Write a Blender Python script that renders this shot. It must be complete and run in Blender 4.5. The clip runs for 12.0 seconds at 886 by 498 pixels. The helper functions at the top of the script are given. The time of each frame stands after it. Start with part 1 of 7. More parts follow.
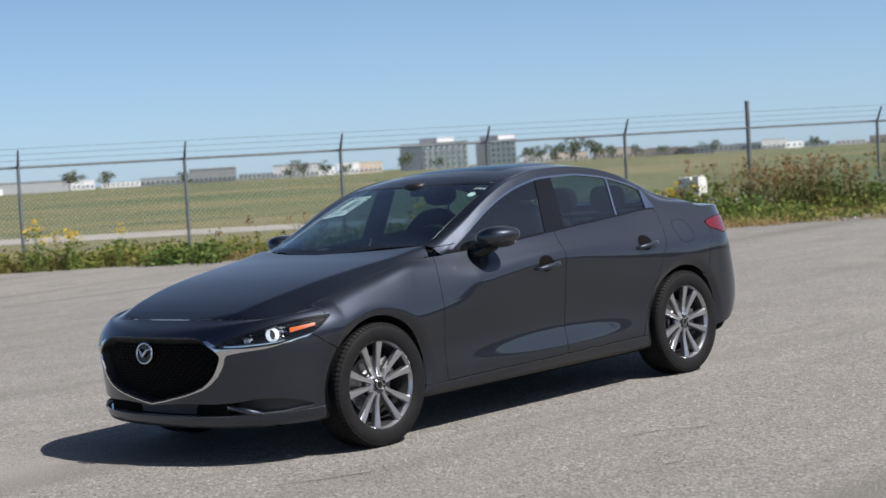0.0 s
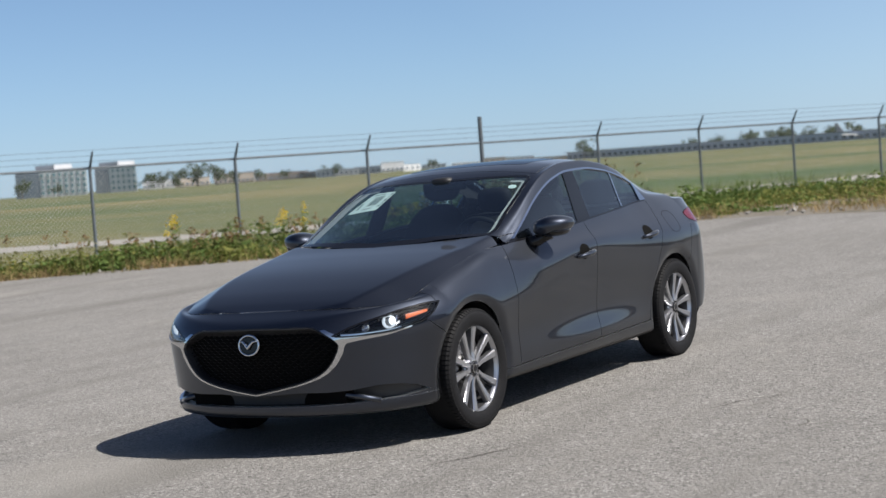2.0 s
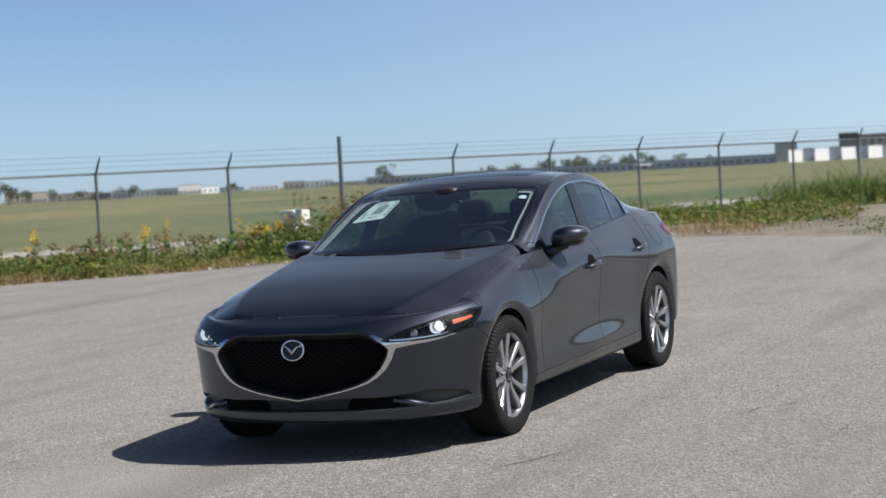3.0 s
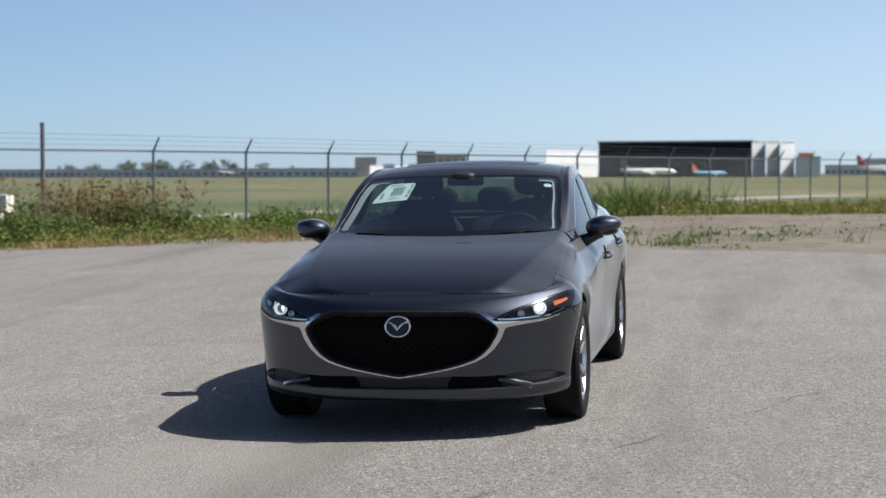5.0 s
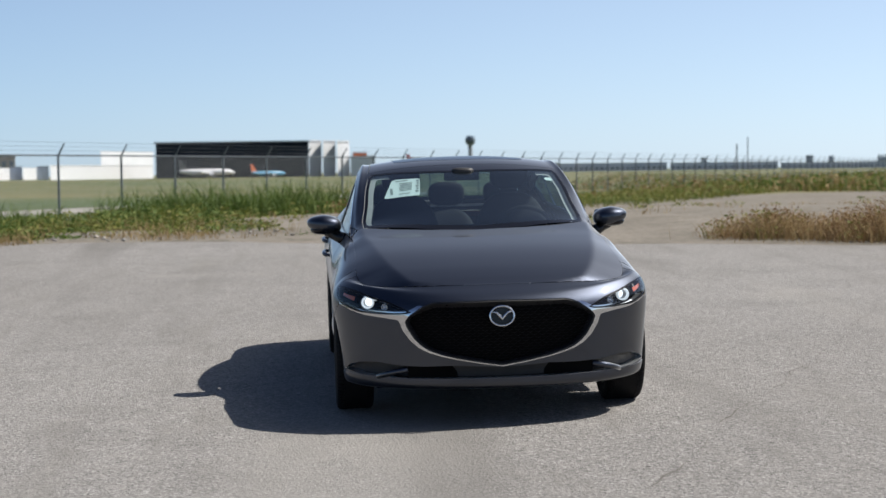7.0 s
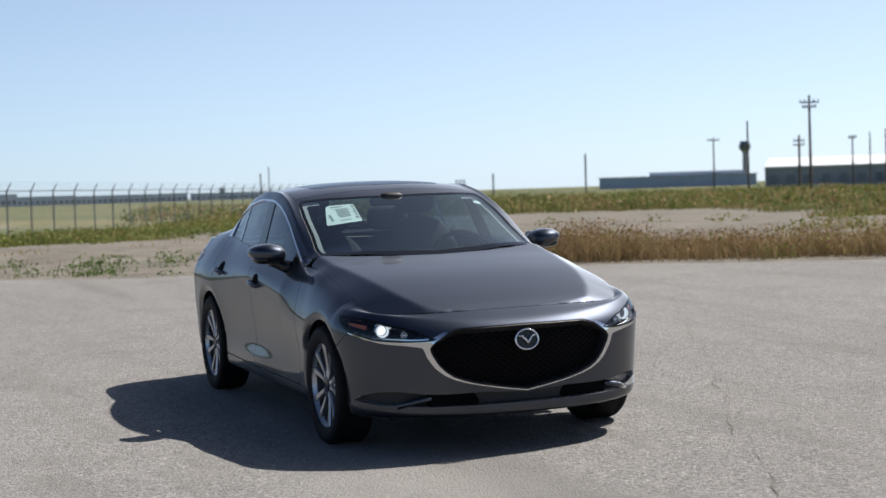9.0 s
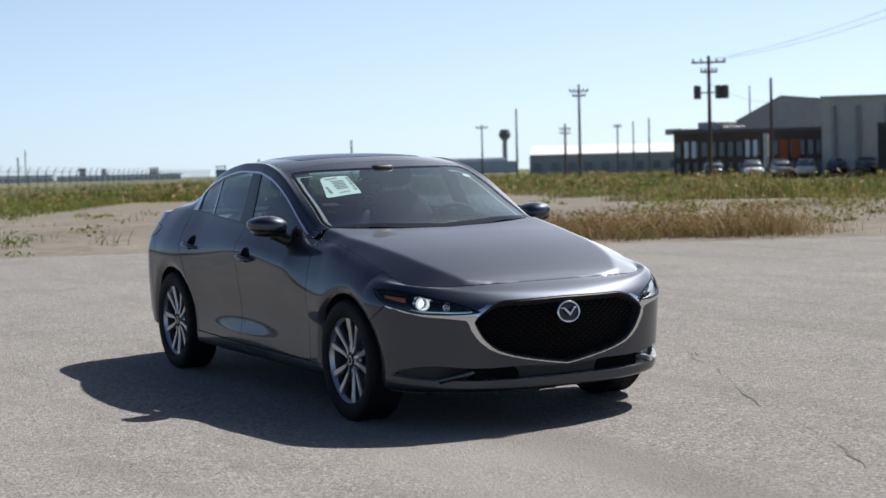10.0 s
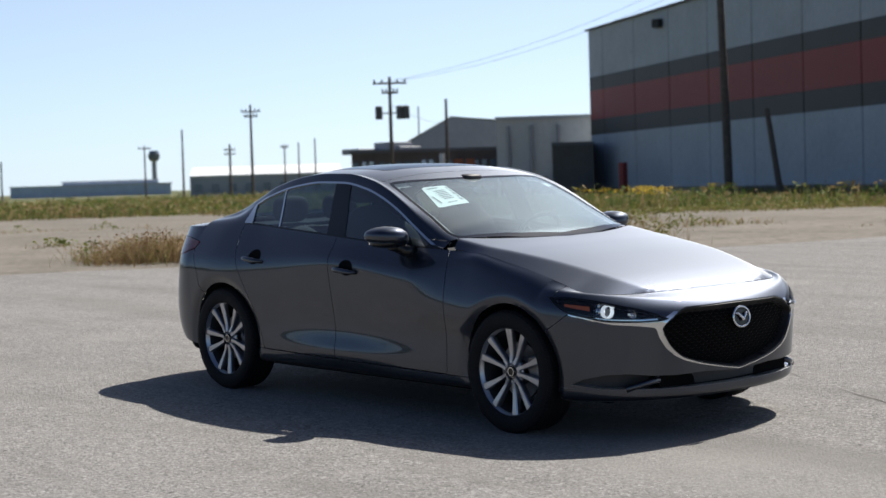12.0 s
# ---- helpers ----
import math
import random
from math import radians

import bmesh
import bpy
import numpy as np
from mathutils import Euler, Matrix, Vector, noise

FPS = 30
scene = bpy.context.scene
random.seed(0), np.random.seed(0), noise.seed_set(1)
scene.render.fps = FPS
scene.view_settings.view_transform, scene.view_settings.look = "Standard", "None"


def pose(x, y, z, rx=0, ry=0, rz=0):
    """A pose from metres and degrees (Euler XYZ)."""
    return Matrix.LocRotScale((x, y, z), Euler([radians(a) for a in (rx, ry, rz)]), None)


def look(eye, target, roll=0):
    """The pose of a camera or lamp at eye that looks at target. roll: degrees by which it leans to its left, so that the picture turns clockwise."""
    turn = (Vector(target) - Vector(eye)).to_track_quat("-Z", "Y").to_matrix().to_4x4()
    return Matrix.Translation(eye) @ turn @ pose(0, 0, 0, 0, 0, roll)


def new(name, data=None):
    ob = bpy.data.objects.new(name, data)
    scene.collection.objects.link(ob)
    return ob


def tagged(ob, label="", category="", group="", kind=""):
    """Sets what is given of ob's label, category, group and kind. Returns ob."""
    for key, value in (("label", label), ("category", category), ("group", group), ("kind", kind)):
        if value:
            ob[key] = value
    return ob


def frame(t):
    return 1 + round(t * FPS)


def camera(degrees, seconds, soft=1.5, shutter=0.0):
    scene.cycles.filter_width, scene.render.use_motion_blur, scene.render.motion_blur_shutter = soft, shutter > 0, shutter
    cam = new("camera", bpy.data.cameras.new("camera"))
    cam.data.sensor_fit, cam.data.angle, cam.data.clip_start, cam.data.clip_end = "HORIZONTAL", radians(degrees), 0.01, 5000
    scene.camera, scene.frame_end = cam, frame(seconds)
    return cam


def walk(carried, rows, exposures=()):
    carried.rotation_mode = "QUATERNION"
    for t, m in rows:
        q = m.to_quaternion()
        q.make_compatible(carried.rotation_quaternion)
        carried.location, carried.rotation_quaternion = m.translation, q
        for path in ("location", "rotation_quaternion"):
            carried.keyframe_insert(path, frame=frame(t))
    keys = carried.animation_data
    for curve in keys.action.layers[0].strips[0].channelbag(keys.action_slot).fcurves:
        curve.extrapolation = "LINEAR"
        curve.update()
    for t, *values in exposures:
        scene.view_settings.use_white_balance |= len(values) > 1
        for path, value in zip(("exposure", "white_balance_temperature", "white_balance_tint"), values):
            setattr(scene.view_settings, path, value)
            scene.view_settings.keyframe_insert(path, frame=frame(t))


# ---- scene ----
cam = camera(28.8, 12.0)
# The lot leans against the level field: its own axes, x along the car, turned into the world.
UP = Vector((-0.01578, 0.01413, 1.0)).normalized()
LOT = UP.rotation_difference(Vector((0, 0, 1))).to_matrix().to_4x4()
PATH = [
    (0, (7.587, 7.382, 1.456), (6.148, 5.996, 1.357), -4.6),
    (0.5, (8.048, 6.958, 1.459), (6.533, 5.655, 1.361), -4.9),
    (1, (8.485, 6.505, 1.461), (6.9, 5.291, 1.348), -5.2),
    (1.5, (8.949, 6.068, 1.472), (7.299, 4.943, 1.36), -5.4),
    (2, (9.367, 5.582, 1.489), (7.66, 4.544, 1.381), -5.3),
    (2.5, (9.729, 5.044, 1.495), (7.965, 4.107, 1.397), -5.1),
    (3, (10.034, 4.457, 1.504), (8.216, 3.629, 1.405), -4.3),
    (3.2, (10.136, 4.217, 1.505), (8.298, 3.436, 1.4), -3.8),
    (4.8, (10.821, 2.118, 1.482), (8.867, 1.706, 1.378), -1.5),
    (5, (10.866, 1.824, 1.486), (8.902, 1.465, 1.373), -1.1),
    (5.5, (11.065, 1.109, 1.489), (9.082, 0.877, 1.37), -1.1),
    (6, (11.115, 0.398, 1.497), (9.124, 0.279, 1.36), -1.5),
    (6.5, (11.244, -0.321, 1.505), (9.248, -0.309, 1.372), -1.8),
    (7, (11.28, -1.014, 1.52), (9.289, -0.858, 1.396), -1.5),
    (7.5, (11.194, -1.697, 1.531), (9.217, -1.42, 1.41), -1.5),
    (7.7, (11.155, -1.97, 1.522), (9.188, -1.63, 1.399), -1.9),
    (9.3, (10.302, -3.925, 1.569), (8.464, -3.144, 1.457), -2.1),
    (9.5, (10.15, -4.194, 1.544), (8.338, -3.356, 1.424), -2.0),
    (10, (9.733, -4.786, 1.522), (7.978, -3.837, 1.39), -1.7),
    (10.5, (9.345, -5.378, 1.547), (7.633, -4.349, 1.429), -1.6),
    (11, (8.894, -5.912, 1.546), (7.229, -4.807, 1.456), -1.9),
    (11.5, (8.498, -6.463, 1.55), (6.893, -5.274, 1.461), -2.4),
    (12, (8.074, -6.941, 1.53), (6.547, -5.655, 1.41), -1.8),
]
walk(cam, [(t, LOT @ look(eye, target, roll)) for t, eye, target, roll in PATH])

# ---- light ----
SUN_DIR = (LOT.to_3x3() @ Vector((-0.16, 0.82, 1.0))).normalized()
SUN_EL = math.asin(SUN_DIR.z)
world = bpy.data.worlds.new("world")
scene.world = world
world.use_nodes = True
wn = world.node_tree
sky = wn.nodes.new("ShaderNodeTexSky")
sky.sky_type, sky.sun_disc = "NISHITA", False
sky.sun_elevation = SUN_EL
sky.sun_rotation = math.atan2(SUN_DIR.x, SUN_DIR.y)
sky.air_density, sky.dust_density, sky.ozone_density = 0.8, 0.35, 5.0
wn.nodes["Background"].inputs["Strength"].default_value = 0.040
tint = wn.nodes.new("ShaderNodeMix")
tint.data_type, tint.blend_type = "RGBA", "MULTIPLY"
tint.inputs["Factor"].default_value, tint.inputs["B"].default_value = 1.0, (0.90, 0.97, 1.12, 1)
wn.links.new(sky.outputs["Color"], tint.inputs["A"])
wn.links.new(tint.outputs["Result"], wn.nodes["Background"].inputs["Color"])
# pale haze that thickens towards the sun
hz_co, hz_dot, hz_map = wn.nodes.new("ShaderNodeTexCoord"), wn.nodes.new("ShaderNodeVectorMath"), wn.nodes.new("ShaderNodeMapRange")
hz_dot.operation, hz_dot.inputs[1].default_value = "DOT_PRODUCT", tuple(SUN_DIR)
hz_map.inputs["From Min"].default_value, hz_map.inputs["From Max"].default_value = -0.15, 1.0
hz_map.inputs["To Min"].default_value, hz_map.inputs["To Max"].default_value = 0.012, 0.41
hz, both = wn.nodes.new("ShaderNodeBackground"), wn.nodes.new("ShaderNodeAddShader")
hz.inputs["Color"].default_value = (1.0, 0.96, 0.89, 1)
wn.links.new(hz_co.outputs["Generated"], hz_dot.inputs[0])
wn.links.new(hz_dot.outputs["Value"], hz_map.inputs["Value"])
# the bright aureole close round the sun
au_pow, au_mul, au_max = wn.nodes.new("ShaderNodeMath"), wn.nodes.new("ShaderNodeMath"), wn.nodes.new("ShaderNodeMath")
au_max.operation, au_max.inputs[1].default_value = "MAXIMUM", 0.0
au_pow.operation, au_pow.inputs[1].default_value = "POWER", 24.0
au_mul.operation, au_mul.inputs[1].default_value = "MULTIPLY_ADD", 1.2
wn.links.new(hz_dot.outputs["Value"], au_max.inputs[0])
wn.links.new(au_max.outputs[0], au_pow.inputs[0])
wn.links.new(au_pow.outputs[0], au_mul.inputs[0])
hz_thin, hz_low = wn.nodes.new("ShaderNodeMath"), wn.nodes.new("ShaderNodeMath")
hz_thin.operation = hz_low.operation = "MULTIPLY"
wn.links.new(hz_map.outputs["Result"], hz_low.inputs[0])
wn.links.new(hz_low.outputs[0], au_mul.inputs[2])
wn.links.new(au_mul.outputs[0], hz.inputs["Strength"])
wn.links.new(wn.nodes["Background"].outputs[0], both.inputs[0])
wn.links.new(hz.outputs[0], both.inputs[1])
# blue-white haze that lies low over the horizon
low_sep, low_max, low_inv, low_pow, low_mul = (wn.nodes.new("ShaderNodeSeparateXYZ"), *(wn.nodes.new("ShaderNodeMath") for _ in range(4)))
low_max.operation, low_max.inputs[1].default_value = "MAXIMUM", 0.0
low_inv.operation, low_inv.inputs[0].default_value = "SUBTRACT", 1.0
low_pow.operation, low_pow.inputs[1].default_value = "POWER", 4.0
low_mul.operation, low_mul.inputs[1].default_value = "MULTIPLY", 0.24
wn.links.new(hz_co.outputs["Generated"], low_sep.inputs[0])
wn.links.new(low_sep.outputs["Z"], low_max.inputs[0])
wn.links.new(low_max.outputs[0], low_inv.inputs[1])
wn.links.new(low_inv.outputs[0], low_pow.inputs[0])
wn.links.new(low_inv.outputs[0], hz_thin.inputs[0])
wn.links.new(low_inv.outputs[0], hz_thin.inputs[1])
wn.links.new(hz_thin.outputs[0], hz_low.inputs[1])
wn.links.new(low_pow.outputs[0], low_mul.inputs[0])
low_bg, all_sky = wn.nodes.new("ShaderNodeBackground"), wn.nodes.new("ShaderNodeAddShader")
low_bg.inputs["Color"].default_value = (0.42, 0.70, 1.0, 1)
wn.links.new(low_mul.outputs[0], low_bg.inputs["Strength"])
wn.links.new(both.outputs[0], all_sky.inputs[0])
wn.links.new(low_bg.outputs[0], all_sky.inputs[1])
wn.links.new(all_sky.outputs[0], wn.nodes["World Output"].inputs["Surface"])
sun_data = bpy.data.lights.new("sun", "SUN")
sun_data.energy, sun_data.angle, sun_data.color = 5.0, radians(0.55), (1.0, 0.95, 0.88)
sun = new("sun", sun_data)
sun.matrix_world = look(SUN_DIR * 60, (0, 0, 0))
scene.view_settings.exposure = 0.66
cam.data.dof.use_dof, cam.data.dof.focus_distance, cam.data.dof.aperture_fstop = True, 9.6, 4.0

# ---- materials ----
def mat(name, color, rough=0.6, metal=0.0, coat=0.0, coat_rough=0.03, spec=0.5, vary=0.0, scale=8.0, bump=0.0,
        bump_scale=60.0, second=None, emit=0.0, random_tint=0.0, alpha=1.0):
    """A principled material with a two-scale colour variation and a fine relief."""
    m = bpy.data.materials.new(name)
    m.use_nodes = True
    t = m.node_tree
    b = t.nodes["Principled BSDF"]
    b.inputs["Base Color"].default_value = (*color, 1)
    b.inputs["Roughness"].default_value, b.inputs["Metallic"].default_value = rough, metal
    b.inputs["Coat Weight"].default_value, b.inputs["Coat Roughness"].default_value = coat, coat_rough
    b.inputs["Specular IOR Level"].default_value = spec
    b.inputs["Alpha"].default_value = alpha
    if emit:
        b.inputs["Emission Color"].default_value = (*color, 1)
        b.inputs["Emission Strength"].default_value = emit
    if vary or bump or random_tint:
        co = t.nodes.new("ShaderNodeTexCoord")
    if vary:
        big, small, mixer = t.nodes.new("ShaderNodeTexNoise"), t.nodes.new("ShaderNodeTexNoise"), t.nodes.new("ShaderNodeMath")
        big.inputs["Scale"].default_value, small.inputs["Scale"].default_value = scale, scale * 9
        big.inputs["Detail"].default_value = small.inputs["Detail"].default_value = 4
        t.links.new(co.outputs["Object"], big.inputs["Vector"])
        t.links.new(co.outputs["Object"], small.inputs["Vector"])
        mixer.operation = "ADD"
        t.links.new(big.outputs["Fac"], mixer.inputs[0])
        t.links.new(small.outputs["Fac"], mixer.inputs[1])
        ramp = t.nodes.new("ShaderNodeMapRange")
        ramp.inputs["From Min"].default_value, ramp.inputs["From Max"].default_value = 0.7, 1.3
        t.links.new(mixer.outputs[0], ramp.inputs["Value"])
        mix = t.nodes.new("ShaderNodeMix")
        mix.data_type = "RGBA"
        other = second or tuple(c * (1 + vary) for c in color)
        mix.inputs["A"].default_value = (*(color if second else tuple(c * (1 - vary) for c in color)), 1)
        mix.inputs["B"].default_value = (*other, 1)
        t.links.new(ramp.outputs["Result"], mix.inputs["Factor"])
        last = mix.outputs["Result"]
        if random_tint:
            info, hsv, mr = t.nodes.new("ShaderNodeObjectInfo"), t.nodes.new("ShaderNodeHueSaturation"), t.nodes.new("ShaderNodeMapRange")
            mr.inputs["To Min"].default_value, mr.inputs["To Max"].default_value = 1 - random_tint, 1 + random_tint
            t.links.new(info.outputs["Random"], mr.inputs["Value"])
            t.links.new(mr.outputs["Result"], hsv.inputs["Value"])
            t.links.new(last, hsv.inputs["Color"])
            last = hsv.outputs["Color"]
        t.links.new(last, b.inputs["Base Color"])
    if bump:
        n, bp = t.nodes.new("ShaderNodeTexNoise"), t.nodes.new("ShaderNodeBump")
        n.inputs["Scale"].default_value, n.inputs["Detail"].default_value = bump_scale, 5
        bp.inputs["Strength"].default_value, bp.inputs["Distance"].default_value = bump, 0.01
        t.links.new(co.outputs["Object"], n.inputs["Vector"])
        t.links.new(n.outputs["Fac"], bp.inputs["Height"])
        t.links.new(bp.outputs["Normal"], b.inputs["Normal"])
    return m


def glass_mat(name, tint, rough=0.0, least=0.11, veil=0.0):
    """Thin sheet glass: a clear tinted pane with a mirror-like coat by Fresnel."""
    m = bpy.data.materials.new(name)
    m.use_nodes = True
    t = m.node_tree
    t.nodes.remove(t.nodes["Principled BSDF"])
    out = t.nodes["Material Output"]
    clear, gloss, mix, facing = (t.nodes.new("ShaderNodeBsdfTransparent"), t.nodes.new("ShaderNodeBsdfGlossy"),
                                 t.nodes.new("ShaderNodeMixShader"), t.nodes.new("ShaderNodeLayerWeight"))
    clear.inputs["Color"].default_value = (*tint, 1)
    gloss.inputs["Roughness"].default_value = rough
    facing.inputs["Blend"].default_value = 0.5
    power, scale = t.nodes.new("ShaderNodeMath"), t.nodes.new("ShaderNodeMath")
    power.operation, power.inputs[1].default_value = "POWER", 4.6
    scale.operation, scale.inputs[1].default_value, scale.inputs[2].default_value = "MULTIPLY_ADD", 0.88, least
    t.links.new(facing.outputs["Facing"], power.inputs[0])
    t.links.new(power.outputs[0], scale.inputs[0])
    t.links.new(scale.outputs[0], mix.inputs["Fac"])
    t.links.new(clear.outputs["BSDF"], mix.inputs[1])
    # rough blue-white lobe, put in for the sky's veil over the pane
    sheen, sheen_mix = t.nodes.new("ShaderNodeBsdfGlossy"), t.nodes.new("ShaderNodeMixShader")
    sheen.inputs["Color"].default_value, sheen.inputs["Roughness"].default_value = (0.74, 0.90, 1, 1), 0.33
    sheen_mix.inputs["Fac"].default_value = veil
    t.links.new(gloss.outputs["BSDF"], sheen_mix.inputs[1])
    t.links.new(sheen.outputs["BSDF"], sheen_mix.inputs[2])
    t.links.new(sheen_mix.outputs["Shader"], mix.inputs[2])
    t.links.new(mix.outputs["Shader"], out.inputs["Surface"])
    return m


def paint_mat(name, flakes, rough):
    """Metallic car paint: a soft lobe of flakes under a clear mirror-like lacquer."""
    m = bpy.data.materials.new(name)
    m.use_nodes = True
    t = m.node_tree
    t.nodes.remove(t.nodes["Principled BSDF"])
    under, deep, lacquer, mix, fres = (*(t.nodes.new("ShaderNodeBsdfGlossy") for _ in range(3)), t.nodes.new("ShaderNodeMixShader"), t.nodes.new("ShaderNodeFresnel"))
    flake = t.nodes.new("ShaderNodeAddShader")
    under.distribution = deep.distribution = "BECKMANN"
    under.inputs["Color"].default_value, under.inputs["Roughness"].default_value = (*flakes, 1), 1.42 * rough
    deep.inputs["Color"].default_value, deep.inputs["Roughness"].default_value = (*(2.1 * f for f in flakes), 1), rough
    lacquer.inputs["Color"].default_value, lacquer.inputs["Roughness"].default_value = (1, 1, 1, 1), 0.03
    fres.inputs["IOR"].default_value = 1.54
    # rough bluish sheen, stronger at a slant, added to brighten the hood
    sheen, sheen_mix = t.nodes.new("ShaderNodeBsdfGlossy"), t.nodes.new("ShaderNodeMixShader")
    sheen.inputs["Color"].default_value, sheen.inputs["Roughness"].default_value = (0.92, 0.96, 1, 1), 0.46
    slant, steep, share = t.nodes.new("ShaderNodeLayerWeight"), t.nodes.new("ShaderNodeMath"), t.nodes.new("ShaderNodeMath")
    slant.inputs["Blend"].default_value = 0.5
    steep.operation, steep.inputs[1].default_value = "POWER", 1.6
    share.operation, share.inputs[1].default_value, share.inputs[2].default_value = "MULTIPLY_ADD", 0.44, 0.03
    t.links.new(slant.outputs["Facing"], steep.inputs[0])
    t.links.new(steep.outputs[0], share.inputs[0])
    t.links.new(share.outputs[0], sheen_mix.inputs["Fac"])
    t.links.new(lacquer.outputs["BSDF"], sheen_mix.inputs[1])
    t.links.new(sheen.outputs["BSDF"], sheen_mix.inputs[2])
    grain, relief, co = t.nodes.new("ShaderNodeTexVoronoi"), t.nodes.new("ShaderNodeBump"), t.nodes.new("ShaderNodeTexCoord")
    grain.inputs["Scale"].default_value = 900
    relief.inputs["Strength"].default_value, relief.inputs["Distance"].default_value = 0.08, 0.001
    t.links.new(co.outputs["Object"], grain.inputs["Vector"])
    t.links.new(grain.outputs["Distance"], relief.inputs["Height"])
    t.links.new(relief.outputs["Normal"], deep.inputs["Normal"])
    t.links.new(fres.outputs["Fac"], mix.inputs["Fac"])
    t.links.new(deep.outputs["BSDF"], flake.inputs[0])
    t.links.new(under.outputs["BSDF"], flake.inputs[1])
    t.links.new(flake.outputs["Shader"], mix.inputs[1])
    t.links.new(sheen_mix.outputs["Shader"], mix.inputs[2])
    t.links.new(mix.outputs["Shader"], t.nodes["Material Output"].inputs["Surface"])
    return m


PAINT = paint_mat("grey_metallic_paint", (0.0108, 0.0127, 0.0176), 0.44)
CHROME = mat("chrome", (0.62, 0.63, 0.65), rough=0.05, metal=1.0)
GLOSS_BLACK = mat("gloss_black", (0.006, 0.006, 0.007), rough=0.18, spec=0.35)
STUD_BLACK = mat("grille_black", (0.004, 0.004, 0.005), rough=0.4, spec=0.12)
MATT_BLACK = mat("black_plastic", (0.012, 0.012, 0.013), rough=0.55, vary=0.2, scale=20)
# near-black that stands in for the dark inside gaps and hollows
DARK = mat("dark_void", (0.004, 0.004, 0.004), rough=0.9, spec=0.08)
RUBBER = mat("tyre_rubber", (0.008, 0.008, 0.009), rough=0.7, spec=0.16, vary=0.25, scale=14, bump=0.15, bump_scale=90)
ALLOY = mat("silver_alloy", (0.42, 0.425, 0.45), rough=0.30, metal=0.9, coat=0.4, vary=0.04, scale=10)
STEEL = mat("brake_steel", (0.15, 0.15, 0.155), rough=0.4, metal=0.9, vary=0.15, scale=20)
GLASS = glass_mat("window_glass", (0.32, 0.46, 0.53), 0.0, 0.13, 0.06)
WS_GLASS = glass_mat("windscreen_glass", (0.52, 0.66, 0.70), 0.0, 0.125, 0.34)
LENS = glass_mat("lamp_lens", (0.86, 0.88, 0.9), 0.0, 0.05)
AMBER = mat("amber_lens", (0.50, 0.10, 0.014), rough=0.2, coat=1.0)
RED_LENS = mat("red_lens", (0.10, 0.006, 0.012), rough=0.25, coat=0.25)
BEAM_WHITE = mat("low_beam_glow", (0.85, 0.93, 1.0), rough=0.3, emit=1.1)
LAMP_WHITE = mat("lamp_glow", (0.7, 0.76, 0.8), rough=0.3, emit=0.45)
SEAT = mat("black_leatherette", (0.006, 0.0065, 0.008), rough=0.75, spec=0.2, vary=0.25, scale=12, bump=0.1, bump_scale=120)
DASH = mat("dark_dash_plastic", (0.012, 0.0125, 0.014), rough=0.6, vary=0.2, scale=10)
HEADLINER = mat("pale_headliner", (0.32, 0.32, 0.31), rough=0.9, vary=0.1, scale=10)
PAPER = mat("white_paper", (0.60, 0.68, 0.64), rough=0.6, vary=0.04, scale=6)
INK = mat("grey_print", (0.22, 0.26, 0.24), rough=0.7)
MIRROR = mat("mirror_glass", (0.9, 0.9, 0.9), rough=0.01, metal=1.0)
GALV = mat("galvanised_steel", (0.115, 0.132, 0.145), rough=0.55, metal=0.3, vary=0.2, scale=5)
POLE_WOOD = mat("weathered_pole_wood", (0.10, 0.08, 0.065), rough=0.9, vary=0.35, scale=4, bump=0.3, bump_scale=20)
WIRE = mat("dark_wire", (0.05, 0.05, 0.05), rough=0.6)

# ---- mesh helpers ----
def mesh_object(name, verts, faces, material, parent=None, label="", smooth=True, mats=None):
    me = bpy.data.meshes.new(name)
    me.from_pydata([tuple(v) for v in verts], [], [tuple(f) for f in faces])
    for m in (mats or [material]):
        me.materials.append(m)
    if smooth:
        me.shade_smooth()
    me.update()
    ob = new(name, me)
    if parent:
        ob.parent = parent
    if label:
        tagged(ob, label)
    return ob


def part(name, bm, material, parent, label="", smooth=False):
    """Links a bmesh as one mesh object under a thing or a part."""
    me = bpy.data.meshes.new(name)
    bmesh.ops.recalc_face_normals(bm, faces=bm.faces[:])
    bm.to_mesh(me)
    bm.free()
    me.materials.append(material)
    if smooth:
        me.shade_smooth()
    ob = new(name, me)
    if parent:
        ob.parent = parent
    if label:
        tagged(ob, label)
    return ob


def empty(name, label, category, m=None, group="", kind=""):
    ob = new(name)
    ob.empty_display_size = 0.2
    if m is not None:
        ob.matrix_world = m
    return tagged(ob, label, category, group, kind)


def box(bm, x0, x1, y0, y1, z0, z1, bevel=0.0, seg=1):
    g = bmesh.ops.create_cube(bm, size=1, matrix=Matrix.Translation(((x0 + x1) / 2, (y0 + y1) / 2, (z0 + z1) / 2))
                              @ Matrix.Diagonal((x1 - x0, y1 - y0, z1 - z0, 1)))
    if bevel:
        edges = list({e for v in g["verts"] for e in v.link_edges})
        bmesh.ops.bevel(bm, geom=edges, offset=bevel, segments=seg, affect="EDGES", profile=0.5)
    return bm


def boxed(x0, x1, y0, y1, z0, z1, bevel=0.0, seg=1):
    return box(bmesh.new(), x0, x1, y0, y1, z0, z1, bevel, seg)


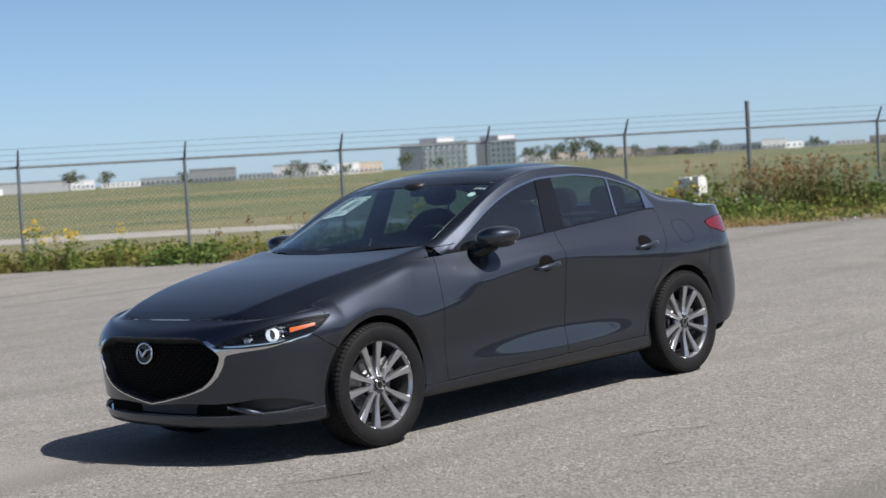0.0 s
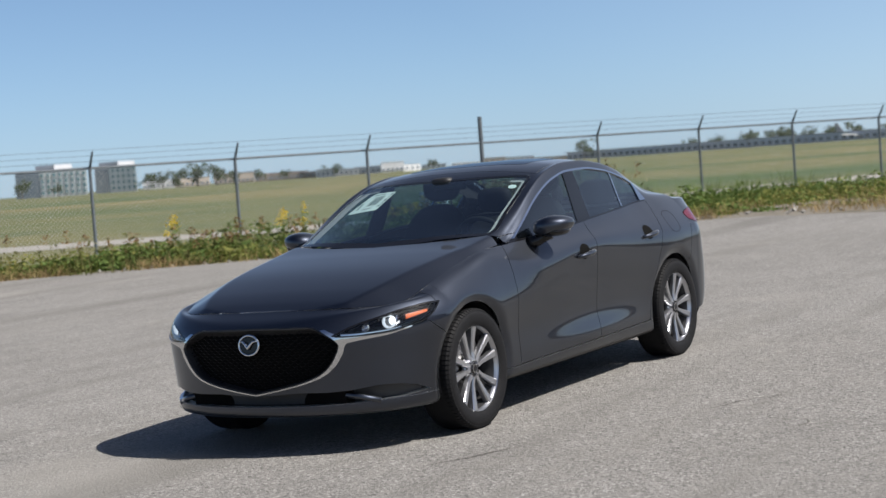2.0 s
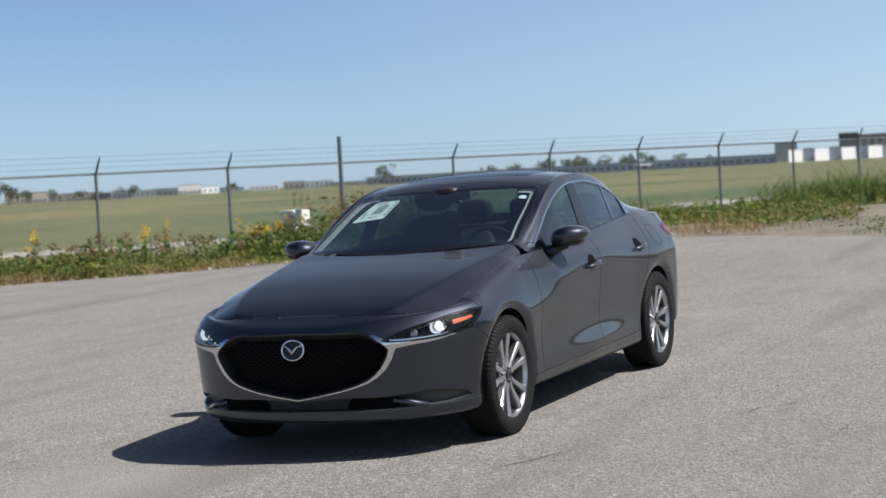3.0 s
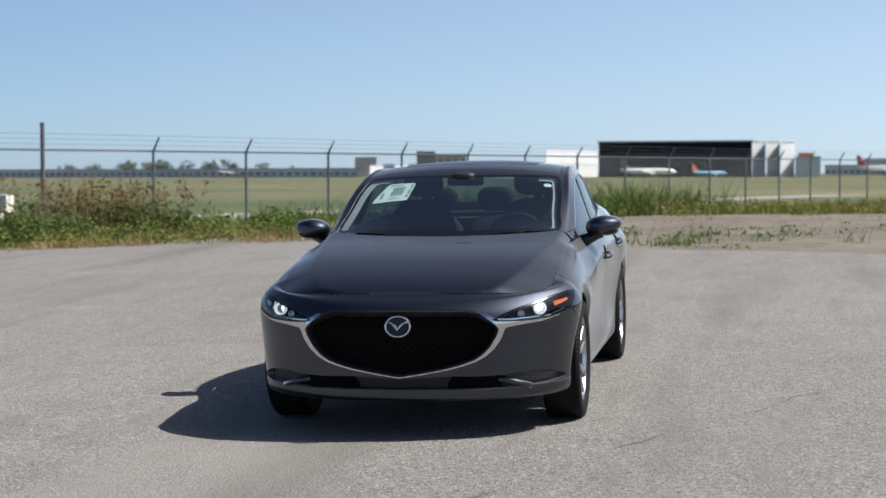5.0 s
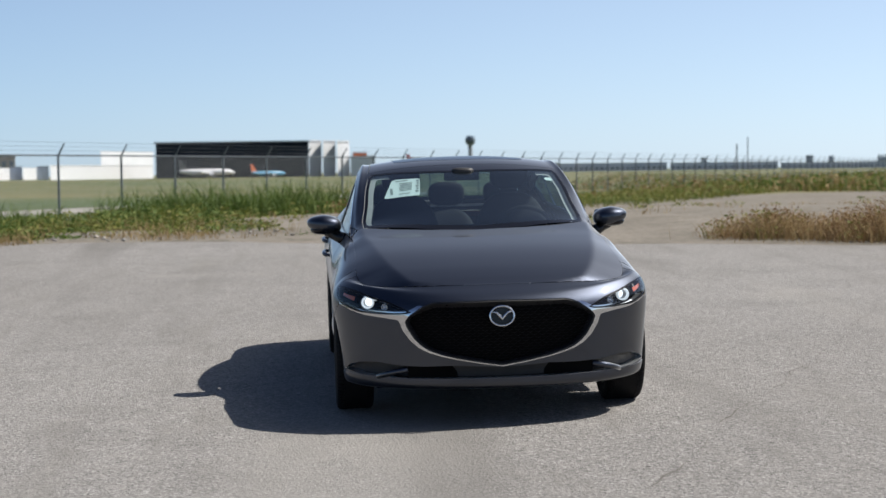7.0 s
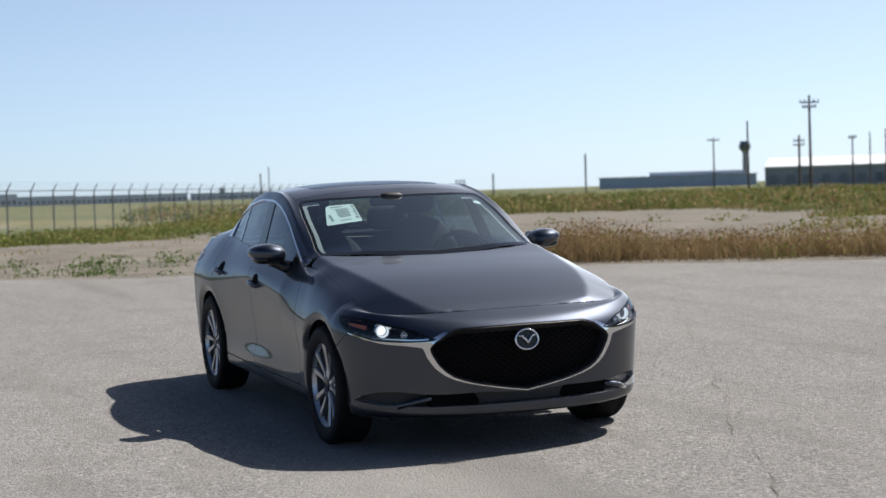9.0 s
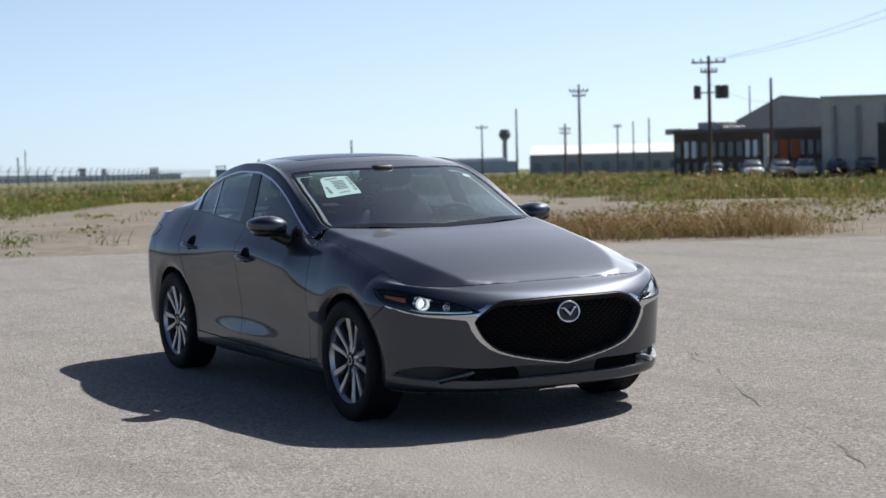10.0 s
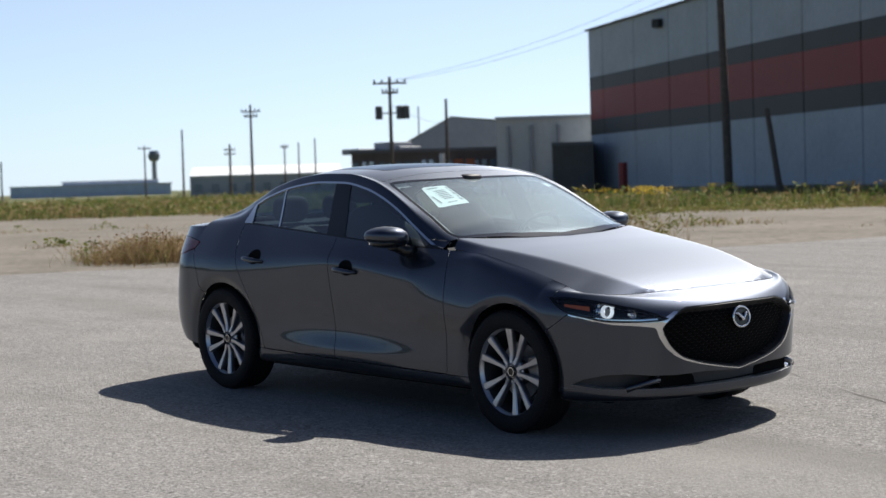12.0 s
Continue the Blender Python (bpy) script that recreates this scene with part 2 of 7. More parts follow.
def tube(bm, points, radius, sides=8, closed=False, cap=True):
    """A round bar along points; radius may be one number or one a point."""
    pts = [Vector(p) for p in points]
    n = len(pts)
    radii = radius if isinstance(radius, (list, tuple)) else [radius] * n
    rings, last = [], None
    for i, p in enumerate(pts):
        a = pts[(i - 1) % n] if (i or closed) else p
        b = pts[(i + 1) % n] if (i < n - 1 or closed) else p
        d = (b - a).normalized()
        if last is None:
            last = d.orthogonal().normalized()
        last = (last - d * last.dot(d)).normalized()
        side = d.cross(last)
        rings.append([bm.verts.new(p + radii[i] * (math.cos(w) * last + math.sin(w) * side))
                      for w in (2 * math.pi * k / sides for k in range(sides))])
    for i in range(n if closed else n - 1):
        r, s = rings[i], rings[(i + 1) % n]
        for k in range(sides):
            bm.faces.new((r[k], r[(k + 1) % sides], s[(k + 1) % sides], s[k]))
    if cap and not closed:
        bm.faces.new(rings[0][::-1])
        bm.faces.new(rings[-1])
    return bm


def lathe(bm, profile, n=48, axis="y", at=(0, 0, 0), close=False):
    """Turns a profile of (radius, along) round an axis."""
    rings = []
    for k in range(n):
        c, s = math.cos(2 * math.pi * k / n), math.sin(2 * math.pi * k / n)
        ring = []
        for r, a in profile:
            p = {"y": (r * c, a, r * s), "x": (a, r * c, r * s), "z": (r * c, r * s, a)}[axis]
            ring.append(bm.verts.new((p[0] + at[0], p[1] + at[1], p[2] + at[2])))
        rings.append(ring)
    m = len(profile)
    for k in range(n):
        a, b = rings[k], rings[(k + 1) % n]
        for i in range(m if close else m - 1):
            bm.faces.new((a[i], a[(i + 1) % m], b[(i + 1) % m], b[i]))
    return bm


def curve_at(keys, x):
    """A smooth curve through (x, value) keys, without overshoot."""
    k = np.array(sorted(keys), float)
    xs, ys = k[:, 0], k[:, 1]
    h, d = np.diff(xs), np.diff(ys) / np.diff(xs)
    m = np.r_[d[0], np.where(d[1:] * d[:-1] > 0, 2 * d[1:] * d[:-1] / (d[1:] + d[:-1] + 1e-12 * np.sign(d[1:] + d[:-1] + 1e-30)), 0), d[-1]]
    x = np.clip(np.asarray(x, float), xs[0], xs[-1])
    i = np.clip(np.searchsorted(xs, x, "right") - 1, 0, len(h) - 1)
    t = (x - xs[i]) / h[i]
    return ((2 * t**3 - 3 * t**2 + 1) * ys[i] + (t**3 - 2 * t**2 + t) * h[i] * m[i]
            + (3 * t**2 - 2 * t**3) * ys[i + 1] + (t**3 - t**2) * h[i] * m[i + 1])


def spline(points, t):
    """Catmull-Rom through points (n, 3) at parameters t of 0 to n - 1."""
    p = np.asarray(points, float)
    p = np.vstack([2 * p[0] - p[1], p, 2 * p[-1] - p[-2]])
    i = np.clip(np.floor(t).astype(int), 0, len(p) - 4)
    u = (t - i)[:, None]
    a, b, c, d = p[i], p[i + 1], p[i + 2], p[i + 3]
    return 0.5 * (2 * b + (c - a) * u + (2 * a - 5 * b + 4 * c - d) * u**2 + (3 * b - a - 3 * c + d) * u**3)


def inside(poly, a, b):
    """Signed distance from points (a, b) to a closed polygon: negative inside."""
    poly = np.array(poly, float)
    q = np.stack([np.asarray(a, float), np.asarray(b, float)], -1)
    best, sign = np.full(len(q), 1e9), np.ones(len(q))
    for p0, p1 in zip(poly, np.roll(poly, -1, 0)):
        e, w = p1 - p0, q - p0
        t = np.clip((w @ e) / (e @ e), 0, 1)
        best = np.minimum(best, ((w - t[:, None] * e) ** 2).sum(1))
        c1, c2, c3 = q[:, 1] >= p0[1], q[:, 1] < p1[1], e[0] * w[:, 1] > e[1] * w[:, 0]
        sign[(c1 & c2 & c3) | (~c1 & ~c2 & ~c3)] *= -1
    return sign * np.sqrt(best)


def clip(mesh, field, level=0.0):
    """The part of a mesh (verts, faces) where field is under level, cut through the faces that straddle it."""
    verts, faces = mesh
    if not len(faces):
        return mesh
    d = field(verts) - level
    keep = d < 0
    out_v, out_f, index, cuts = [], [], {}, {}

    def vert(i):
        if i not in index:
            index[i] = len(out_v)
            out_v.append(verts[i])
        return index[i]

    def cut(i, j):
        key = (min(i, j), max(i, j))
        if key not in cuts:
            i, j = key
            t = d[i] / (d[i] - d[j])
            cuts[key] = len(out_v)
            out_v.append(verts[i] + t * (verts[j] - verts[i]))
        return cuts[key]

    for f in faces:
        k = [keep[i] for i in f]
        if all(k):
            out_f.append(tuple(vert(i) for i in f))
        elif any(k):
            ring = []
            for a, b in zip(f, (*f[1:], f[0])):
                if keep[a]:
                    ring.append(vert(a))
                if keep[a] != keep[b]:
                    ring.append(cut(a, b))
            if len(ring) > 2:
                out_f.append(tuple(ring))
    return np.array(out_v).reshape(-1, 3), out_f


def vertex_normals(mesh):
    verts, faces = mesh
    n = np.zeros_like(verts)
    for f in faces:
        a, b, c = verts[f[0]], verts[f[1]], verts[f[2]]
        k = np.cross(b - a, c - a)
        for i in f:
            n[i] += k
    return n / (np.linalg.norm(n, axis=1, keepdims=True) + 1e-12)


def shell(mesh, depth, lift=0.0):
    """A sheet with its rim folded in by depth, the sheet itself lifted by lift along its normals."""
    verts, faces = mesh
    n = vertex_normals(mesh)
    top = verts + lift * n
    edges = {}
    for f in faces:
        for a, b in zip(f, (*f[1:], f[0])):
            edges[(a, b)] = edges.get((a, b), 0) + 1
    rim = [(a, b) for a, b in edges if (b, a) not in edges]
    rv = sorted({i for e in rim for i in e})
    idx = {i: len(verts) + k for k, i in enumerate(rv)}
    idx2 = {i: len(verts) + len(rv) + k for k, i in enumerate(rv)}
    low = np.array([top[i] - depth * n[i] for i in rv]).reshape(-1, 3)
    edge = np.array([top[i] for i in rv]).reshape(-1, 3)
    sides = [(idx[a], idx2[a], idx2[b], idx[b])[::-1] for a, b in rim]
    return np.vstack([top, edge, low]), list(faces) + sides


def flip(mesh):
    """The other half of the car."""
    verts, faces = mesh
    return verts * (1, -1, 1), [f[::-1] for f in faces]


def joined(*meshes):
    vs, fs, k = [], [], 0
    for v, f in meshes:
        vs.append(v)
        fs += [tuple(i + k for i in g) for g in f]
        k += len(v)
    return np.vstack(vs), fs


def grid_mesh(p):
    """A mesh from a grid of points (rows, columns, 3)."""
    r, c = p.shape[:2]
    i = np.arange(r * c).reshape(r, c)
    return p.reshape(-1, 3), [tuple(q) for q in np.stack([i[:-1, :-1], i[1:, :-1], i[1:, 1:], i[:-1, 1:]], -1).reshape(-1, 4).tolist()]

# ---- the car: one saloon, x forward, y to its left, standing on the lot ----
AXLE, TYRE_R, HUB_Z, ARCH_R = 1.3625, 0.325, 0.325, 0.354
X1, X2 = 1.6, -1.75
BELT_Z = [(-2.4, 1.0), (-2.0, 1.018), (-1.75, 1.04), (-1.4, 1.058), (-1.2, 1.056), (-0.9, 1.039), (-0.32, 1.006), (0.18, 0.972), (0.64, 0.950), (0.85, 0.945), (1.0, 0.938),
          (1.25, 0.893), (1.47, 0.850), (1.6, 0.816), (1.70, 0.786), (1.775, 0.760), (1.85, 0.746), (1.967, 0.740), (2.05, 0.745)]
BELT_Y = [(-2.4, 0.68), (-1.75, 0.725), (-1.4, 0.728), (-1.13, 0.735), (-0.8, 0.760), (-0.4, 0.783), (0.0, 0.795), (0.4, 0.785), (0.8, 0.76), (1.0, 0.745), (1.6, 0.752)]
EDGE_Z = [(-1.75, 1.082), (-1.5, 1.115), (-1.29, 1.180), (-1.07, 1.262), (-0.79, 1.320), (-0.52, 1.343), (-0.28, 1.340), (-0.05, 1.306), (0.11, 1.260), (0.3, 1.180), (0.45, 1.098), (0.6, 1.016), (0.7, 0.968), (0.8, 0.953), (1.0, 0.945), (1.6, 0.826)]
EDGE_Y = [(-1.75, 0.635), (-1.5, 0.630), (-1.29, 0.640), (-1.07, 0.640), (-0.79, 0.642), (-0.52, 0.648), (-0.26, 0.657), (0.0, 0.676), (0.26, 0.702), (0.516, 0.728), (0.8, 0.742), (1.0, 0.718), (1.6, 0.70)]
TOP_Z = [(-2.4, 1.015), (-2.3, 1.040), (-2.1, 1.052), (-1.9, 1.072), (-1.75, 1.104), (-1.4, 1.256), (-1.1, 1.358), (-0.9, 1.395), (-0.6, 1.418), (-0.35, 1.416), (-0.15, 1.400), (0.0, 1.374), (0.15, 1.326),
         (0.3, 1.265), (0.6, 1.141), (0.85, 1.037), (1.0, 0.976), (1.2, 0.955), (1.5, 0.908), (1.8, 0.835), (1.95, 0.787), (2.05, 0.745)]


def side_controls(x):
    """Section control points of the left half at x, from the sill to the centre of the top: (11, 2) of y and z."""
    c = lambda keys: float(curve_at(keys, x))  # noqa: E731
    zb, yb, ze, ye, zc = c(BELT_Z), c(BELT_Y), c(EDGE_Z), c(EDGE_Y), c(TOP_Z)
    flare = math.exp(-((abs(x) - 1.38) / 0.36) ** 2)
    w = 0.872 + 0.022 * flare - 0.012 * max(0, -x - 1.5)
    zm = 0.665 + 0.115 * math.exp(-(((x + 0.12) / 0.62) ** 2))
    dish, nose = math.exp(-((x + 0.12) / 0.50) ** 2), min(1.0, max(0.0, (x - 1.2) / 0.4))
    yin = max(0.28, ye - 0.075)
    # the shoulder of the front wing breaks a hand below the hood's edge
    wing = min(1.0, max(0.0, (x - 0.55) / 0.45))
    ys, zs = w - 0.006 - 0.012 * flare - 0.012 * nose, 0.5 * (zm + zb) - 0.006
    ys, zs = ys + wing * (0.812 + 0.045 * (x - 1.1) - ys), zs + wing * (zb - 0.055 - zs)
    zin = ze + 0.46 * (zc - ze)
    return np.array([(0.80, 0.20), (0.846 - 0.004 * nose, 0.225), (0.853 + 0.017 * dish + 0.008 * flare, 0.325), (0.851 - 0.005 * dish + 0.034 * flare, 0.475), (w, zm), (ys, zs),
                     (yb, zb), (ye, ze), (yin, zin), (0.52 * yin, zc - 0.2 * (zc - zin)), (0.0, zc)])


def front_cap(k):
    x_end = (2.120, 2.190, 2.200, 2.224, 2.243, 2.186, 2.050)[k]
    z_end = (0.193, 0.214, 0.30, 0.46, 0.60, 0.684, 0.745)[k]
    return x_end, z_end, (2.35, 2.35, 2.3, 2.2, 2.1, 2.05, 2.9)[k]


def rear_cap(k):
    x_end = (-1.99, -2.08, -2.30, -2.385, -2.345, -2.33, -2.345)[k]
    z_end = (0.31, 0.35, 0.42, 0.51, 0.68, 0.86, 1.015)[k]
    return x_end, z_end, (2.2, 2.2, 2.25, 2.2, 2.1, 1.95, 2.4)[k]


def cap_controls(x0, a, end):
    """The lower controls at angle a (0 at the side, 1 at the centre) round the front or the rear."""
    base, out = side_controls(x0)[:7], []
    phi = a * math.pi / 2
    for k in range(7):
        x_end, z_end, n = end(k)
        s, c = math.sin(phi) ** (2 / n), max(0.0, math.cos(phi)) ** (2 / n)
        x = x0 + (x_end - x0) * s
        blend = math.sin(phi) ** 2
        z = base[k][1] + (z_end - base[k][1]) * blend
        if k == 6 and x0 > 0:
            z = float(curve_at(BELT_Z, x))
        out.append((x, base[k][0] * c, z))
    return np.array(out)


def body_surface():
    """The whole skin as one sheet, without the hood and the boot lid."""
    t_low, t_top = np.linspace(0, 6, 67), np.linspace(6, 10, 45)
    rows = []
    for x in np.linspace(X1, X2, 172):
        c = side_controls(x)
        full = np.vstack([c, (c * (-1, 1))[-2::-1]])
        t = np.r_[t_low, t_top[1:], 20 - t_top[-2::-1], 20 - t_low[-2::-1]]
        p = spline(np.c_[np.full(len(full), x), full], t)
        rows.append(p)
    mid = grid_mesh(np.array(rows))
    mid = clip(mid, lambda v: np.minimum(v[:, 0] - 0.968 + 0.24 * (v[:, 1] / 0.74) ** 2, np.where(np.abs(v[:, 1]) < curve_at(BELT_Y, v[:, 0]) + 0.012, v[:, 2] - curve_at(BELT_Z, v[:, 0]) - 0.001, -1.0)))
    caps = []
    for x0, end, order in ((X1, front_cap, 1), (X2, rear_cap, -1)):
        left = []
        for a in np.linspace(0, 1, 56) ** 1.25:
            left.append(spline(cap_controls(x0, a, end), t_low))
        left = np.array(left)
        right = left[::-1][1:] * (1, -1, 1)
        g = np.concatenate([left, right])
        caps.append(grid_mesh(g[::order][::-1]))
    verts, faces = weld(joined(mid, *caps))
    # the wing edges turn in round the wheel openings
    for ax in (AXLE, -AXLE):
        near = np.clip(1 - (np.hypot(verts[:, 0] - ax, verts[:, 2] - HUB_Z - 0.012) - ARCH_R) / 0.06, 0, 1)
        verts[:, 1] -= np.sign(verts[:, 1]) * np.where(np.abs(verts[:, 1]) > 0.7, 0.024 * near**2, 0)
    return verts, faces


def weld(mesh):
    verts, faces = mesh
    seen, index, out = {}, [], []
    for v in verts:
        key = tuple(np.round(v, 5))
        if key not in seen:
            seen[key] = len(out)
            out.append(v)
        index.append(seen[key])
    made = []
    for f in faces:
        g = []
        for i in (index[k] for k in f):
            if i not in g:
                g.append(i)
        if len(g) > 2:
            made.append(tuple(g))
    return np.array(out), made


CAP_TOP = np.array([cap_controls(X1, a, front_cap)[6] for a in np.linspace(0, 1, 90) ** 1.25])


def hood_edge_y(x):
    """Half width of the hood at x: the top of the wings, then of the rounded nose."""
    return np.where(x < X1, curve_at(BELT_Y, np.minimum(x, X1)), np.interp(x, CAP_TOP[:, 0], CAP_TOP[:, 1]))


HOOD_TOP = [(0.6, 1.052), (0.8, 1.019), (1.0, 0.985), (1.2, 0.956), (1.5, 0.906), (1.8, 0.835), (1.95, 0.787), (2.05, 0.745)]


def hood_z(x, y):
    """Height of the hood: a gently crowned middle that breaks at a crease and falls to the wings."""
    zc, ze, ye = curve_at(HOOD_TOP, x), curve_at(BELT_Z, x), np.maximum(hood_edge_y(x), 0.05)
    crease = np.minimum(curve_at([(0.8, 0.70), (1.0, 0.685), (1.2, 0.655), (1.4, 0.63), (1.6, 0.598), (1.8, 0.55), (2.0, 0.465), (2.1, 0.42)], x), ye - 0.06)

    def fall(q):
        return 0.5 * (np.sqrt((q - crease) ** 2 + 0.007**2) + q - crease)

    def crown(q):
        return 0.016 * (q / 0.75) ** 2.4
    q = np.minimum(np.abs(y), 1.02 * ye)
    return zc - crown(q) - (zc - crown(ye) - ze) * fall(q) / fall(ye)


GRILLE = [(0.0, 0.676), (0.36, 0.671), (0.405, 0.656), (0.49, 0.600), (0.512, 0.572), (0.502, 0.538), (0.468, 0.480), (0.43, 0.440), (0.385, 0.411), (0.32, 0.388), (0.25, 0.370), (0.12, 0.345), (0.0, 0.326)]
GRILLE = GRILLE + [(-y, z) for y, z in GRILLE[-2:0:-1]]
INTAKE = [(0.0, 0.258), (0.5, 0.262), (0.75, 0.272), (0.83, 0.290), (0.80, 0.322), (0.74, 0.342), (0.66, 0.346), (0.54, 0.330), (0.42, 0.326), (0.25, 0.330), (0.0, 0.316)]
INTAKE = INTAKE + [(-y, z) for y, z in INTAKE[-2:0:-1]]
DLO_TOP = [(-1.292, 1.075), (-1.27, 1.168), (-1.07, 1.249), (-0.79, 1.307), (-0.52, 1.330), (-0.28, 1.327), (-0.05, 1.293), (0.11, 1.247), (0.3, 1.167), (0.45, 1.085), (0.6, 1.003), (0.69, 0.962), (0.74, 0.9535)]
DLO_X = np.linspace(-1.292, 0.74, 70)
DLO = [(x, float(curve_at(DLO_TOP, x))) for x in DLO_X] + [(x, float(curve_at(BELT_Z, x)) + 0.004) for x in DLO_X[::-1]]
WINDSCREEN = [(0.962, -0.3), (0.962, 0.0), (0.924, 0.3), (0.858, 0.5), (0.77, 0.672), (0.66, 0.676), (0.5, 0.655), (0.30, 0.640), (0.10, 0.612), (0.055, 0.585), (0.115, 0.3), (0.135, 0.0), (0.135, -0.3)]
BACKLIGHT = [(-1.13, -0.3), (-1.13, 0.0), (-1.12, 0.3), (-1.14, 0.5), (-1.2, 0.535), (-1.5, 0.56), (-1.68, 0.57), (-1.72, 0.54), (-1.74, 0.3), (-1.745, 0.0), (-1.745, -0.3)]
HOOD = ([(0.972, -0.3), (0.972, 0.0), (0.934, 0.3), (0.868, 0.5), (0.785, 0.672), (0.815, 0.752)] + [(x, float(hood_edge_y(np.array(x)))) for x in (0.95, 1.1, 1.25, 1.4, 1.5, 1.58)]
        + [(float(p[0]), float(p[1])) for p in CAP_TOP[2::3]] + [(2.05, 0.0), (2.05, -0.3)])
REAR_TOP = np.array([cap_controls(X2, a, rear_cap)[6] for a in np.linspace(0, 1, 60) ** 1.25])
BOOT = [(-1.757, -0.3), (-1.757, 0.0), (-1.756, 0.55), (-1.757, 0.69)] + [(float(p[0]), float(p[1])) for p in REAR_TOP[3::3]] + [(float(REAR_TOP[-1, 0]), -0.3)]
FRONT_DOOR = [(0.80, 0.99), (0.795, 0.945), (0.835, 0.872), (0.855, 0.74), (0.858, 0.60), (0.848, 0.272), (-0.163, 0.284), (-0.19, 0.60), (-0.20, 0.80), (-0.205, 0.91), (-0.215, 1.0), (-0.225, 1.06)]
REAR_DOOR = [(-0.163, 0.284), (-0.19, 0.60), (-0.20, 0.80), (-0.205, 0.91), (-0.215, 1.0), (-0.225, 1.1), (-1.285, 1.1), (-1.275, 1.02), (-1.228, 0.93), (-1.188, 0.847), (-1.13, 0.745), (-1.07, 0.64), (-1.016, 0.543), (-0.965, 0.43), (-0.925, 0.293)]
LAMP_LOW = [(0.0, 0.733), (0.03, 0.712), (0.075, 0.686), (0.167, 0.655), (0.30, 0.636), (0.48, 0.614), (0.65, 0.608), (0.80, 0.606), (0.92, 0.608), (1.0, 0.614)]
LAMP_TOP = [(0.0, 0.735), (0.12, 0.737), (0.26, 0.730), (0.395, 0.719), (0.515, 0.704), (0.63, 0.689), (0.75, 0.673), (0.88, 0.648), (1.0, 0.616)]
CAR = empty("car", "dark grey metallic four-door saloon parked on the worn lot", "car", LOT)


def lamp_q(v):
    return (v[:, 0] - np.abs(v[:, 1]) - 0.82) / 0.86


def lamp_field(v):
    q = lamp_q(v)
    d = np.maximum(curve_at(LAMP_LOW, q) - v[:, 2], v[:, 2] - curve_at(LAMP_TOP, q))
    return np.maximum(d, np.maximum(-q, q - 1) * 0.5)


def biggest(mesh):
    """The largest connected piece of a mesh."""
    verts, faces = mesh
    root = list(range(len(verts)))

    def find(i):
        while root[i] != i:
            root[i] = root[root[i]]
            i = root[i]
        return i
    for f in faces:
        a = find(f[0])
        for i in f[1:]:
            root[find(i)] = a
    group = [find(f[0]) for f in faces]
    best = max(set(group), key=group.count)
    used, made = {}, []
    for f, g in zip(faces, group):
        if g == best:
            made.append(tuple(used.setdefault(i, len(used)) for i in f))
    return np.array([verts[i] for i in used]), made


def side_only(field, y=0.45):
    """A field that holds on the left flank alone."""
    return lambda v: np.maximum(field(v), y - v[:, 1])


WHOLE = []


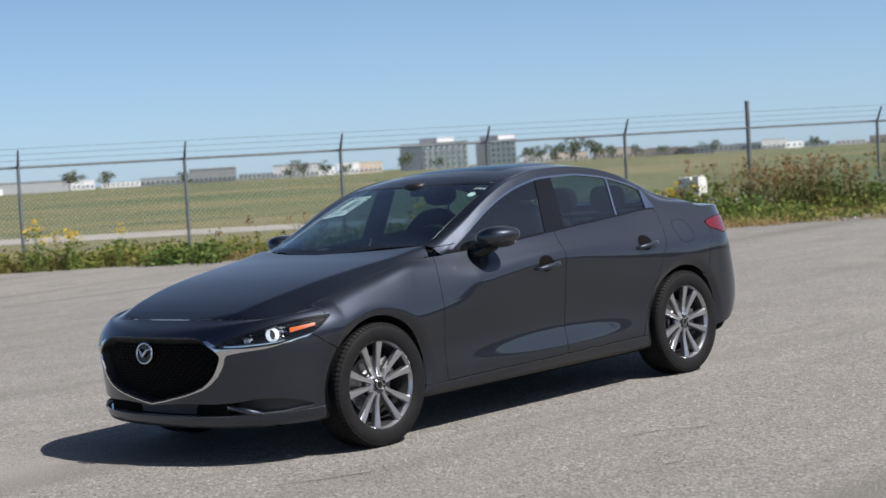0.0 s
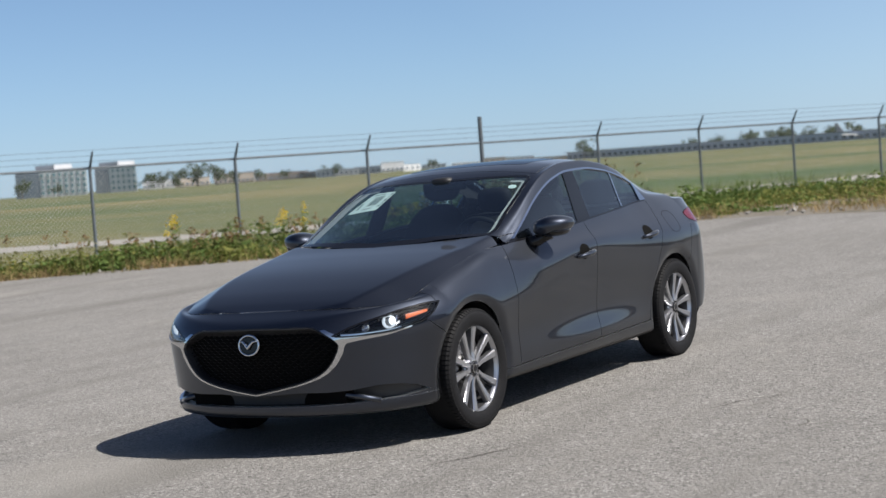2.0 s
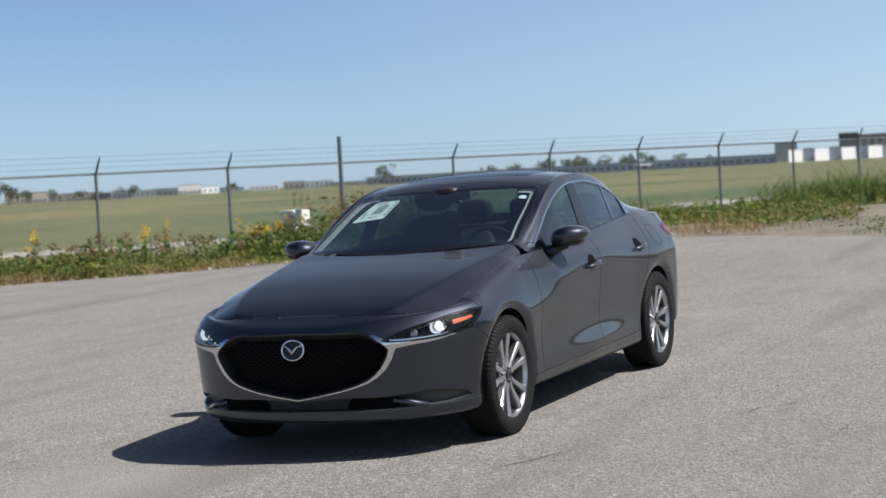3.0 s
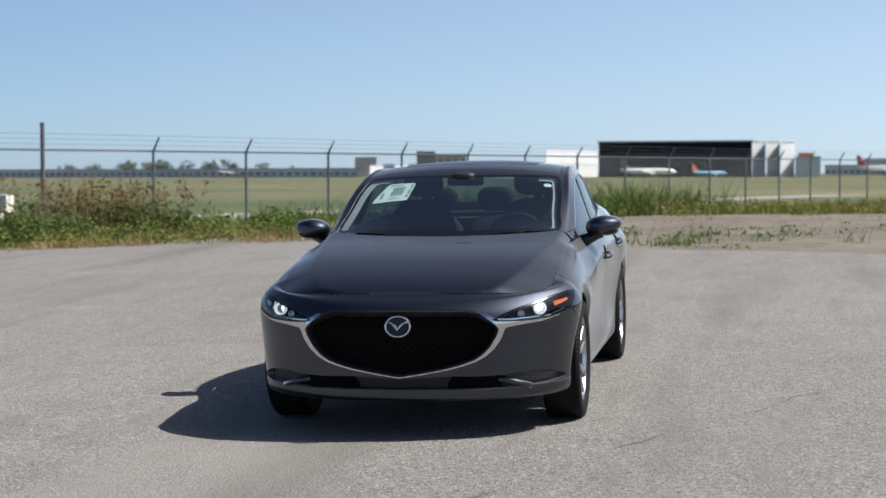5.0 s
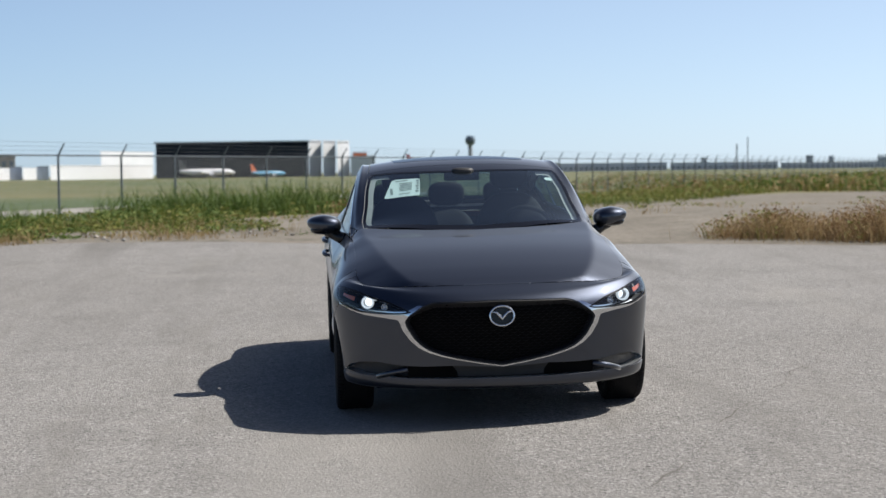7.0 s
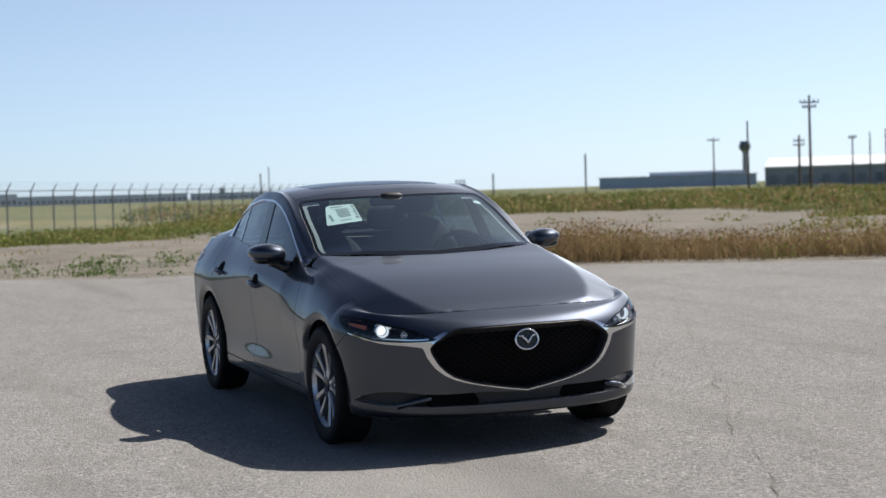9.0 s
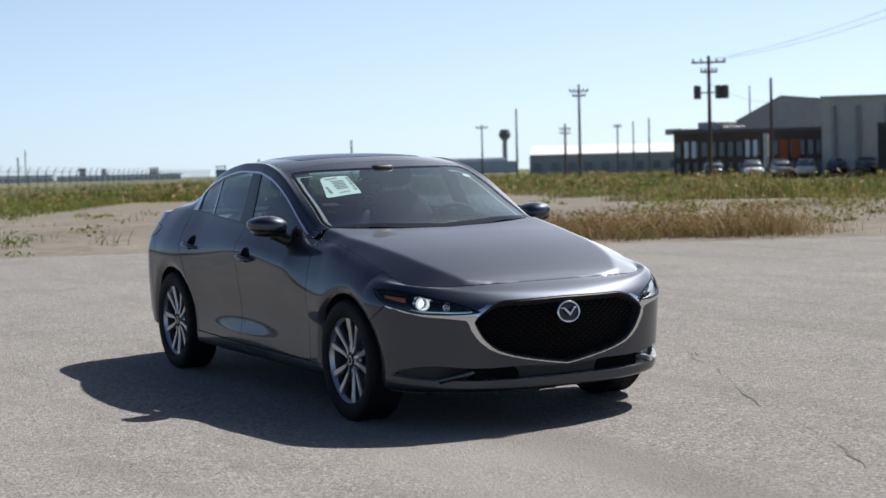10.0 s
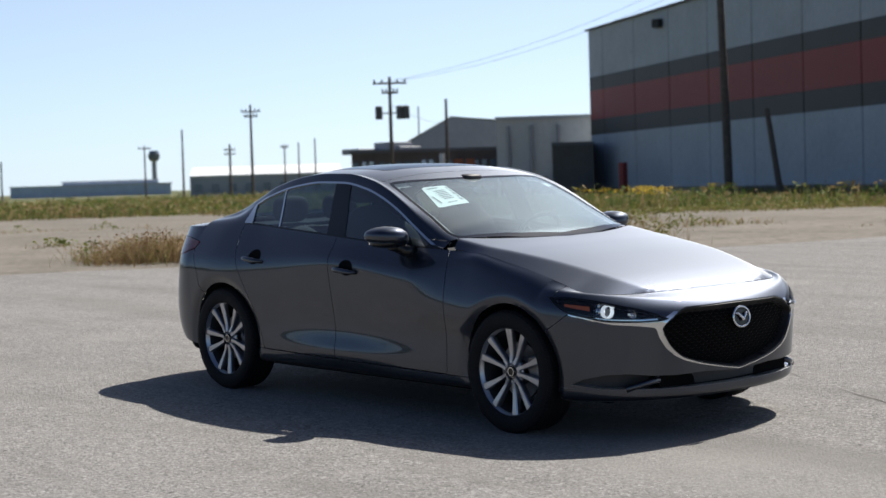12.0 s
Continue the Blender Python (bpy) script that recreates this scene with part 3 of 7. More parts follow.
def build_body():
    skin = body_surface()
    WHOLE.append(skin)
    for ax in (AXLE, -AXLE):
        skin = clip(skin, lambda v: ARCH_R - np.hypot(v[:, 0] - ax, v[:, 2] - HUB_Z - 0.012))
    # near-black lining added inside the skin to darken the panel gaps
    inner = skin[0] - 0.022 * vertex_normals(skin), skin[1]
    lining = clip(clip(inner, lambda v: v[:, 2] - 0.93), lambda v: v[:, 0] - 1.6)
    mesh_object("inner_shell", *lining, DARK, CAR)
    gap = 0.0022
    panel_depth = 0.016

    def panel(name, mesh, label="", material=PAINT, depth=panel_depth, lift=0.0):
        if len(mesh[1]):
            return mesh_object(name, *shell(mesh, depth, lift), material, CAR, label)

    # glass and the openings round it
    plan = lambda poly: (lambda v: np.maximum(inside(poly, v[:, 0], np.abs(v[:, 1])), 0.9 - v[:, 2]))  # noqa: E731
    f_ws, f_bl = plan(WINDSCREEN), plan(BACKLIGHT)
    f_dlo = lambda v: np.maximum(inside(DLO, v[:, 0], v[:, 2]), 0.45 - np.abs(v[:, 1]))  # noqa: E731
    for name, field, label in (("windscreen", f_ws, "clear raked windscreen"), ("rear_window", f_bl, "raked rear window")):
        pane = clip(skin, field, -0.002)
        pane = pane[0] - 0.003 * vertex_normals(pane), pane[1]
        ob = mesh_object(name, *pane, WS_GLASS, CAR, label)
        ob.visible_shadow = False
        border = clip(clip(skin, field, -0.001), lambda v, field=field: -field(v) - 0.03 * np.clip((v[:, 0] - 0.72) / 0.12, 0, 1), 0.022)
        mesh_object("frit_band", border[0] - 0.001 * vertex_normals(border), border[1], GLOSS_BLACK, ob)
    skin = clip(skin, lambda v: -f_ws(v), -0.001)
    skin = clip(skin, lambda v: -f_bl(v), -0.001)
    windows = clip(skin, f_dlo)
    skin = clip(skin, lambda v: -f_dlo(v))
    half = clip(windows, lambda v: -v[:, 1])
    above = lambda v: curve_at(BELT_Z, v[:, 0]) + 0.022 - v[:, 2]  # noqa: E731
    chrome = clip(clip(half, lambda v: -f_dlo(v), 0.0115), above)
    wide = clip(clip(half, lambda v: np.maximum(v[:, 0] + 1.205 + 0.30 * (v[:, 2] - 1.1), -f_dlo(v) - 0.2)), lambda v: -v[:, 2] + 1.066)
    strip = clip(clip(half, lambda v: -f_dlo(v), 0.010), lambda v: -above(v))
    rest = clip(half, f_dlo, -0.011)
    pb1 = lambda v: v[:, 0] + 0.133 + 0.24 * (v[:, 2] - 1.0)  # noqa: E731
    pb2 = lambda v: v[:, 0] + 0.322 + 0.13 * (v[:, 2] - 1.0)  # noqa: E731
    pq = lambda v: v[:, 0] + 0.863 + 0.18 * (v[:, 2] - 1.03)  # noqa: E731
    sail = lambda v: v[:, 0] - 0.60  # noqa: E731
    pieces = [("front_side_window", clip(clip(rest, lambda v: -pb1(v)), sail), GLASS, -0.004),
              ("rear_side_window", clip(clip(rest, pb2), lambda v: -pq(v), -0.008), GLASS, -0.004),
              ("quarter_window", clip(clip(rest, pq, -0.008), lambda v: v[:, 0] * -1 - 1.205 - 0.30 * (v[:, 2] - 1.1)), GLASS, -0.004),
              ("pillar_cover", clip(clip(rest, pb1), lambda v: -pb2(v)), GLOSS_BLACK, 0.0),
              ("window_divider", clip(clip(rest, pq, 0.008), lambda v: -pq(v), 0.008), CHROME, 0.001),
              ("mirror_sail", clip(rest, lambda v: -sail(v)), GLOSS_BLACK, 0.0),
              ("window_chrome", chrome, CHROME, 0.004), ("chrome_tail", wide, CHROME, 0.005), ("belt_strip", strip, GLOSS_BLACK, 0.002)]
    for name, mesh, material, lift in pieces:
        for side in (mesh, flip(mesh)):
            if not len(side[1]):
                continue
            if material is GLASS:
                ob = mesh_object(name, side[0] + lift * vertex_normals(side), side[1], GLASS, CAR)
                ob.visible_shadow = False
            else:
                mesh_object(name, *shell(side, 0.008, lift), material, CAR)

    # the flanks, one half and its mirror image
    left = clip(skin, lambda v: -v[:, 1])
    lamp = clip(left, lamp_field)
    left = clip(left, lambda v: -lamp_field(v), -0.001)
    tail_poly = [(-1.69, 0.940), (-1.78, 0.956), (-1.87, 0.966), (-2.1, 0.972), (-2.5, 0.972), (-2.5, 0.85), (-2.1, 0.845), (-1.87, 0.860), (-1.80, 0.880), (-1.73, 0.898)]
    f_tail = lambda v: inside(tail_poly, v[:, 0], v[:, 2])  # noqa: E731
    tail = clip(clip(left, f_tail, -gap), lambda v: 0.18 - np.abs(v[:, 1]))
    left = clip(left, lambda v: -f_tail(v), -gap)
    flank = {}
    for name, poly in (("front_door", FRONT_DOOR), ("rear_door", REAR_DOOR)):
        f = side_only(lambda v, poly=poly: inside(poly, v[:, 0], v[:, 2]))
        flank[name] = clip(left, f, -gap)
        left = clip(left, lambda v: -f(v), -gap)
    f_sill = lambda v: np.maximum(v[:, 2] - 0.279 + 0.012 * v[:, 0], np.abs(v[:, 0]) - 1.05)  # noqa: E731
    flank["sill"] = clip(clip(left, f_sill, -gap), lambda v: 0.226 - v[:, 2])
    skirt = clip(clip(left, f_sill, -gap), lambda v: v[:, 2] - 0.226)
    for side in (skirt, flip(skirt)):
        panel("sill_skirt", side, "", MATT_BLACK)
    left = clip(left, lambda v: -f_sill(v), -gap)
    bump_poly = [(1.70, 0.735), (1.74, 0.70), (1.815, 0.660), (1.72, 0.592), (1.66, 0.56), (1.5, 0.1), (2.6, 0.1), (2.6, 0.9), (1.70, 0.9)]
    f_bump = lambda v: inside(bump_poly, v[:, 0], v[:, 2])  # noqa: E731
    bumper = clip(left, f_bump, -gap)
    left = clip(left, lambda v: -f_bump(v), -gap)
    rear_poly = [(-1.725, 0.90), (-1.65, 0.77), (-1.625, 0.66), (-1.57, 0.60), (-1.5, 0.1), (-2.6, 0.1), (-2.6, 0.87), (-1.87, 0.87)]
    f_rear = lambda v: inside(rear_poly, v[:, 0], v[:, 2])  # noqa: E731
    rear = clip(left, f_rear, -gap)
    rear = clip(rear, lambda v: curve_at([(-2.5, 0.44), (-2.08, 0.42), (-2.0, 0.372), (-1.9, 0.30), (-1.7, 0.262), (-1.5, 0.19)], v[:, 0]) - v[:, 2])
    left = clip(left, lambda v: -f_rear(v), -gap)
    f_roof_all = lambda v: np.maximum(np.maximum(np.abs(v[:, 1]) - curve_at(EDGE_Y, v[:, 0]) + 0.070, v[:, 0] - 0.02), -1.135 - v[:, 0])  # noqa: E731
    flank["fender"] = biggest(weld(clip(left, lambda v: 0.845 - v[:, 0])))
    body_side = clip(left, lambda v: v[:, 0] - 0.845)
    body_side = clip(body_side, lambda v: -np.maximum(f_roof_all(v), 1.1 - v[:, 2]), -gap)
    flank["side_frame"] = body_side
    for name, mesh in flank.items():
        for side in (mesh, flip(mesh)):
            panel(name, side)
    roof = clip(skin, lambda v: np.maximum(f_roof_all(v), 1.1 - v[:, 2]), -gap)
    panel("roof", roof, "smooth dark roof panel")

    # front: bumper, grille, intake and lip
    f_gr = lambda v: np.maximum(inside(GRILLE, v[:, 1], v[:, 2]), 1.9 - v[:, 0])  # noqa: E731
    f_in = lambda v: np.maximum(inside(INTAKE, v[:, 1], v[:, 2]), 1.75 - v[:, 0])  # noqa: E731
    both = weld(joined(bumper, flip(bumper)))
    intake = clip(both, f_in)
    hole = clip(both, f_gr)
    both = clip(clip(both, lambda v: -f_gr(v)), lambda v: -f_in(v))
    f_lip = lambda v: v[:, 2] - curve_at([(0.0, 0.256), (0.5, 0.260), (0.79, 0.270), (0.9, 0.275)], np.abs(v[:, 1]))  # noqa: E731
    panel("front_bumper", clip(both, lambda v: -f_lip(v)), "grey bumper skin with a wide grille opening", depth=0.05)
    panel("front_lip", clip(both, f_lip), "low grey chin lip under the bumper", depth=0.06, lift=0.002)
    back = intake[0] - (0.085, 0, 0), intake[1]
    mesh_object("lower_intake", *back, MATT_BLACK, CAR, "black lower air intake")
    plate = hole[0] - (0.055, 0, 0), hole[1]
    grille = mesh_object("grille", *plate, DARK, CAR, "black mesh grille with winged studs")
    return lamp, tail, rear, both, hole


LAMP_SKIN, TAIL_SKIN, REAR_SKIN, FRONT_SKIN, GRILLE_SKIN = build_body()


def build_lids():
    gx, gy = np.meshgrid(np.linspace(0.74, 2.10, 100), np.linspace(-0.80, 0.80, 101), indexing="ij")
    p = np.stack([gx, gy, hood_z(gx.ravel(), gy.ravel()).reshape(gx.shape)], -1)
    hood = clip(grid_mesh(p), lambda v: inside(HOOD, v[:, 0], np.abs(v[:, 1])), -0.0025)
    mesh_object("hood", *shell(hood, 0.02), PAINT, CAR, "long dark grey hood with soft creases")
    gx, gy = np.meshgrid(np.linspace(-2.32, -1.70, 40), np.linspace(-0.75, 0.75, 61), indexing="ij")
    fx, fy = gx.ravel(), np.abs(gy.ravel())
    zc = curve_at(TOP_Z, fx)
    edge_y = np.maximum(np.interp(-fx, -REAR_TOP[:, 0], REAR_TOP[:, 1]), 0.05)
    edge_z = np.interp(-fx, -REAR_TOP[:, 0], REAR_TOP[:, 2])
    z = zc + (edge_z - zc) * np.minimum(fy / edge_y, 1.02) ** 4
    boot = clip(grid_mesh(np.stack([gx, gy, z.reshape(gx.shape)], -1)), lambda v: inside(BOOT, v[:, 0], np.abs(v[:, 1])))
    mesh_object("boot_lid", *shell(boot, 0.02), PAINT, CAR)
    for side in (REAR_SKIN, flip(REAR_SKIN)):
        mesh_object("rear_bumper", *shell(side, 0.02), PAINT, CAR)
    for mesh in (TAIL_SKIN, flip(TAIL_SKIN)):
        mesh_object("tail_lamp", *shell(mesh, 0.02, 0.003), RED_LENS, CAR, "dark red tail lamp")


build_lids()


# darker grey than the rim, for the barrel behind the spokes
BARREL = mat("dark_grey_barrel", (0.045, 0.045, 0.048), rough=0.5, metal=0.5, vary=0.2, scale=12)


def build_wheel(m, front):
    """One wheel at the pose m, its outer face towards +y."""
    root = new("wheel")
    root.parent = CAR
    root.matrix_local = m
    tagged(root, "ten-spoke silver alloy wheel with a low tyre")
    bm = bmesh.new()
    tread = [(0.232, -0.095), (0.262, -0.104), (0.292, -0.106), (0.312, -0.100), (0.3225, -0.085), (0.325, -0.06), (0.325, 0.06), (0.3225, 0.085), (0.312, 0.100),
             (0.292, 0.106), (0.262, 0.104), (0.240, 0.098), (0.232, 0.092)]
    lathe(bm, tread, 96)
    for k in range(4):
        lathe(bm, [(0.3262, y) for y in ((-0.058 + 0.034 * k), (-0.042 + 0.034 * k))], 96)
    tyre = part("tyre", bm, RUBBER, root, "low black road tyre", smooth=True)
    bm = bmesh.new()
    for k in range(80):
        a0, a1 = 2 * math.pi * k / 80, 2 * math.pi * (k + 0.74) / 80
        for s in (-1, 1):
            rows = [[bm.verts.new((r * math.cos(a), s * y, r * math.sin(a))) for r, y in ((0.308, 0.1015), (0.3155, 0.1005), (0.3265, 0.086), (0.3285, 0.064), (0.324, 0.062))] for a in (a0, a1)]
            for i in range(4):
                bm.faces.new((rows[0][i], rows[0][i + 1], rows[1][i + 1], rows[1][i]))
            for row in rows:
                bm.faces.new(row)
    tagged(part("tread", bm, RUBBER, tyre), "", kind="stuff")
    bm = bmesh.new()
    lathe(bm, [(0.236, 0.096), (0.239, 0.090), (0.228, 0.082), (0.222, 0.066)], 72)
    part("rim", bm, ALLOY, root, smooth=True)
    bm = lathe(bmesh.new(), [(0.222, 0.066), (0.216, 0.04), (0.205, -0.05), (0.215, -0.10), (0.232, -0.10)], 72)
    part("rim_barrel", bm, BARREL, root, smooth=True)
    bm = bmesh.new()
    n = 10
    for k in range(n):
        turn = Matrix.Rotation(2 * math.pi * k / n + (0.025 if k % 2 else -0.025), 4, "Y")
        twist = 0.006 if k % 2 else -0.006
        rows = []
        for r, w, y, d, off in ((0.045, 0.0115, 0.072, 0.030, 0), (0.09, 0.0120, 0.068, 0.030, twist * 0.4), (0.15, 0.0155, 0.074, 0.032, twist * 0.8),
                                (0.20, 0.0195, 0.081, 0.034, twist), (0.228, 0.0225, 0.084, 0.034, twist)):
            rows.append([bm.verts.new(turn @ Vector(p)) for p in ((off - w, y - d, r), (off - w, y - 0.006, r), (off - w * 0.72, y + 0.001, r),
                                                                    (off + w * 0.72, y + 0.001, r), (off + w, y - 0.006, r), (off + w, y - d, r))])
        for a, b in zip(rows, rows[1:]):
            for i in range(5):
                bm.faces.new((a[i], a[i + 1], b[i + 1], b[i]))
    lathe(bm, [(0.066, 0.03), (0.066, 0.046), (0.06, 0.052), (0.036, 0.052), (0.033, 0.068), (0.031, 0.068)], 40)
    part("spokes", bm, ALLOY, root)
    bm = lathe(bmesh.new(), [(0.031, 0.062), (0.031, 0.070), (0.027, 0.073), (0.0, 0.074)], 32)
    part("centre_cap", bm, GLOSS_BLACK, root)
    bm = lathe(bmesh.new(), [(0.0235, 0.0735), (0.0235, 0.0765), (0.0195, 0.0765), (0.0195, 0.0735)], 32)
    part("cap_ring", bm, CHROME, root)
    for k in range(5):
        a = 2 * math.pi * (k + 0.5) / 5
        bm = lathe(bmesh.new(), [(0.0, 0.062), (0.009, 0.062), (0.011, 0.058), (0.011, 0.04)], 10, at=(0.05 * math.cos(a), 0.006, 0.05 * math.sin(a)))
        part("wheel_nut", bm, ALLOY, root)
    bm = lathe(bmesh.new(), [(0.0, 0.01), (0.07, 0.01), (0.08, 0.0), (0.15 if front else 0.142, 0.0), (0.15 if front else 0.142, -0.022), (0.07, -0.022)], 56)
    part("brake_disc", bm, STEEL, root)
    bm = boxed(-0.165, -0.085, -0.045, 0.03, -0.06, 0.08, 0.012, 2)
    part("brake_caliper", bm, STEEL, root)
    return root


for ax, front in ((AXLE, True), (-AXLE, False)):
    for s in (1, -1):
        spin = Matrix.Rotation(0.21 * (ax + s), 4, "Y")
        m = Matrix.Translation((ax, s * 0.772, HUB_Z)) @ (Matrix.Rotation(math.pi, 4, "Z") if s < 0 else Matrix()) @ spin
        build_wheel(m, front)
        bm = bmesh.new()
        arc = [(ARCH_R + 0.006) * Vector((math.cos(a), 0, math.sin(a))) for a in np.linspace(-0.25, math.pi + 0.25, 30)]
        rows = [[bm.verts.new((ax + p.x, s * y, HUB_Z + 0.012 + p.z)) for p in arc] for y in (0.84, 0.52)]
        for i in range(29):
            bm.faces.new((rows[0][i], rows[0][i + 1], rows[1][i + 1], rows[1][i]))
        wall = [bm.verts.new((ax + p.x, s * 0.52, HUB_Z + 0.012 + p.z)) for p in arc]
        bm.faces.new(wall)
        part("arch_liner", bm, MATT_BLACK, CAR)
# plain near-black slabs and boxes, added to block the view through the car
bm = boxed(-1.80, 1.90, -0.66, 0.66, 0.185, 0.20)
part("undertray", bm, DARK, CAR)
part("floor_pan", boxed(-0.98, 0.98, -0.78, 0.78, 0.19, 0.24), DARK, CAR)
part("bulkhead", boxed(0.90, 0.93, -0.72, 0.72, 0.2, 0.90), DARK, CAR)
part("rear_filler", boxed(-1.75, -1.0, -0.5, 0.5, 0.22, 0.85), DARK, CAR)
part("front_filler", boxed(1.0, 2.1, -0.5, 0.5, 0.22, 0.68), DARK, CAR)

# ---- the car's smaller parts ----
SKIN_ROWS = {}


def body_y(x, z):
    """Half width of the flank at x and z."""
    key = round(x, 3)
    if key not in SKIN_ROWS:
        c = side_controls(x)
        SKIN_ROWS[key] = spline(np.c_[np.full(len(c), x), c], np.linspace(1, 6.2, 160))
    r = SKIN_ROWS[key]
    return float(np.interp(z, r[:, 2], r[:, 1]))


def both_sides(name, make, material, label="", smooth=True, parent=None):
    """The same part on the left and, mirrored, on the right."""
    made = []
    for s in (1, -1):
        bm = make()
        if s < 0:
            bmesh.ops.scale(bm, vec=(1, -1, 1), verts=bm.verts[:])
        made.append(part(name, bm, material, parent[len(made)] if parent else CAR, label, smooth))
    return made


def superball(bm, centre, half, power=2.4, nu=36, nv=20, taper=None):
    cx, cy, cz = centre
    rings = []
    for j in range(nv + 1):
        v = -math.pi / 2 + math.pi * j / nv
        ring = []
        for i in range(nu):
            u = 2 * math.pi * i / nu
            f = lambda a: math.copysign(abs(a) ** (2 / power), a)  # noqa: E731
            p = Vector((half[0] * f(math.cos(v)) * f(math.cos(u)), half[1] * f(math.cos(v)) * f(math.sin(u)), half[2] * f(math.sin(v))))
            if taper:
                p = taper(p)
            ring.append(bm.verts.new((cx + p.x, cy + p.y, cz + p.z)))
        rings.append(ring)
    for a, b in zip(rings, rings[1:]):
        for i in range(nu):
            bm.faces.new((a[i], a[(i + 1) % nu], b[(i + 1) % nu], b[i]))
    bmesh.ops.remove_doubles(bm, verts=bm.verts[:], dist=1e-5)
    return bm


def build_lamps():
    for side in (1, -1):
        skin = LAMP_SKIN if side > 0 else flip(LAMP_SKIN)
        n = vertex_normals(skin)
        lamp = mesh_object("headlamp", skin[0] - np.array((0.085, 0.065 * side, 0.0)), skin[1], DARK, CAR, "slim headlamp with a ring-shaped light")
        rim = clip(skin, lambda v: -lamp_field(v), 0.007)
        mesh_object("lamp_edge", *shell(rim, 0.012, -0.0005), GLOSS_BLACK, lamp)
        lens = mesh_object("lens", skin[0] - 0.001 * n, skin[1], LENS, lamp, "clear lens")
        lens.visible_shadow = False
        amber = clip(clip(skin, lambda v: np.abs(lamp_q(v) - 0.225) - 0.105), lambda v: np.abs(v[:, 2] - 0.697 + 0.085 * (lamp_q(v) - 0.105)) - 0.004 - 0.022 * lamp_q(v))
        if len(amber[1]):
            mesh_object("indicator", amber[0] - np.array((0.012, 0.022 * side, 0.0)), amber[1], AMBER, lamp, "amber indicator")
        silver = clip(clip(skin, lambda v: np.abs(lamp_q(v) - 0.66) - 0.26), lambda v: v[:, 2] - curve_at(LAMP_LOW, lamp_q(v)) - 0.012)
        if len(silver[1]):
            mesh_object("lamp_trim", silver[0] - np.array((0.03, 0.02 * side, 0.0)), silver[1], CHROME, lamp)
        out = Vector((0.98, 0.19 * side, 0.02)).normalized()
        turn = out.to_track_quat("Z", "Y").to_matrix().to_4x4()
        for x, y, r in ((1.940, 0.700, 0.034), (2.025, 0.612, 0.018)):
            m = Matrix.Translation((x, y * side, 0.660 - (0.020 if r < 0.03 else 0))) @ turn
            bm = lathe(bmesh.new(), [(r, -0.012), (r, 0.012), (r * 0.9, 0.017), (r * 0.8, 0.012), (r * 0.78, -0.012)], 32, axis="z")
            bmesh.ops.transform(bm, matrix=m, verts=bm.verts[:])
            part("projector_ring", bm, LAMP_WHITE if r > 0.028 else CHROME, lamp, "lit white ring" if r > 0.028 else "chrome bezel", smooth=True)
            bm = lathe(bmesh.new(), [(r * 0.8, -0.01), (r * 0.76, -0.03), (r * 0.67, -0.056)] if r > 0.028 else [(r * 0.8, 0.0), (r * 0.6, 0.008), (r * 0.3, 0.012), (0.001, 0.013)], 28, axis="z")
            bmesh.ops.transform(bm, matrix=m, verts=bm.verts[:])
            part("projector_barrel" if r > 0.028 else "projector_lens", bm, GLOSS_BLACK if r > 0.028 else MIRROR, lamp, smooth=True)
            if r > 0.028:
                bm = lathe(bmesh.new(), [(r * 0.68, -0.054), (r * 0.4, -0.050), (0.001, -0.048)], 24, axis="z")
                bmesh.ops.transform(bm, matrix=m, verts=bm.verts[:])
                part("low_beam", bm, BEAM_WHITE, lamp, "lit low beam deep in its barrel", smooth=True)
                bm = lathe(bmesh.new(), [(r * 1.02, -0.014), (r * 1.16, -0.022), (r * 1.08, -0.034), (r * 1.22, -0.044), (r * 1.14, -0.056), (r * 1.2, -0.07)], 32, axis="z")
                bmesh.ops.transform(bm, matrix=m, verts=bm.verts[:])
                part("ribbed_bezel", bm, CHROME, lamp, "ribbed bright bezel", smooth=False)


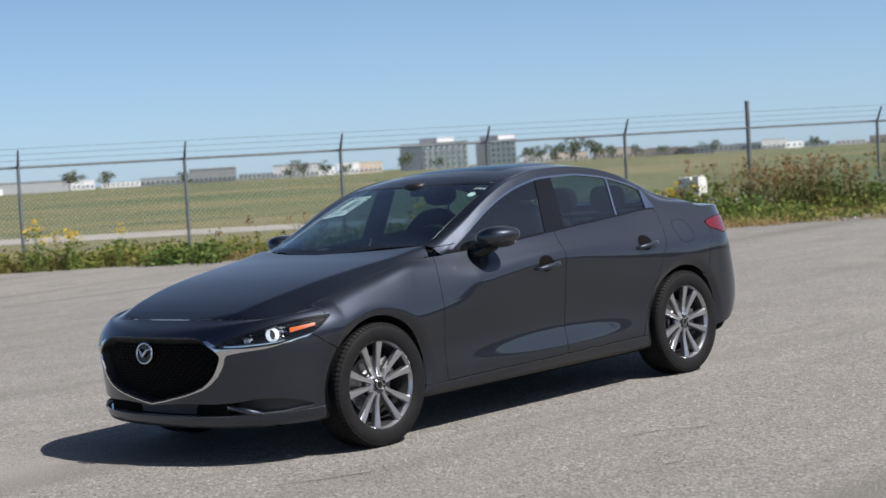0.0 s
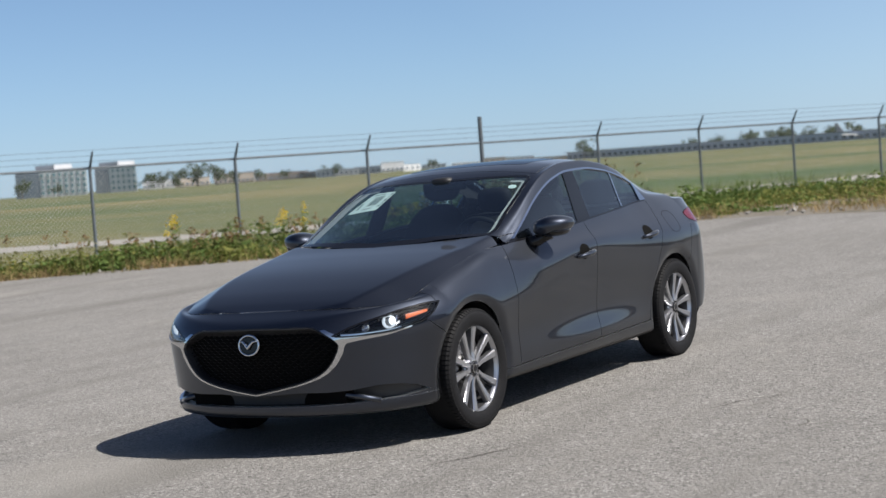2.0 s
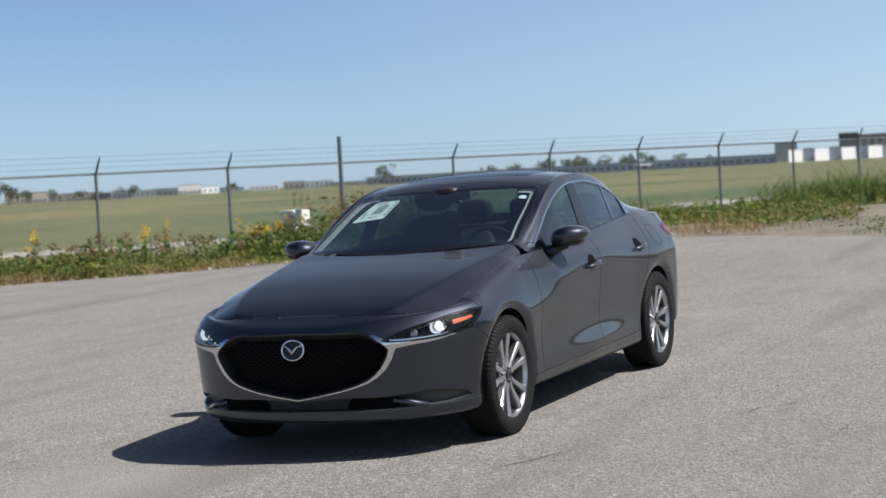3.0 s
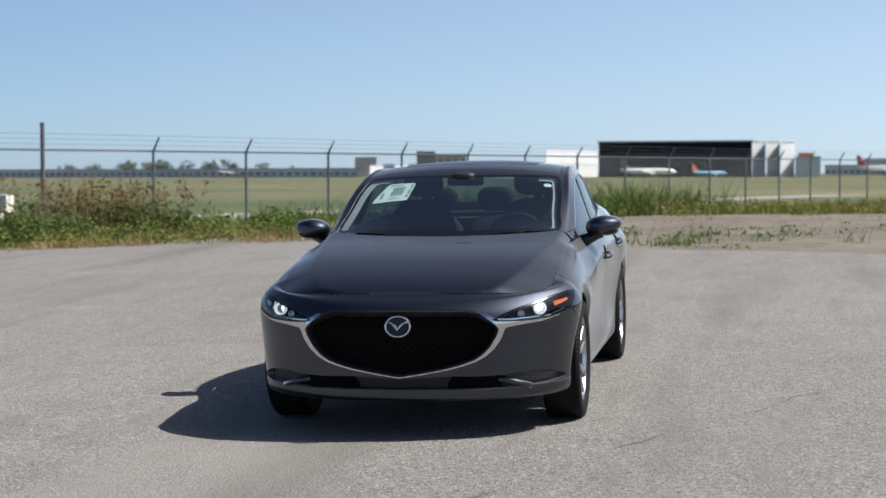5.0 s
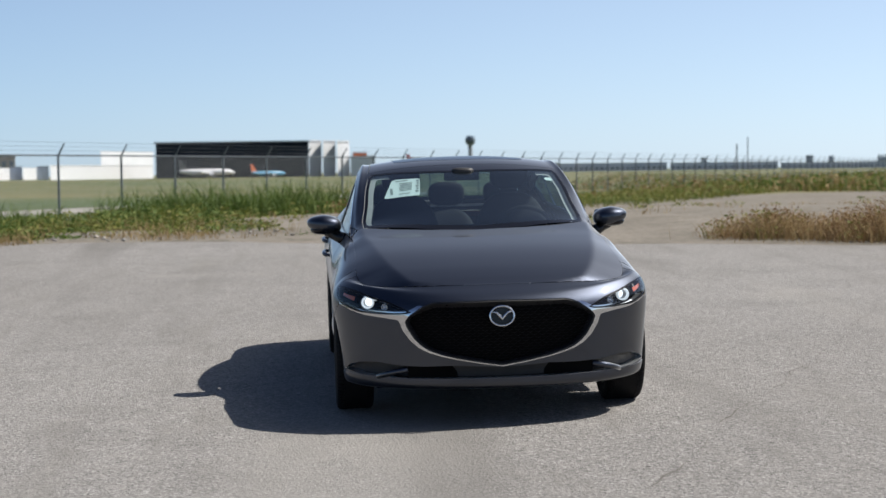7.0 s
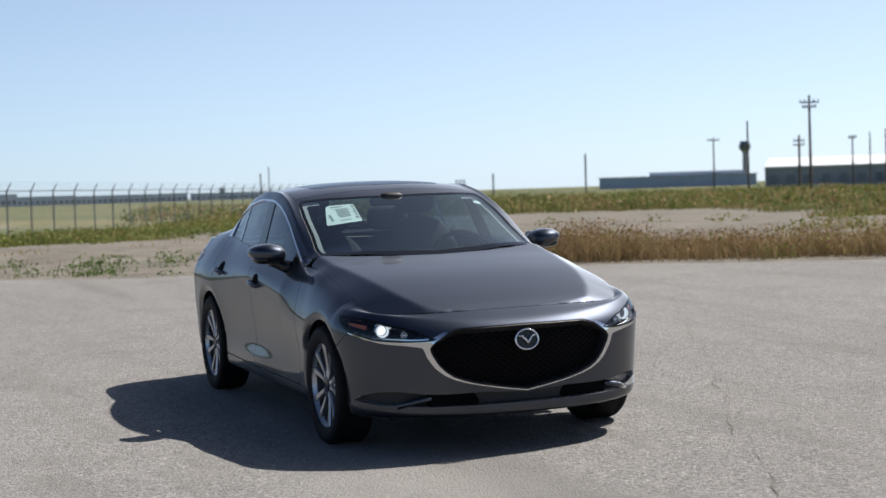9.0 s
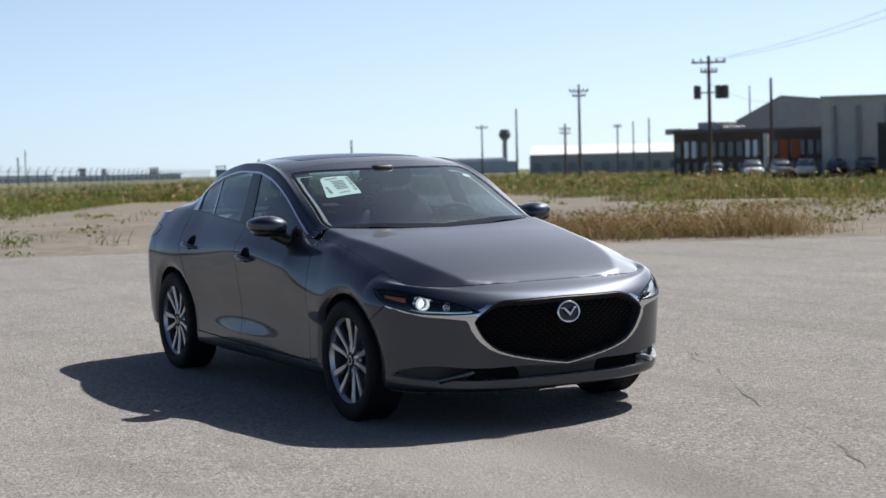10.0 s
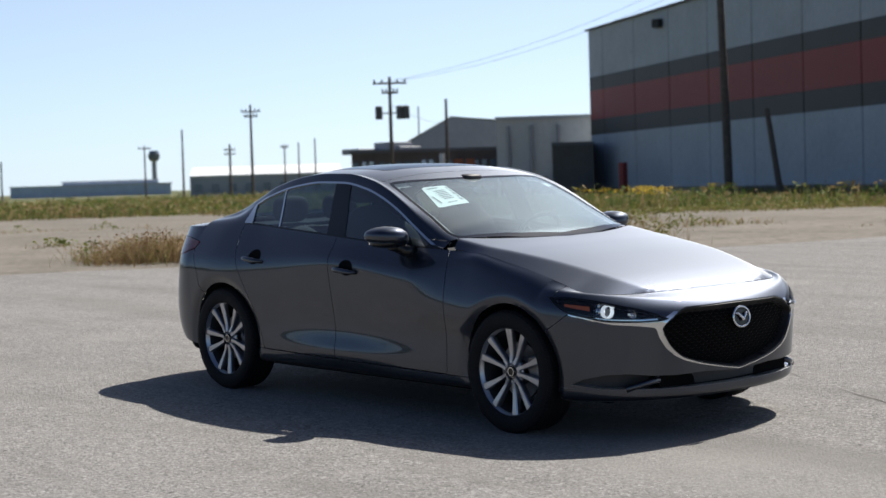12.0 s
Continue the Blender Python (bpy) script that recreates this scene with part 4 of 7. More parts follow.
def build_front():
    def wing(v):
        q = lamp_q(v)
        ay = np.abs(v[:, 1])
        w = curve_at([(0.0, 0.0055), (0.25, 0.0065), (0.38, 0.010), (0.45, 0.017), (0.52, 0.026)], ay)
        ring = np.maximum(inside(GRILLE, v[:, 1], v[:, 2]) - w, np.maximum(v[:, 2] - 0.655, np.where(v[:, 2] > 0.60, 0.415 - ay, -1.0)))
        low, thick = curve_at(LAMP_LOW, q), curve_at([(0.05, 0.003), (0.2, 0.007), (0.45, 0.010), (0.72, 0.017), (0.88, 0.030), (1.0, 0.045)], q)
        bar = np.maximum(np.maximum(low - thick - v[:, 2], v[:, 2] - low - 0.002), np.maximum((0.06 - q) * 0.4, (q - 1.25) * 0.3))
        return np.minimum(ring, bar)
    chrome = clip(FRONT_SKIN, wing)
    mesh_object("chrome_wing", *shell(chrome, 0.007, 0.004), CHROME, CAR, "bright chrome wing under grille and lamps")
    # studs of the grille in staggered rows
    bm = bmesh.new()
    tree_v = GRILLE_SKIN[0]
    for row in range(24):
        z = 0.325 + row * 0.0155
        for col in range(-12, 13):
            y = (col + (0.5 if row % 2 else 0.0)) * 0.044
            if inside(GRILLE, [y], [z])[0] > -0.012:
                continue
            i = np.argmin((tree_v[:, 1] - y) ** 2 + (tree_v[:, 2] - z) ** 2)
            x = float(tree_v[i, 0]) - 0.042
            vs = [bm.verts.new((x + d, y + a, z + b)) for d, a, b in ((0, -0.019, 0.004), (0.006, 0, -0.003), (0, 0.019, 0.004), (0.001, 0.017, 0.0075), (0.009, 0, 0.0015), (0.001, -0.017, 0.0075))]
            bm.faces.new((vs[0], vs[1], vs[4], vs[5]))
            bm.faces.new((vs[1], vs[2], vs[3], vs[4]))
    grille = bpy.data.objects["grille"]
    part("grille_studs", bm, STUD_BLACK, grille)
    mesh = clip(GRILLE_SKIN, lambda v: -inside(GRILLE, v[:, 1], v[:, 2]), 0.006)
    mesh_object("grille_frame", *shell(mesh, 0.05, -0.004), MATT_BLACK, grille)
    # badge: an oval ring with a plain chevron
    m = Matrix.Translation((2.226, 0, 0.592)) @ Matrix.Rotation(radians(-6), 4, "Y")
    bm = bmesh.new()
    tube(bm, [(0, 0.064 * math.cos(a), 0.052 * math.sin(a)) for a in np.linspace(0, 2 * math.pi, 41)[:-1]], 0.0062, 8, closed=True)
    bmesh.ops.transform(bm, matrix=m, verts=bm.verts[:])
    badge = part("badge", bm, CHROME, CAR, "plain oval chrome badge", smooth=True)
    bm = lathe(bmesh.new(), [(0.001, 0.0), (0.9, 0.0), (1.0, -0.006)], 36, axis="x")
    bmesh.ops.transform(bm, matrix=m @ Matrix.Diagonal((1, 0.06, 0.049, 1)), verts=bm.verts[:])
    part("badge_plate", bm, GLOSS_BLACK, badge)
    bm = bmesh.new()
    tube(bm, [(0.004, 0.055, 0.022), (0.008, 0.03, 0.018), (0.010, 0.012, 0.0), (0.010, 0.0, -0.016), (0.010, -0.012, 0.0), (0.008, -0.03, 0.018), (0.004, -0.055, 0.022)], [0.003, 0.006, 0.008, 0.009, 0.008, 0.006, 0.003], 8)
    bmesh.ops.transform(bm, matrix=m, verts=bm.verts[:])
    part("badge_chevron", bm, CHROME, badge, smooth=True)
    for s in (1, -1):
        bm = bmesh.new()
        tube(bm, [(2.10, s * 0.50, 0.308), (2.07, s * 0.58, 0.290), (2.02, s * 0.66, 0.264)], 0.016, 8)
        part("intake_fin", bm, PAINT, CAR, smooth=True)


def build_sides():
    def housing():
        def taper(p):
            k = 1 - 0.30 * max(0, p.y / 0.125)
            back = min(p.x, 0.2)
            return Vector((max(back, -0.068) + 0.02 * (0.1 - p.y) - 0.26 * max(0, p.y) , p.y, p.z * k + 0.012 * (p.y / 0.125)))
        return superball(bmesh.new(), (0.425, 0.908, 1.022), (0.112, 0.108, 0.060), 2.5, taper=taper)
    mirrors = both_sides("wing_mirror", housing, PAINT, "grey door mirror on a black stalk")
    def stalk():
        bm = bmesh.new()
        tube(bm, [(0.50, 0.775, 0.925), (0.47, 0.815, 0.942), (0.44, 0.860, 0.966), (0.43, 0.89, 0.98)], [0.042, 0.036, 0.033, 0.036], 12)
        return bm
    both_sides("mirror_stalk", stalk, GLOSS_BLACK, parent=mirrors)
    both_sides("mirror_base_shell", lambda: superball(bmesh.new(), (0.420, 0.902, 0.990), (0.100, 0.094, 0.032), 2.4), GLOSS_BLACK, parent=mirrors)
    both_sides("mirror_glass", lambda: boxed(0.352, 0.357, 0.82, 0.980, 0.978, 1.065, 0.012, 2), MIRROR, parent=mirrors, smooth=False)
    for x, z in ((-0.035, 0.826), (-1.0, 0.862)):
        y0 = body_y(x, z)
        slope = (body_y(x + 0.08, z) - body_y(x - 0.08, z)) / 0.16
        def bar():
            bm = bmesh.new()
            pts = []
            for a in np.linspace(-1, 1, 9):
                px = x + 0.108 * a + 0.006
                pts.append((px, y0 + slope * (px - x) + 0.036 * (1 - a**4) - 0.002, z - 0.012 + 0.020 * a * -0.5))
            tube(bm, pts, [0.008, 0.013, 0.0145, 0.015, 0.015, 0.015, 0.0145, 0.013, 0.008], 10)
            return bm
        handles = both_sides("door_handle", bar, PAINT, "pull-type door handle")
        # flat dark disc on the door: the recess's shade as colour, no hollow
        def shade_disc():
            bm = bmesh.new()
            rows = []
            for r in (1.0, 0.75, 0.4, 0.02):
                row = []
                for a in np.linspace(0, 2 * math.pi, 25)[:-1]:
                    px, pz = x + 0.066 * r * math.cos(a) + 0.012, z + 0.047 * r * math.sin(a) + 0.004
                    row.append(bm.verts.new((px, body_y(px, pz) + 0.0012, pz)))
                rows.append(row)
            for a, b in zip(rows, rows[1:]):
                for i in range(24):
                    bm.faces.new((a[i], a[(i + 1) % 24], b[(i + 1) % 24], b[i]))
            return bm
        both_sides("handle_recess_shade", shade_disc, DARK, parent=handles)
    # fuel flap on the left rear wing: a hairline ring
    bm = bmesh.new()
    pts = []
    for a in np.linspace(0, 2 * math.pi, 33)[:-1]:
        f = lambda v: math.copysign(abs(v) ** 0.7, v)  # noqa: E731
        px, pz = -1.42 + 0.085 * f(math.cos(a)), 0.905 + 0.072 * f(math.sin(a))
        pts.append((px, body_y(px, pz), pz))
    tube(bm, [(a, b - 0.0007, c) for a, b, c in pts], 0.0016, 6, closed=True)
    part("fuel_flap_seam", bm, DARK, CAR)
    roof_glass = clip(WHOLE[0], lambda v: np.maximum(inside([(-0.17, -0.40), (-0.13, 0.0), (-0.17, 0.40), (-0.20, 0.43), (-0.72, 0.43), (-0.75, 0.40), (-0.75, -0.40), (-0.72, -0.43), (-0.20, -0.43)], v[:, 0], v[:, 1]), 1.2 - v[:, 2]))
    mesh_object("sunroof", *shell(roof_glass, 0.004, 0.0015), GLOSS_BLACK, CAR, "closed dark glass sunroof")


def build_inside():
    skin = WHOLE[0]
    base = new("cabin_interior")
    base.parent = CAR
    tagged(base, "black cabin interior behind the glass")
    part("cabin_floor", boxed(-1.6, 0.9, -0.70, 0.70, 0.30, 0.33), SEAT, base)
    # dashboard
    bm = bmesh.new()
    prof = [(0.92, 0.93), (0.80, 0.955), (0.62, 0.952), (0.50, 0.93), (0.44, 0.88), (0.46, 0.78), (0.55, 0.60), (0.85, 0.55)]
    rows = []
    for y in np.linspace(-0.68, 0.68, 25):
        hump = 0.022 * math.exp(-((y - 0.37) / 0.16) ** 2)
        rows.append([bm.verts.new((x - 0.06 * (abs(y) / 0.68) ** 2, y, z - 0.015 * (abs(y) / 0.68) ** 4 + (hump if 0.45 < x < 0.7 else 0))) for x, z in prof])
    for a, b in zip(rows, rows[1:]):
        for i in range(len(prof) - 1):
            bm.faces.new((a[i], a[i + 1], b[i + 1], b[i]))
    part("dashboard", bm, DASH, base, smooth=True)
    part("screen", boxed(0.50, 0.52, -0.12, 0.12, 0.93, 1.0, 0.006, 2), GLOSS_BLACK, base)
    # steering wheel
    m = Matrix.Translation((0.30, 0.37, 0.925)) @ Matrix.Rotation(radians(-66), 4, "Y")
    bm = bmesh.new()
    tube(bm, [(0.182 * math.cos(a), 0.182 * math.sin(a), 0) for a in np.linspace(0, 2 * math.pi, 49)[:-1]], 0.015, 10, closed=True)
    for a in (0.15, math.pi - 0.15, 1.5 * math.pi):
        tube(bm, [(0.05 * math.sin(a), 0.05 * math.cos(a), -0.01), (0.17 * math.sin(a + 0), 0.17 * math.cos(a), 0)], 0.013, 8)
    superball(bm, (0, 0, -0.01), (0.075, 0.07, 0.03), 2.5, 20, 10)
    bmesh.ops.transform(bm, matrix=m, verts=bm.verts[:])
    part("steering_wheel", bm, SEAT, base, "black steering wheel", smooth=True)

    def seat(y, w, x, drop=0.0):
        bm = bmesh.new()
        superball(bm, (x + 0.02, y, 0.55 - drop), (0.27, w, 0.10), 3.2, 28, 14)
        lean = Matrix.Translation((x - 0.27, y, 0.60 - drop)) @ Matrix.Rotation(radians(-20), 4, "Y")
        g = superball(bmesh.new(), (0, 0, 0.27), (0.075, w, 0.33), 3.0, 28, 16, taper=lambda p: Vector((p.x + 0.03 * (p.y / w) ** 2, p.y * (1 - 0.18 * max(0, p.z / 0.33) ** 2), p.z)))
        bmesh.ops.transform(g, matrix=lean, verts=g.verts[:])
        me = bpy.data.meshes.new("tmp")
        g.to_mesh(me)
        g.free()
        bm.from_mesh(me)
        bpy.data.meshes.remove(me)
        ob = part("car_seat", bm, SEAT, base, "black leatherette seat", smooth=True)
        top = lean @ Vector((0.0, 0, 0.68))
        part("head_restraint", superball(bmesh.new(), (top.x + 0.012, y, top.z + 0.035), (0.052, 0.132, 0.088), 2.9, 24, 14), SEAT, ob, smooth=True)
        for o in (-0.06, 0.06):
            bm = tube(bmesh.new(), [(top.x - 0.01, y + o, top.z - 0.12), (top.x, y + o, top.z + 0.03)], 0.007, 6)
            part("restraint_post", bm, CHROME, ob)
    seat(0.37, 0.245, 0.02)
    seat(-0.37, 0.245, 0.02)
    for y in (0.40, 0.0, -0.40):
        seat(y, 0.215, -0.74, 0.13)
    part("parcel_shelf", boxed(-1.72, -1.18, -0.60, 0.60, 1.035, 1.05), SEAT, base)
    bm = boxed(0.02, 0.06, -0.115, 0.115, 1.265, 1.325, 0.012, 2)
    part("rear_view_mirror", bm, GLOSS_BLACK, base)
    bm = bmesh.new()
    tube(bm, [(0.045, 0, 1.31), (0.09, 0, 1.335)], 0.012, 8)
    superball(bm, (0.105, 0, 1.326), (0.06, 0.075, 0.025), 3.0, 20, 10)
    part("sensor_housing", bm, MATT_BLACK, base, smooth=True)
    # lining of roof, pillars and doors
    lining = clip(clip(skin, lambda v: 1.10 - v[:, 2]), lambda v: np.maximum(np.abs(v[:, 1]) - curve_at(EDGE_Y, v[:, 0]) + 0.03, np.maximum(v[:, 0] - 0.0, -1.13 - v[:, 0])))
    mesh_object("headlining", lining[0] - 0.028 * vertex_normals(lining), lining[1], HEADLINER, base)
    f_ws = lambda v: np.maximum(inside(WINDSCREEN, v[:, 0], np.abs(v[:, 1])), 0.9 - v[:, 2])  # noqa: E731
    edge = clip(clip(skin, lambda v: -f_ws(v), 0.050), lambda v: np.maximum(f_ws(v) - 0.028, np.maximum(v[:, 0] - 0.74, 0.48 - np.abs(v[:, 1]))))
    edge = edge[0] - 0.022 * vertex_normals(edge), edge[1]
    for s in (1, -1):
        mesh_object("pillar_trim", *clip(edge, lambda v: -s * v[:, 1]), HEADLINER, base, "pale pillar trim")
    for s in (1, -1):
        bm = boxed(-1.25, 0.72, s * 0.72 - 0.02, s * 0.72 + 0.02, 0.35, 0.955, 0.01)
        part("door_trim", bm, SEAT, base)
    # paper notice behind the windscreen
    f_paper = lambda v: np.maximum(inside([(0.193, -0.462), (0.212, -0.285), (0.447, -0.302), (0.440, -0.530)], v[:, 0], v[:, 1]), 0.95 - v[:, 2])  # noqa: E731
    paper = clip(skin, f_paper)
    n = vertex_normals(paper)
    sheet_ob = mesh_object("window_notice", paper[0] - 0.0055 * n, paper[1], PAPER, CAR, "white paper notice taped to the windscreen")
    bar_at = lambda x0, x1, y0, y1: [(0.193 + 1.22 * (x - 0.30), y + 0.028 - 0.12 * (x - 0.40)) for x, y in ((x0, y0), (x0, y1), (x1, y1), (x1, y0))]  # noqa: E731
    print_a = ([bar_at(0.352 + 0.016 * i, 0.361 + 0.016 * i, -0.455 + 0.004 * (i % 3), -0.372) for i in range(6)] + [bar_at(0.322, 0.332, -0.48, -0.40), bar_at(0.470, 0.478, -0.45, -0.38)]
               + [bar_at(0.33 + 0.03 * i, 0.352 + 0.03 * i, -0.348 + 0.006 * (i % 2), -0.328) for i in range(5)] + [bar_at(0.40, 0.47, -0.512, -0.495)])
    for poly in print_a:
        rows = []
        for px in np.linspace(poly[0][0], poly[2][0], 3):
            c = side_controls(px)
            sec = spline(np.c_[np.full(len(c), px), c], np.linspace(6.5, 10, 120))
            rows.append([(px, py, float(np.interp(-py, sec[::-1, 1], sec[::-1, 2])) - 0.0042) for py in np.linspace(poly[0][1], poly[1][1], 5)])
        mesh_object("printed_bar", *grid_mesh(np.array(rows)), INK, sheet_ob)


def build_sticker():
    """The small pale sticker in the top corner of the windscreen."""
    f = lambda v: np.maximum(inside([(0.195, 0.520), (0.190, 0.572), (0.238, 0.574), (0.240, 0.523)], v[:, 0], v[:, 1]), 0.95 - v[:, 2])  # noqa: E731
    m = clip(WHOLE[0], f)
    if len(m[1]):
        mesh_object("service_sticker", m[0] - 0.0055 * vertex_normals(m), m[1], PAPER, CAR, "small pale sticker in the windscreen's corner")


build_sticker()
build_lamps()
build_front()
build_sides()
build_inside()

# ---- ground ----
PLANE = LOT.to_3x3() @ Vector((0, 0, 1))


def ground_z(x, y):
    """Height of the ground: the lot leans a little, the field round it is level."""
    x, y = np.asarray(x, float), np.asarray(y, float)
    r = np.hypot(x, y)
    t = np.clip((r - 21) / 27, 0, 1)
    # level before the fence
    to_fence = np.clip(((x + 14.40) * 0.439 + (y + 16.30) * 0.8986 - 1.0) / 5.5, 0, 1)
    near = to_fence * to_fence * (3 - 2 * to_fence)
    return 0.03 - (PLANE.x * x + PLANE.y * y) / PLANE.z * (1 - t * t * (3 - 2 * t)) * near - 0.03 * near


def sheet(name, poly, lift, step, material, label, category, smooth=True, rough_edge=0.0, depth=0.0):
    """A flat piece of ground: a grid on the ground's height, cut to an outline with an uneven edge."""
    p = np.array(poly, float)
    xs, ys = np.arange(p[:, 0].min() - step, p[:, 0].max() + step, step), np.arange(p[:, 1].min() - step, p[:, 1].max() + step, step)
    gx, gy = np.meshgrid(xs, ys, indexing="ij")
    m = grid_mesh(np.stack([gx, gy, ground_z(gx, gy) + lift], -1))

    def field(v):
        wob = np.array([noise.noise(Vector((a * 0.5, b * 0.5, 3.0))) + 0.5 * noise.noise(Vector((a * 2.1, b * 2.1, 7.0))) for a, b, _ in v]) * rough_edge
        return inside(poly, v[:, 0], v[:, 1]) + wob
    m = clip(m, field)
    if depth:
        m = shell(m, depth)
    ob = mesh_object(name, *m, material, None, "", smooth)
    return tagged(ob, label, category, kind="structure")


def ground_material(name, base, second, third, scale, bump=0.5, rough=0.95, fine=40.0, dots=None):
    """Earth, grass or asphalt: broad patches, finer mottling and a grain with relief."""
    m = bpy.data.materials.new(name)
    m.use_nodes = True
    t = m.node_tree
    b = t.nodes["Principled BSDF"]
    b.inputs["Roughness"].default_value, b.inputs["Specular IOR Level"].default_value = rough, 0.25
    co = t.nodes.new("ShaderNodeTexCoord")
    def tex(s, detail=5.0, stretch=None):
        n = t.nodes.new("ShaderNodeTexNoise")
        n.inputs["Scale"].default_value, n.inputs["Detail"].default_value = s, detail
        src = co.outputs["Object"]
        if stretch:
            mp = t.nodes.new("ShaderNodeMapping")
            mp.inputs["Scale"].default_value, mp.inputs["Rotation"].default_value = stretch[:3], (0, 0, stretch[3])
            t.links.new(src, mp.inputs["Vector"])
            src = mp.outputs["Vector"]
        t.links.new(src, n.inputs["Vector"])
        return n.outputs["Fac"]
    def span(v, lo, hi):
        r = t.nodes.new("ShaderNodeMapRange")
        r.inputs["From Min"].default_value, r.inputs["From Max"].default_value = lo, hi
        t.links.new(v, r.inputs["Value"])
        return r.outputs["Result"]
    def blend(fac, a, c):
        x = t.nodes.new("ShaderNodeMix")
        x.data_type = "RGBA"
        for key, v in (("A", a), ("B", c)):
            if isinstance(v, tuple):
                x.inputs[key].default_value = (*v, 1)
            else:
                t.links.new(v, x.inputs[key])
        t.links.new(fac, x.inputs["Factor"])
        return x.outputs["Result"]
    c = blend(span(tex(scale, 6), 0.38, 0.62), base, second)
    c = blend(span(tex(scale * 7, 6), 0.52, 0.72), c, third)
    grain = tex(fine, 8)
    g = t.nodes.new("ShaderNodeMix")
    g.data_type, g.blend_type = "RGBA", "MULTIPLY"
    g.inputs["Factor"].default_value = 1.0
    t.links.new(c, g.inputs["A"])
    t.links.new(blend(span(grain, 0.25, 0.75), (0.72, 0.72, 0.72), (1.25, 1.25, 1.25)), g.inputs["B"])
    last = g.outputs["Result"]
    if dots:
        v = t.nodes.new("ShaderNodeTexVoronoi")
        v.inputs["Scale"].default_value = dots[0]
        t.links.new(co.outputs["Object"], v.inputs["Vector"])
        last = blend(span(v.outputs["Distance"], dots[1], dots[1] + 0.06), dots[2], last)
    t.links.new(last, b.inputs["Base Color"])
    bp = t.nodes.new("ShaderNodeBump")
    bp.inputs["Strength"].default_value, bp.inputs["Distance"].default_value = bump, 0.02
    t.links.new(grain, bp.inputs["Height"])
    t.links.new(bp.outputs["Normal"], b.inputs["Normal"])
    return m, t, b, tex, span, blend, last


FIELD_MAT = ground_material("dry_field_grass", (0.044, 0.070, 0.020), (0.150, 0.128, 0.058), (0.036, 0.058, 0.018), 0.022, 0.6, fine=3.0)[0]
DIRT_MAT = ground_material("pale_gravelly_dirt", (0.168, 0.150, 0.124), (0.125, 0.112, 0.091), (0.088, 0.078, 0.060), 0.35, 1.0, fine=9.0)[0]
ROAD_MAT = ground_material("grey_service_road", (0.27, 0.255, 0.235), (0.23, 0.22, 0.20), (0.30, 0.28, 0.26), 0.3, 0.3, fine=20.0)[0]
LOT_MAT, lot_t, lot_b, lot_tex, lot_span, lot_blend, lot_last = ground_material("worn_pale_asphalt", (0.178, 0.170, 0.161), (0.203, 0.195, 0.186), (0.156, 0.149, 0.142), 0.16, 0.7, fine=70.0)


